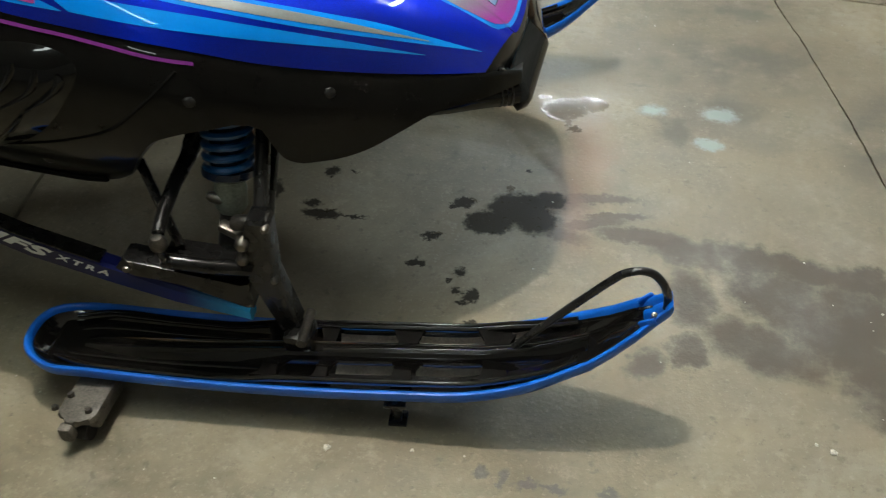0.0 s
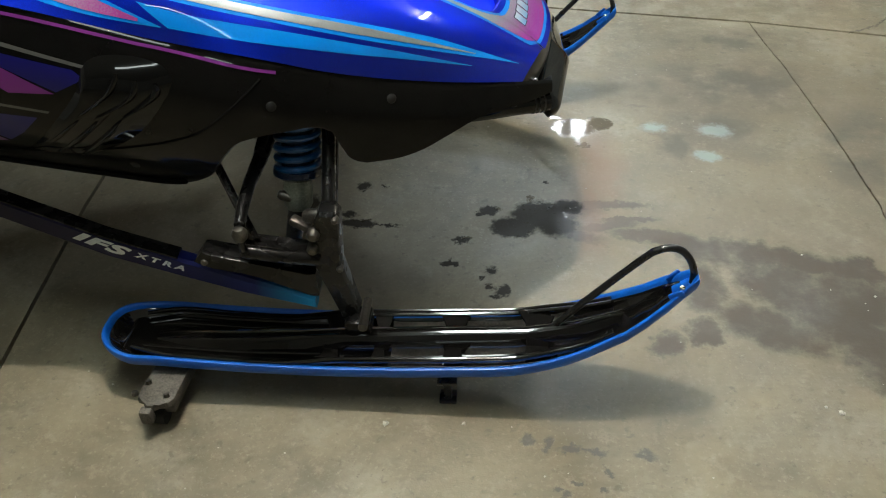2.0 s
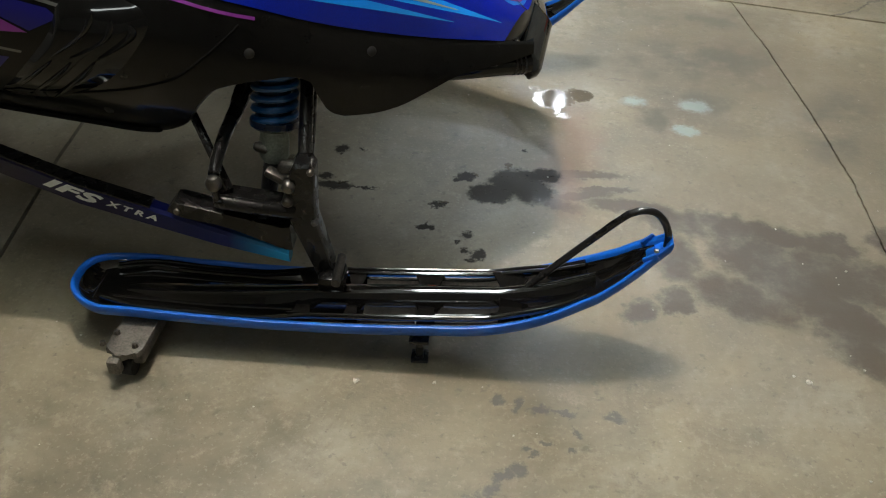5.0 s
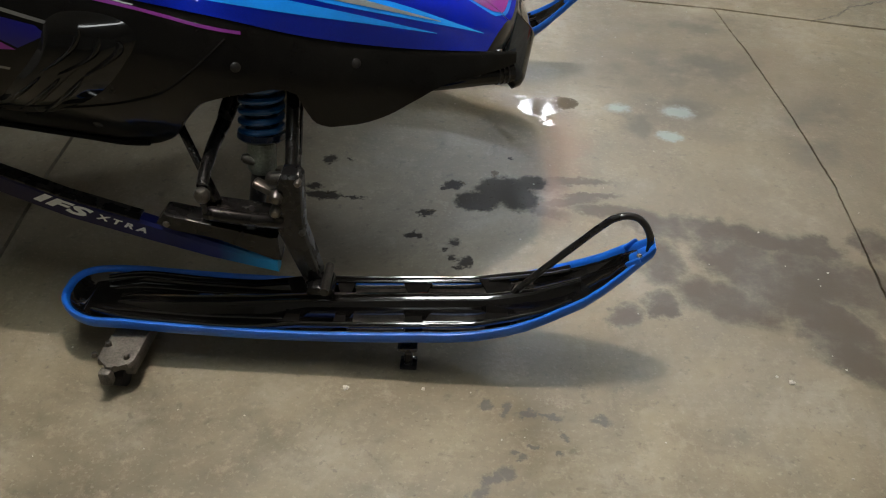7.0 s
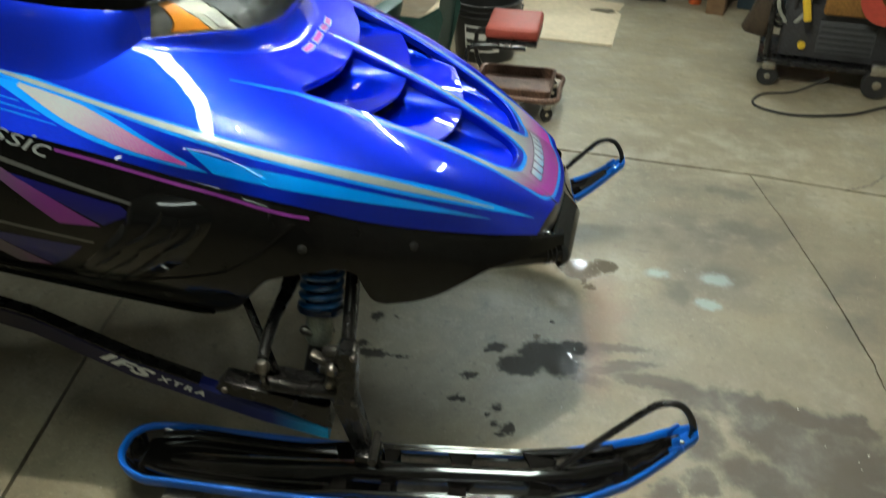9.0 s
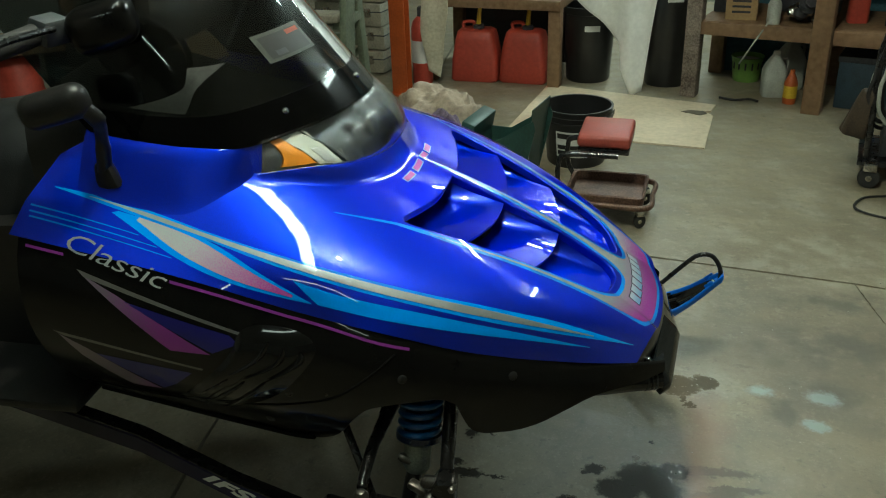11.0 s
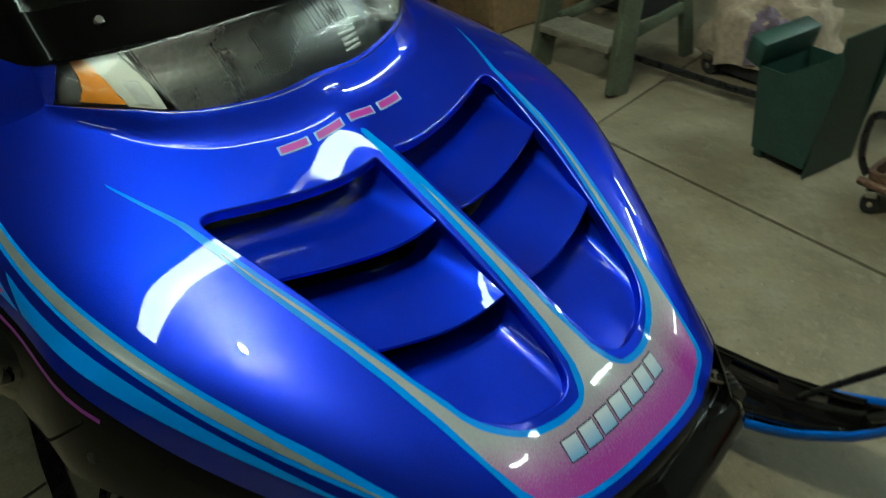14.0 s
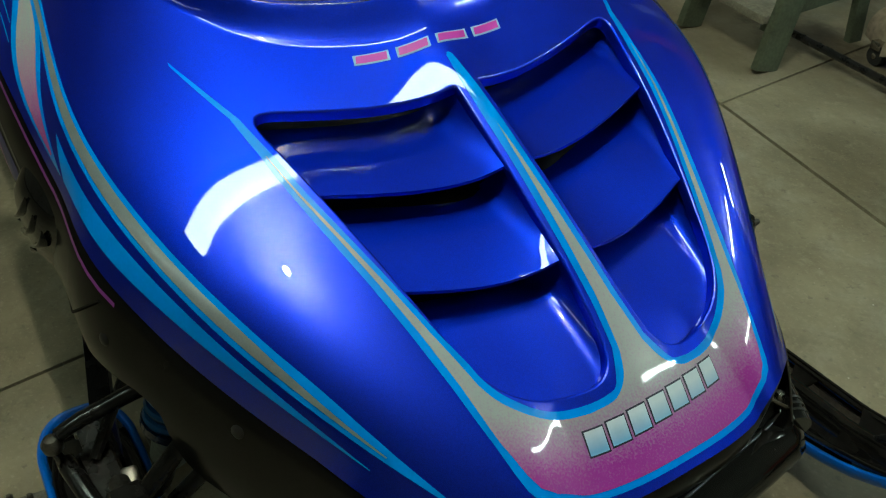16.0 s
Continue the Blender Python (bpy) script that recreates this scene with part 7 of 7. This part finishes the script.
for k in range(6):
    r = random.Random(k)
    c = Vector((-.20 + .05 * r.random(), -.13 + .02 * k, .46 + .06 * r.random()))
    pts = [c + Vector((.05 * math.sin(a) * (1 + .2 * r.random()), .02 * math.cos(a * 2), -.13 + .14 * math.cos(a))) for a in (math.tau * j / 22 for j in range(23))]
    part("cable_loop", tube(spline(pts, 3), .0075, 8), RUBBER if k % 3 else JUG_CLEAR, wc, "looped cable")
part("glove", box((.10, .05, .20), (-.26, -.10, .27), (8, 12, 0), .02, seg=3, taper=(.7, .8)), GLOVE, wc, "dark leather glove")
part("glove", box((.09, .04, .17), (-.27, -.02, .24), (-6, 16, 0), .018, seg=3, taper=(.7, .8)), GLOVE, wc)
gun = part("torch_grip", box((.03, .035, .13), (-.115, -.17, .33), (0, -14, 0), .008), YELLOW, wc, "yellow torch grip")
part("torch_head", box((.09, .035, .045), (-.125, -.17, .40), (0, 4, 0), .008), YELLOW, gun)
part("apron", box((.22, .03, .26), (.06, -.15, .42), (6, 0, 4), .012, seg=3), OCHRE, wc, "ochre leather apron hung over the machine")
part("rag", box((.14, .10, .06), (-.02, -.06, .58), (10, 20, 0), .025, seg=3), LABEL_WHITE, wc, "white rag")
part("hose_reel", lathe([(.03, -.03), (.10, -.03), (.10, -.022), (.05, -.02), (.05, .02), (.10, .022), (.10, .03), (.03, .03)], 24, (.16, -.155, .38), (90, 0, 0)), RED_CAN, wc)
fc = thing("floor_cable", "black power cable looped on the floor beside the welder", "cable", (0, 0, 0))
part("flex", tube(spline([(1.52, 1.72, .06), (1.40, 1.70, .008), (1.27, 1.66, .007), (1.22, 1.55, .007), (1.34, 1.47, .007), (1.55, 1.50, .007), (1.75, 1.60, .007), (1.95, 1.52, .007), (2.2, 1.35, .007)], 10), .0045, 8), RUBBER, fc)
fc2 = thing("floor_cable", "thin dark cable lying on the floor by the shelving", "cable", (0, 0, 0))
part("flex", tube(spline([(.86, 2.92, .006), (.93, 2.88, .006), (1.0, 2.90, .006), (1.03, 2.82, .02)], 8), .006, 8), RUBBER, fc2)

# chips and grit on the slab
bm = bmesh.new()
rg = random.Random(4)
spots = [(.951, -.563, .006), (.185, -.615, .006), (.318, -.61, .004), (.93, -.55, .003)] + [(rg.uniform(-.4, 1.4), rg.uniform(-.9, 1.2), rg.uniform(.001, .0028)) for _ in range(110)]
for x, y, r in spots:
    vs = bmesh.ops.create_icosphere(bm, subdivisions=1, radius=r)["verts"]
    for v in vs:
        v.co = Vector((v.co.x * rg.uniform(.6, 1.4), v.co.y * rg.uniform(.6, 1.4), v.co.z * .5 + r * .4)) + Vector((x, y, 0))
tagged(part("floor_grit", bm, shader("pale_grit", (0.45, 0.42, 0.36), 0.8, 0, 0, 0.1, 0.5, 30)), "pale chips and grit scattered on the slab", "grit", kind="stuff")
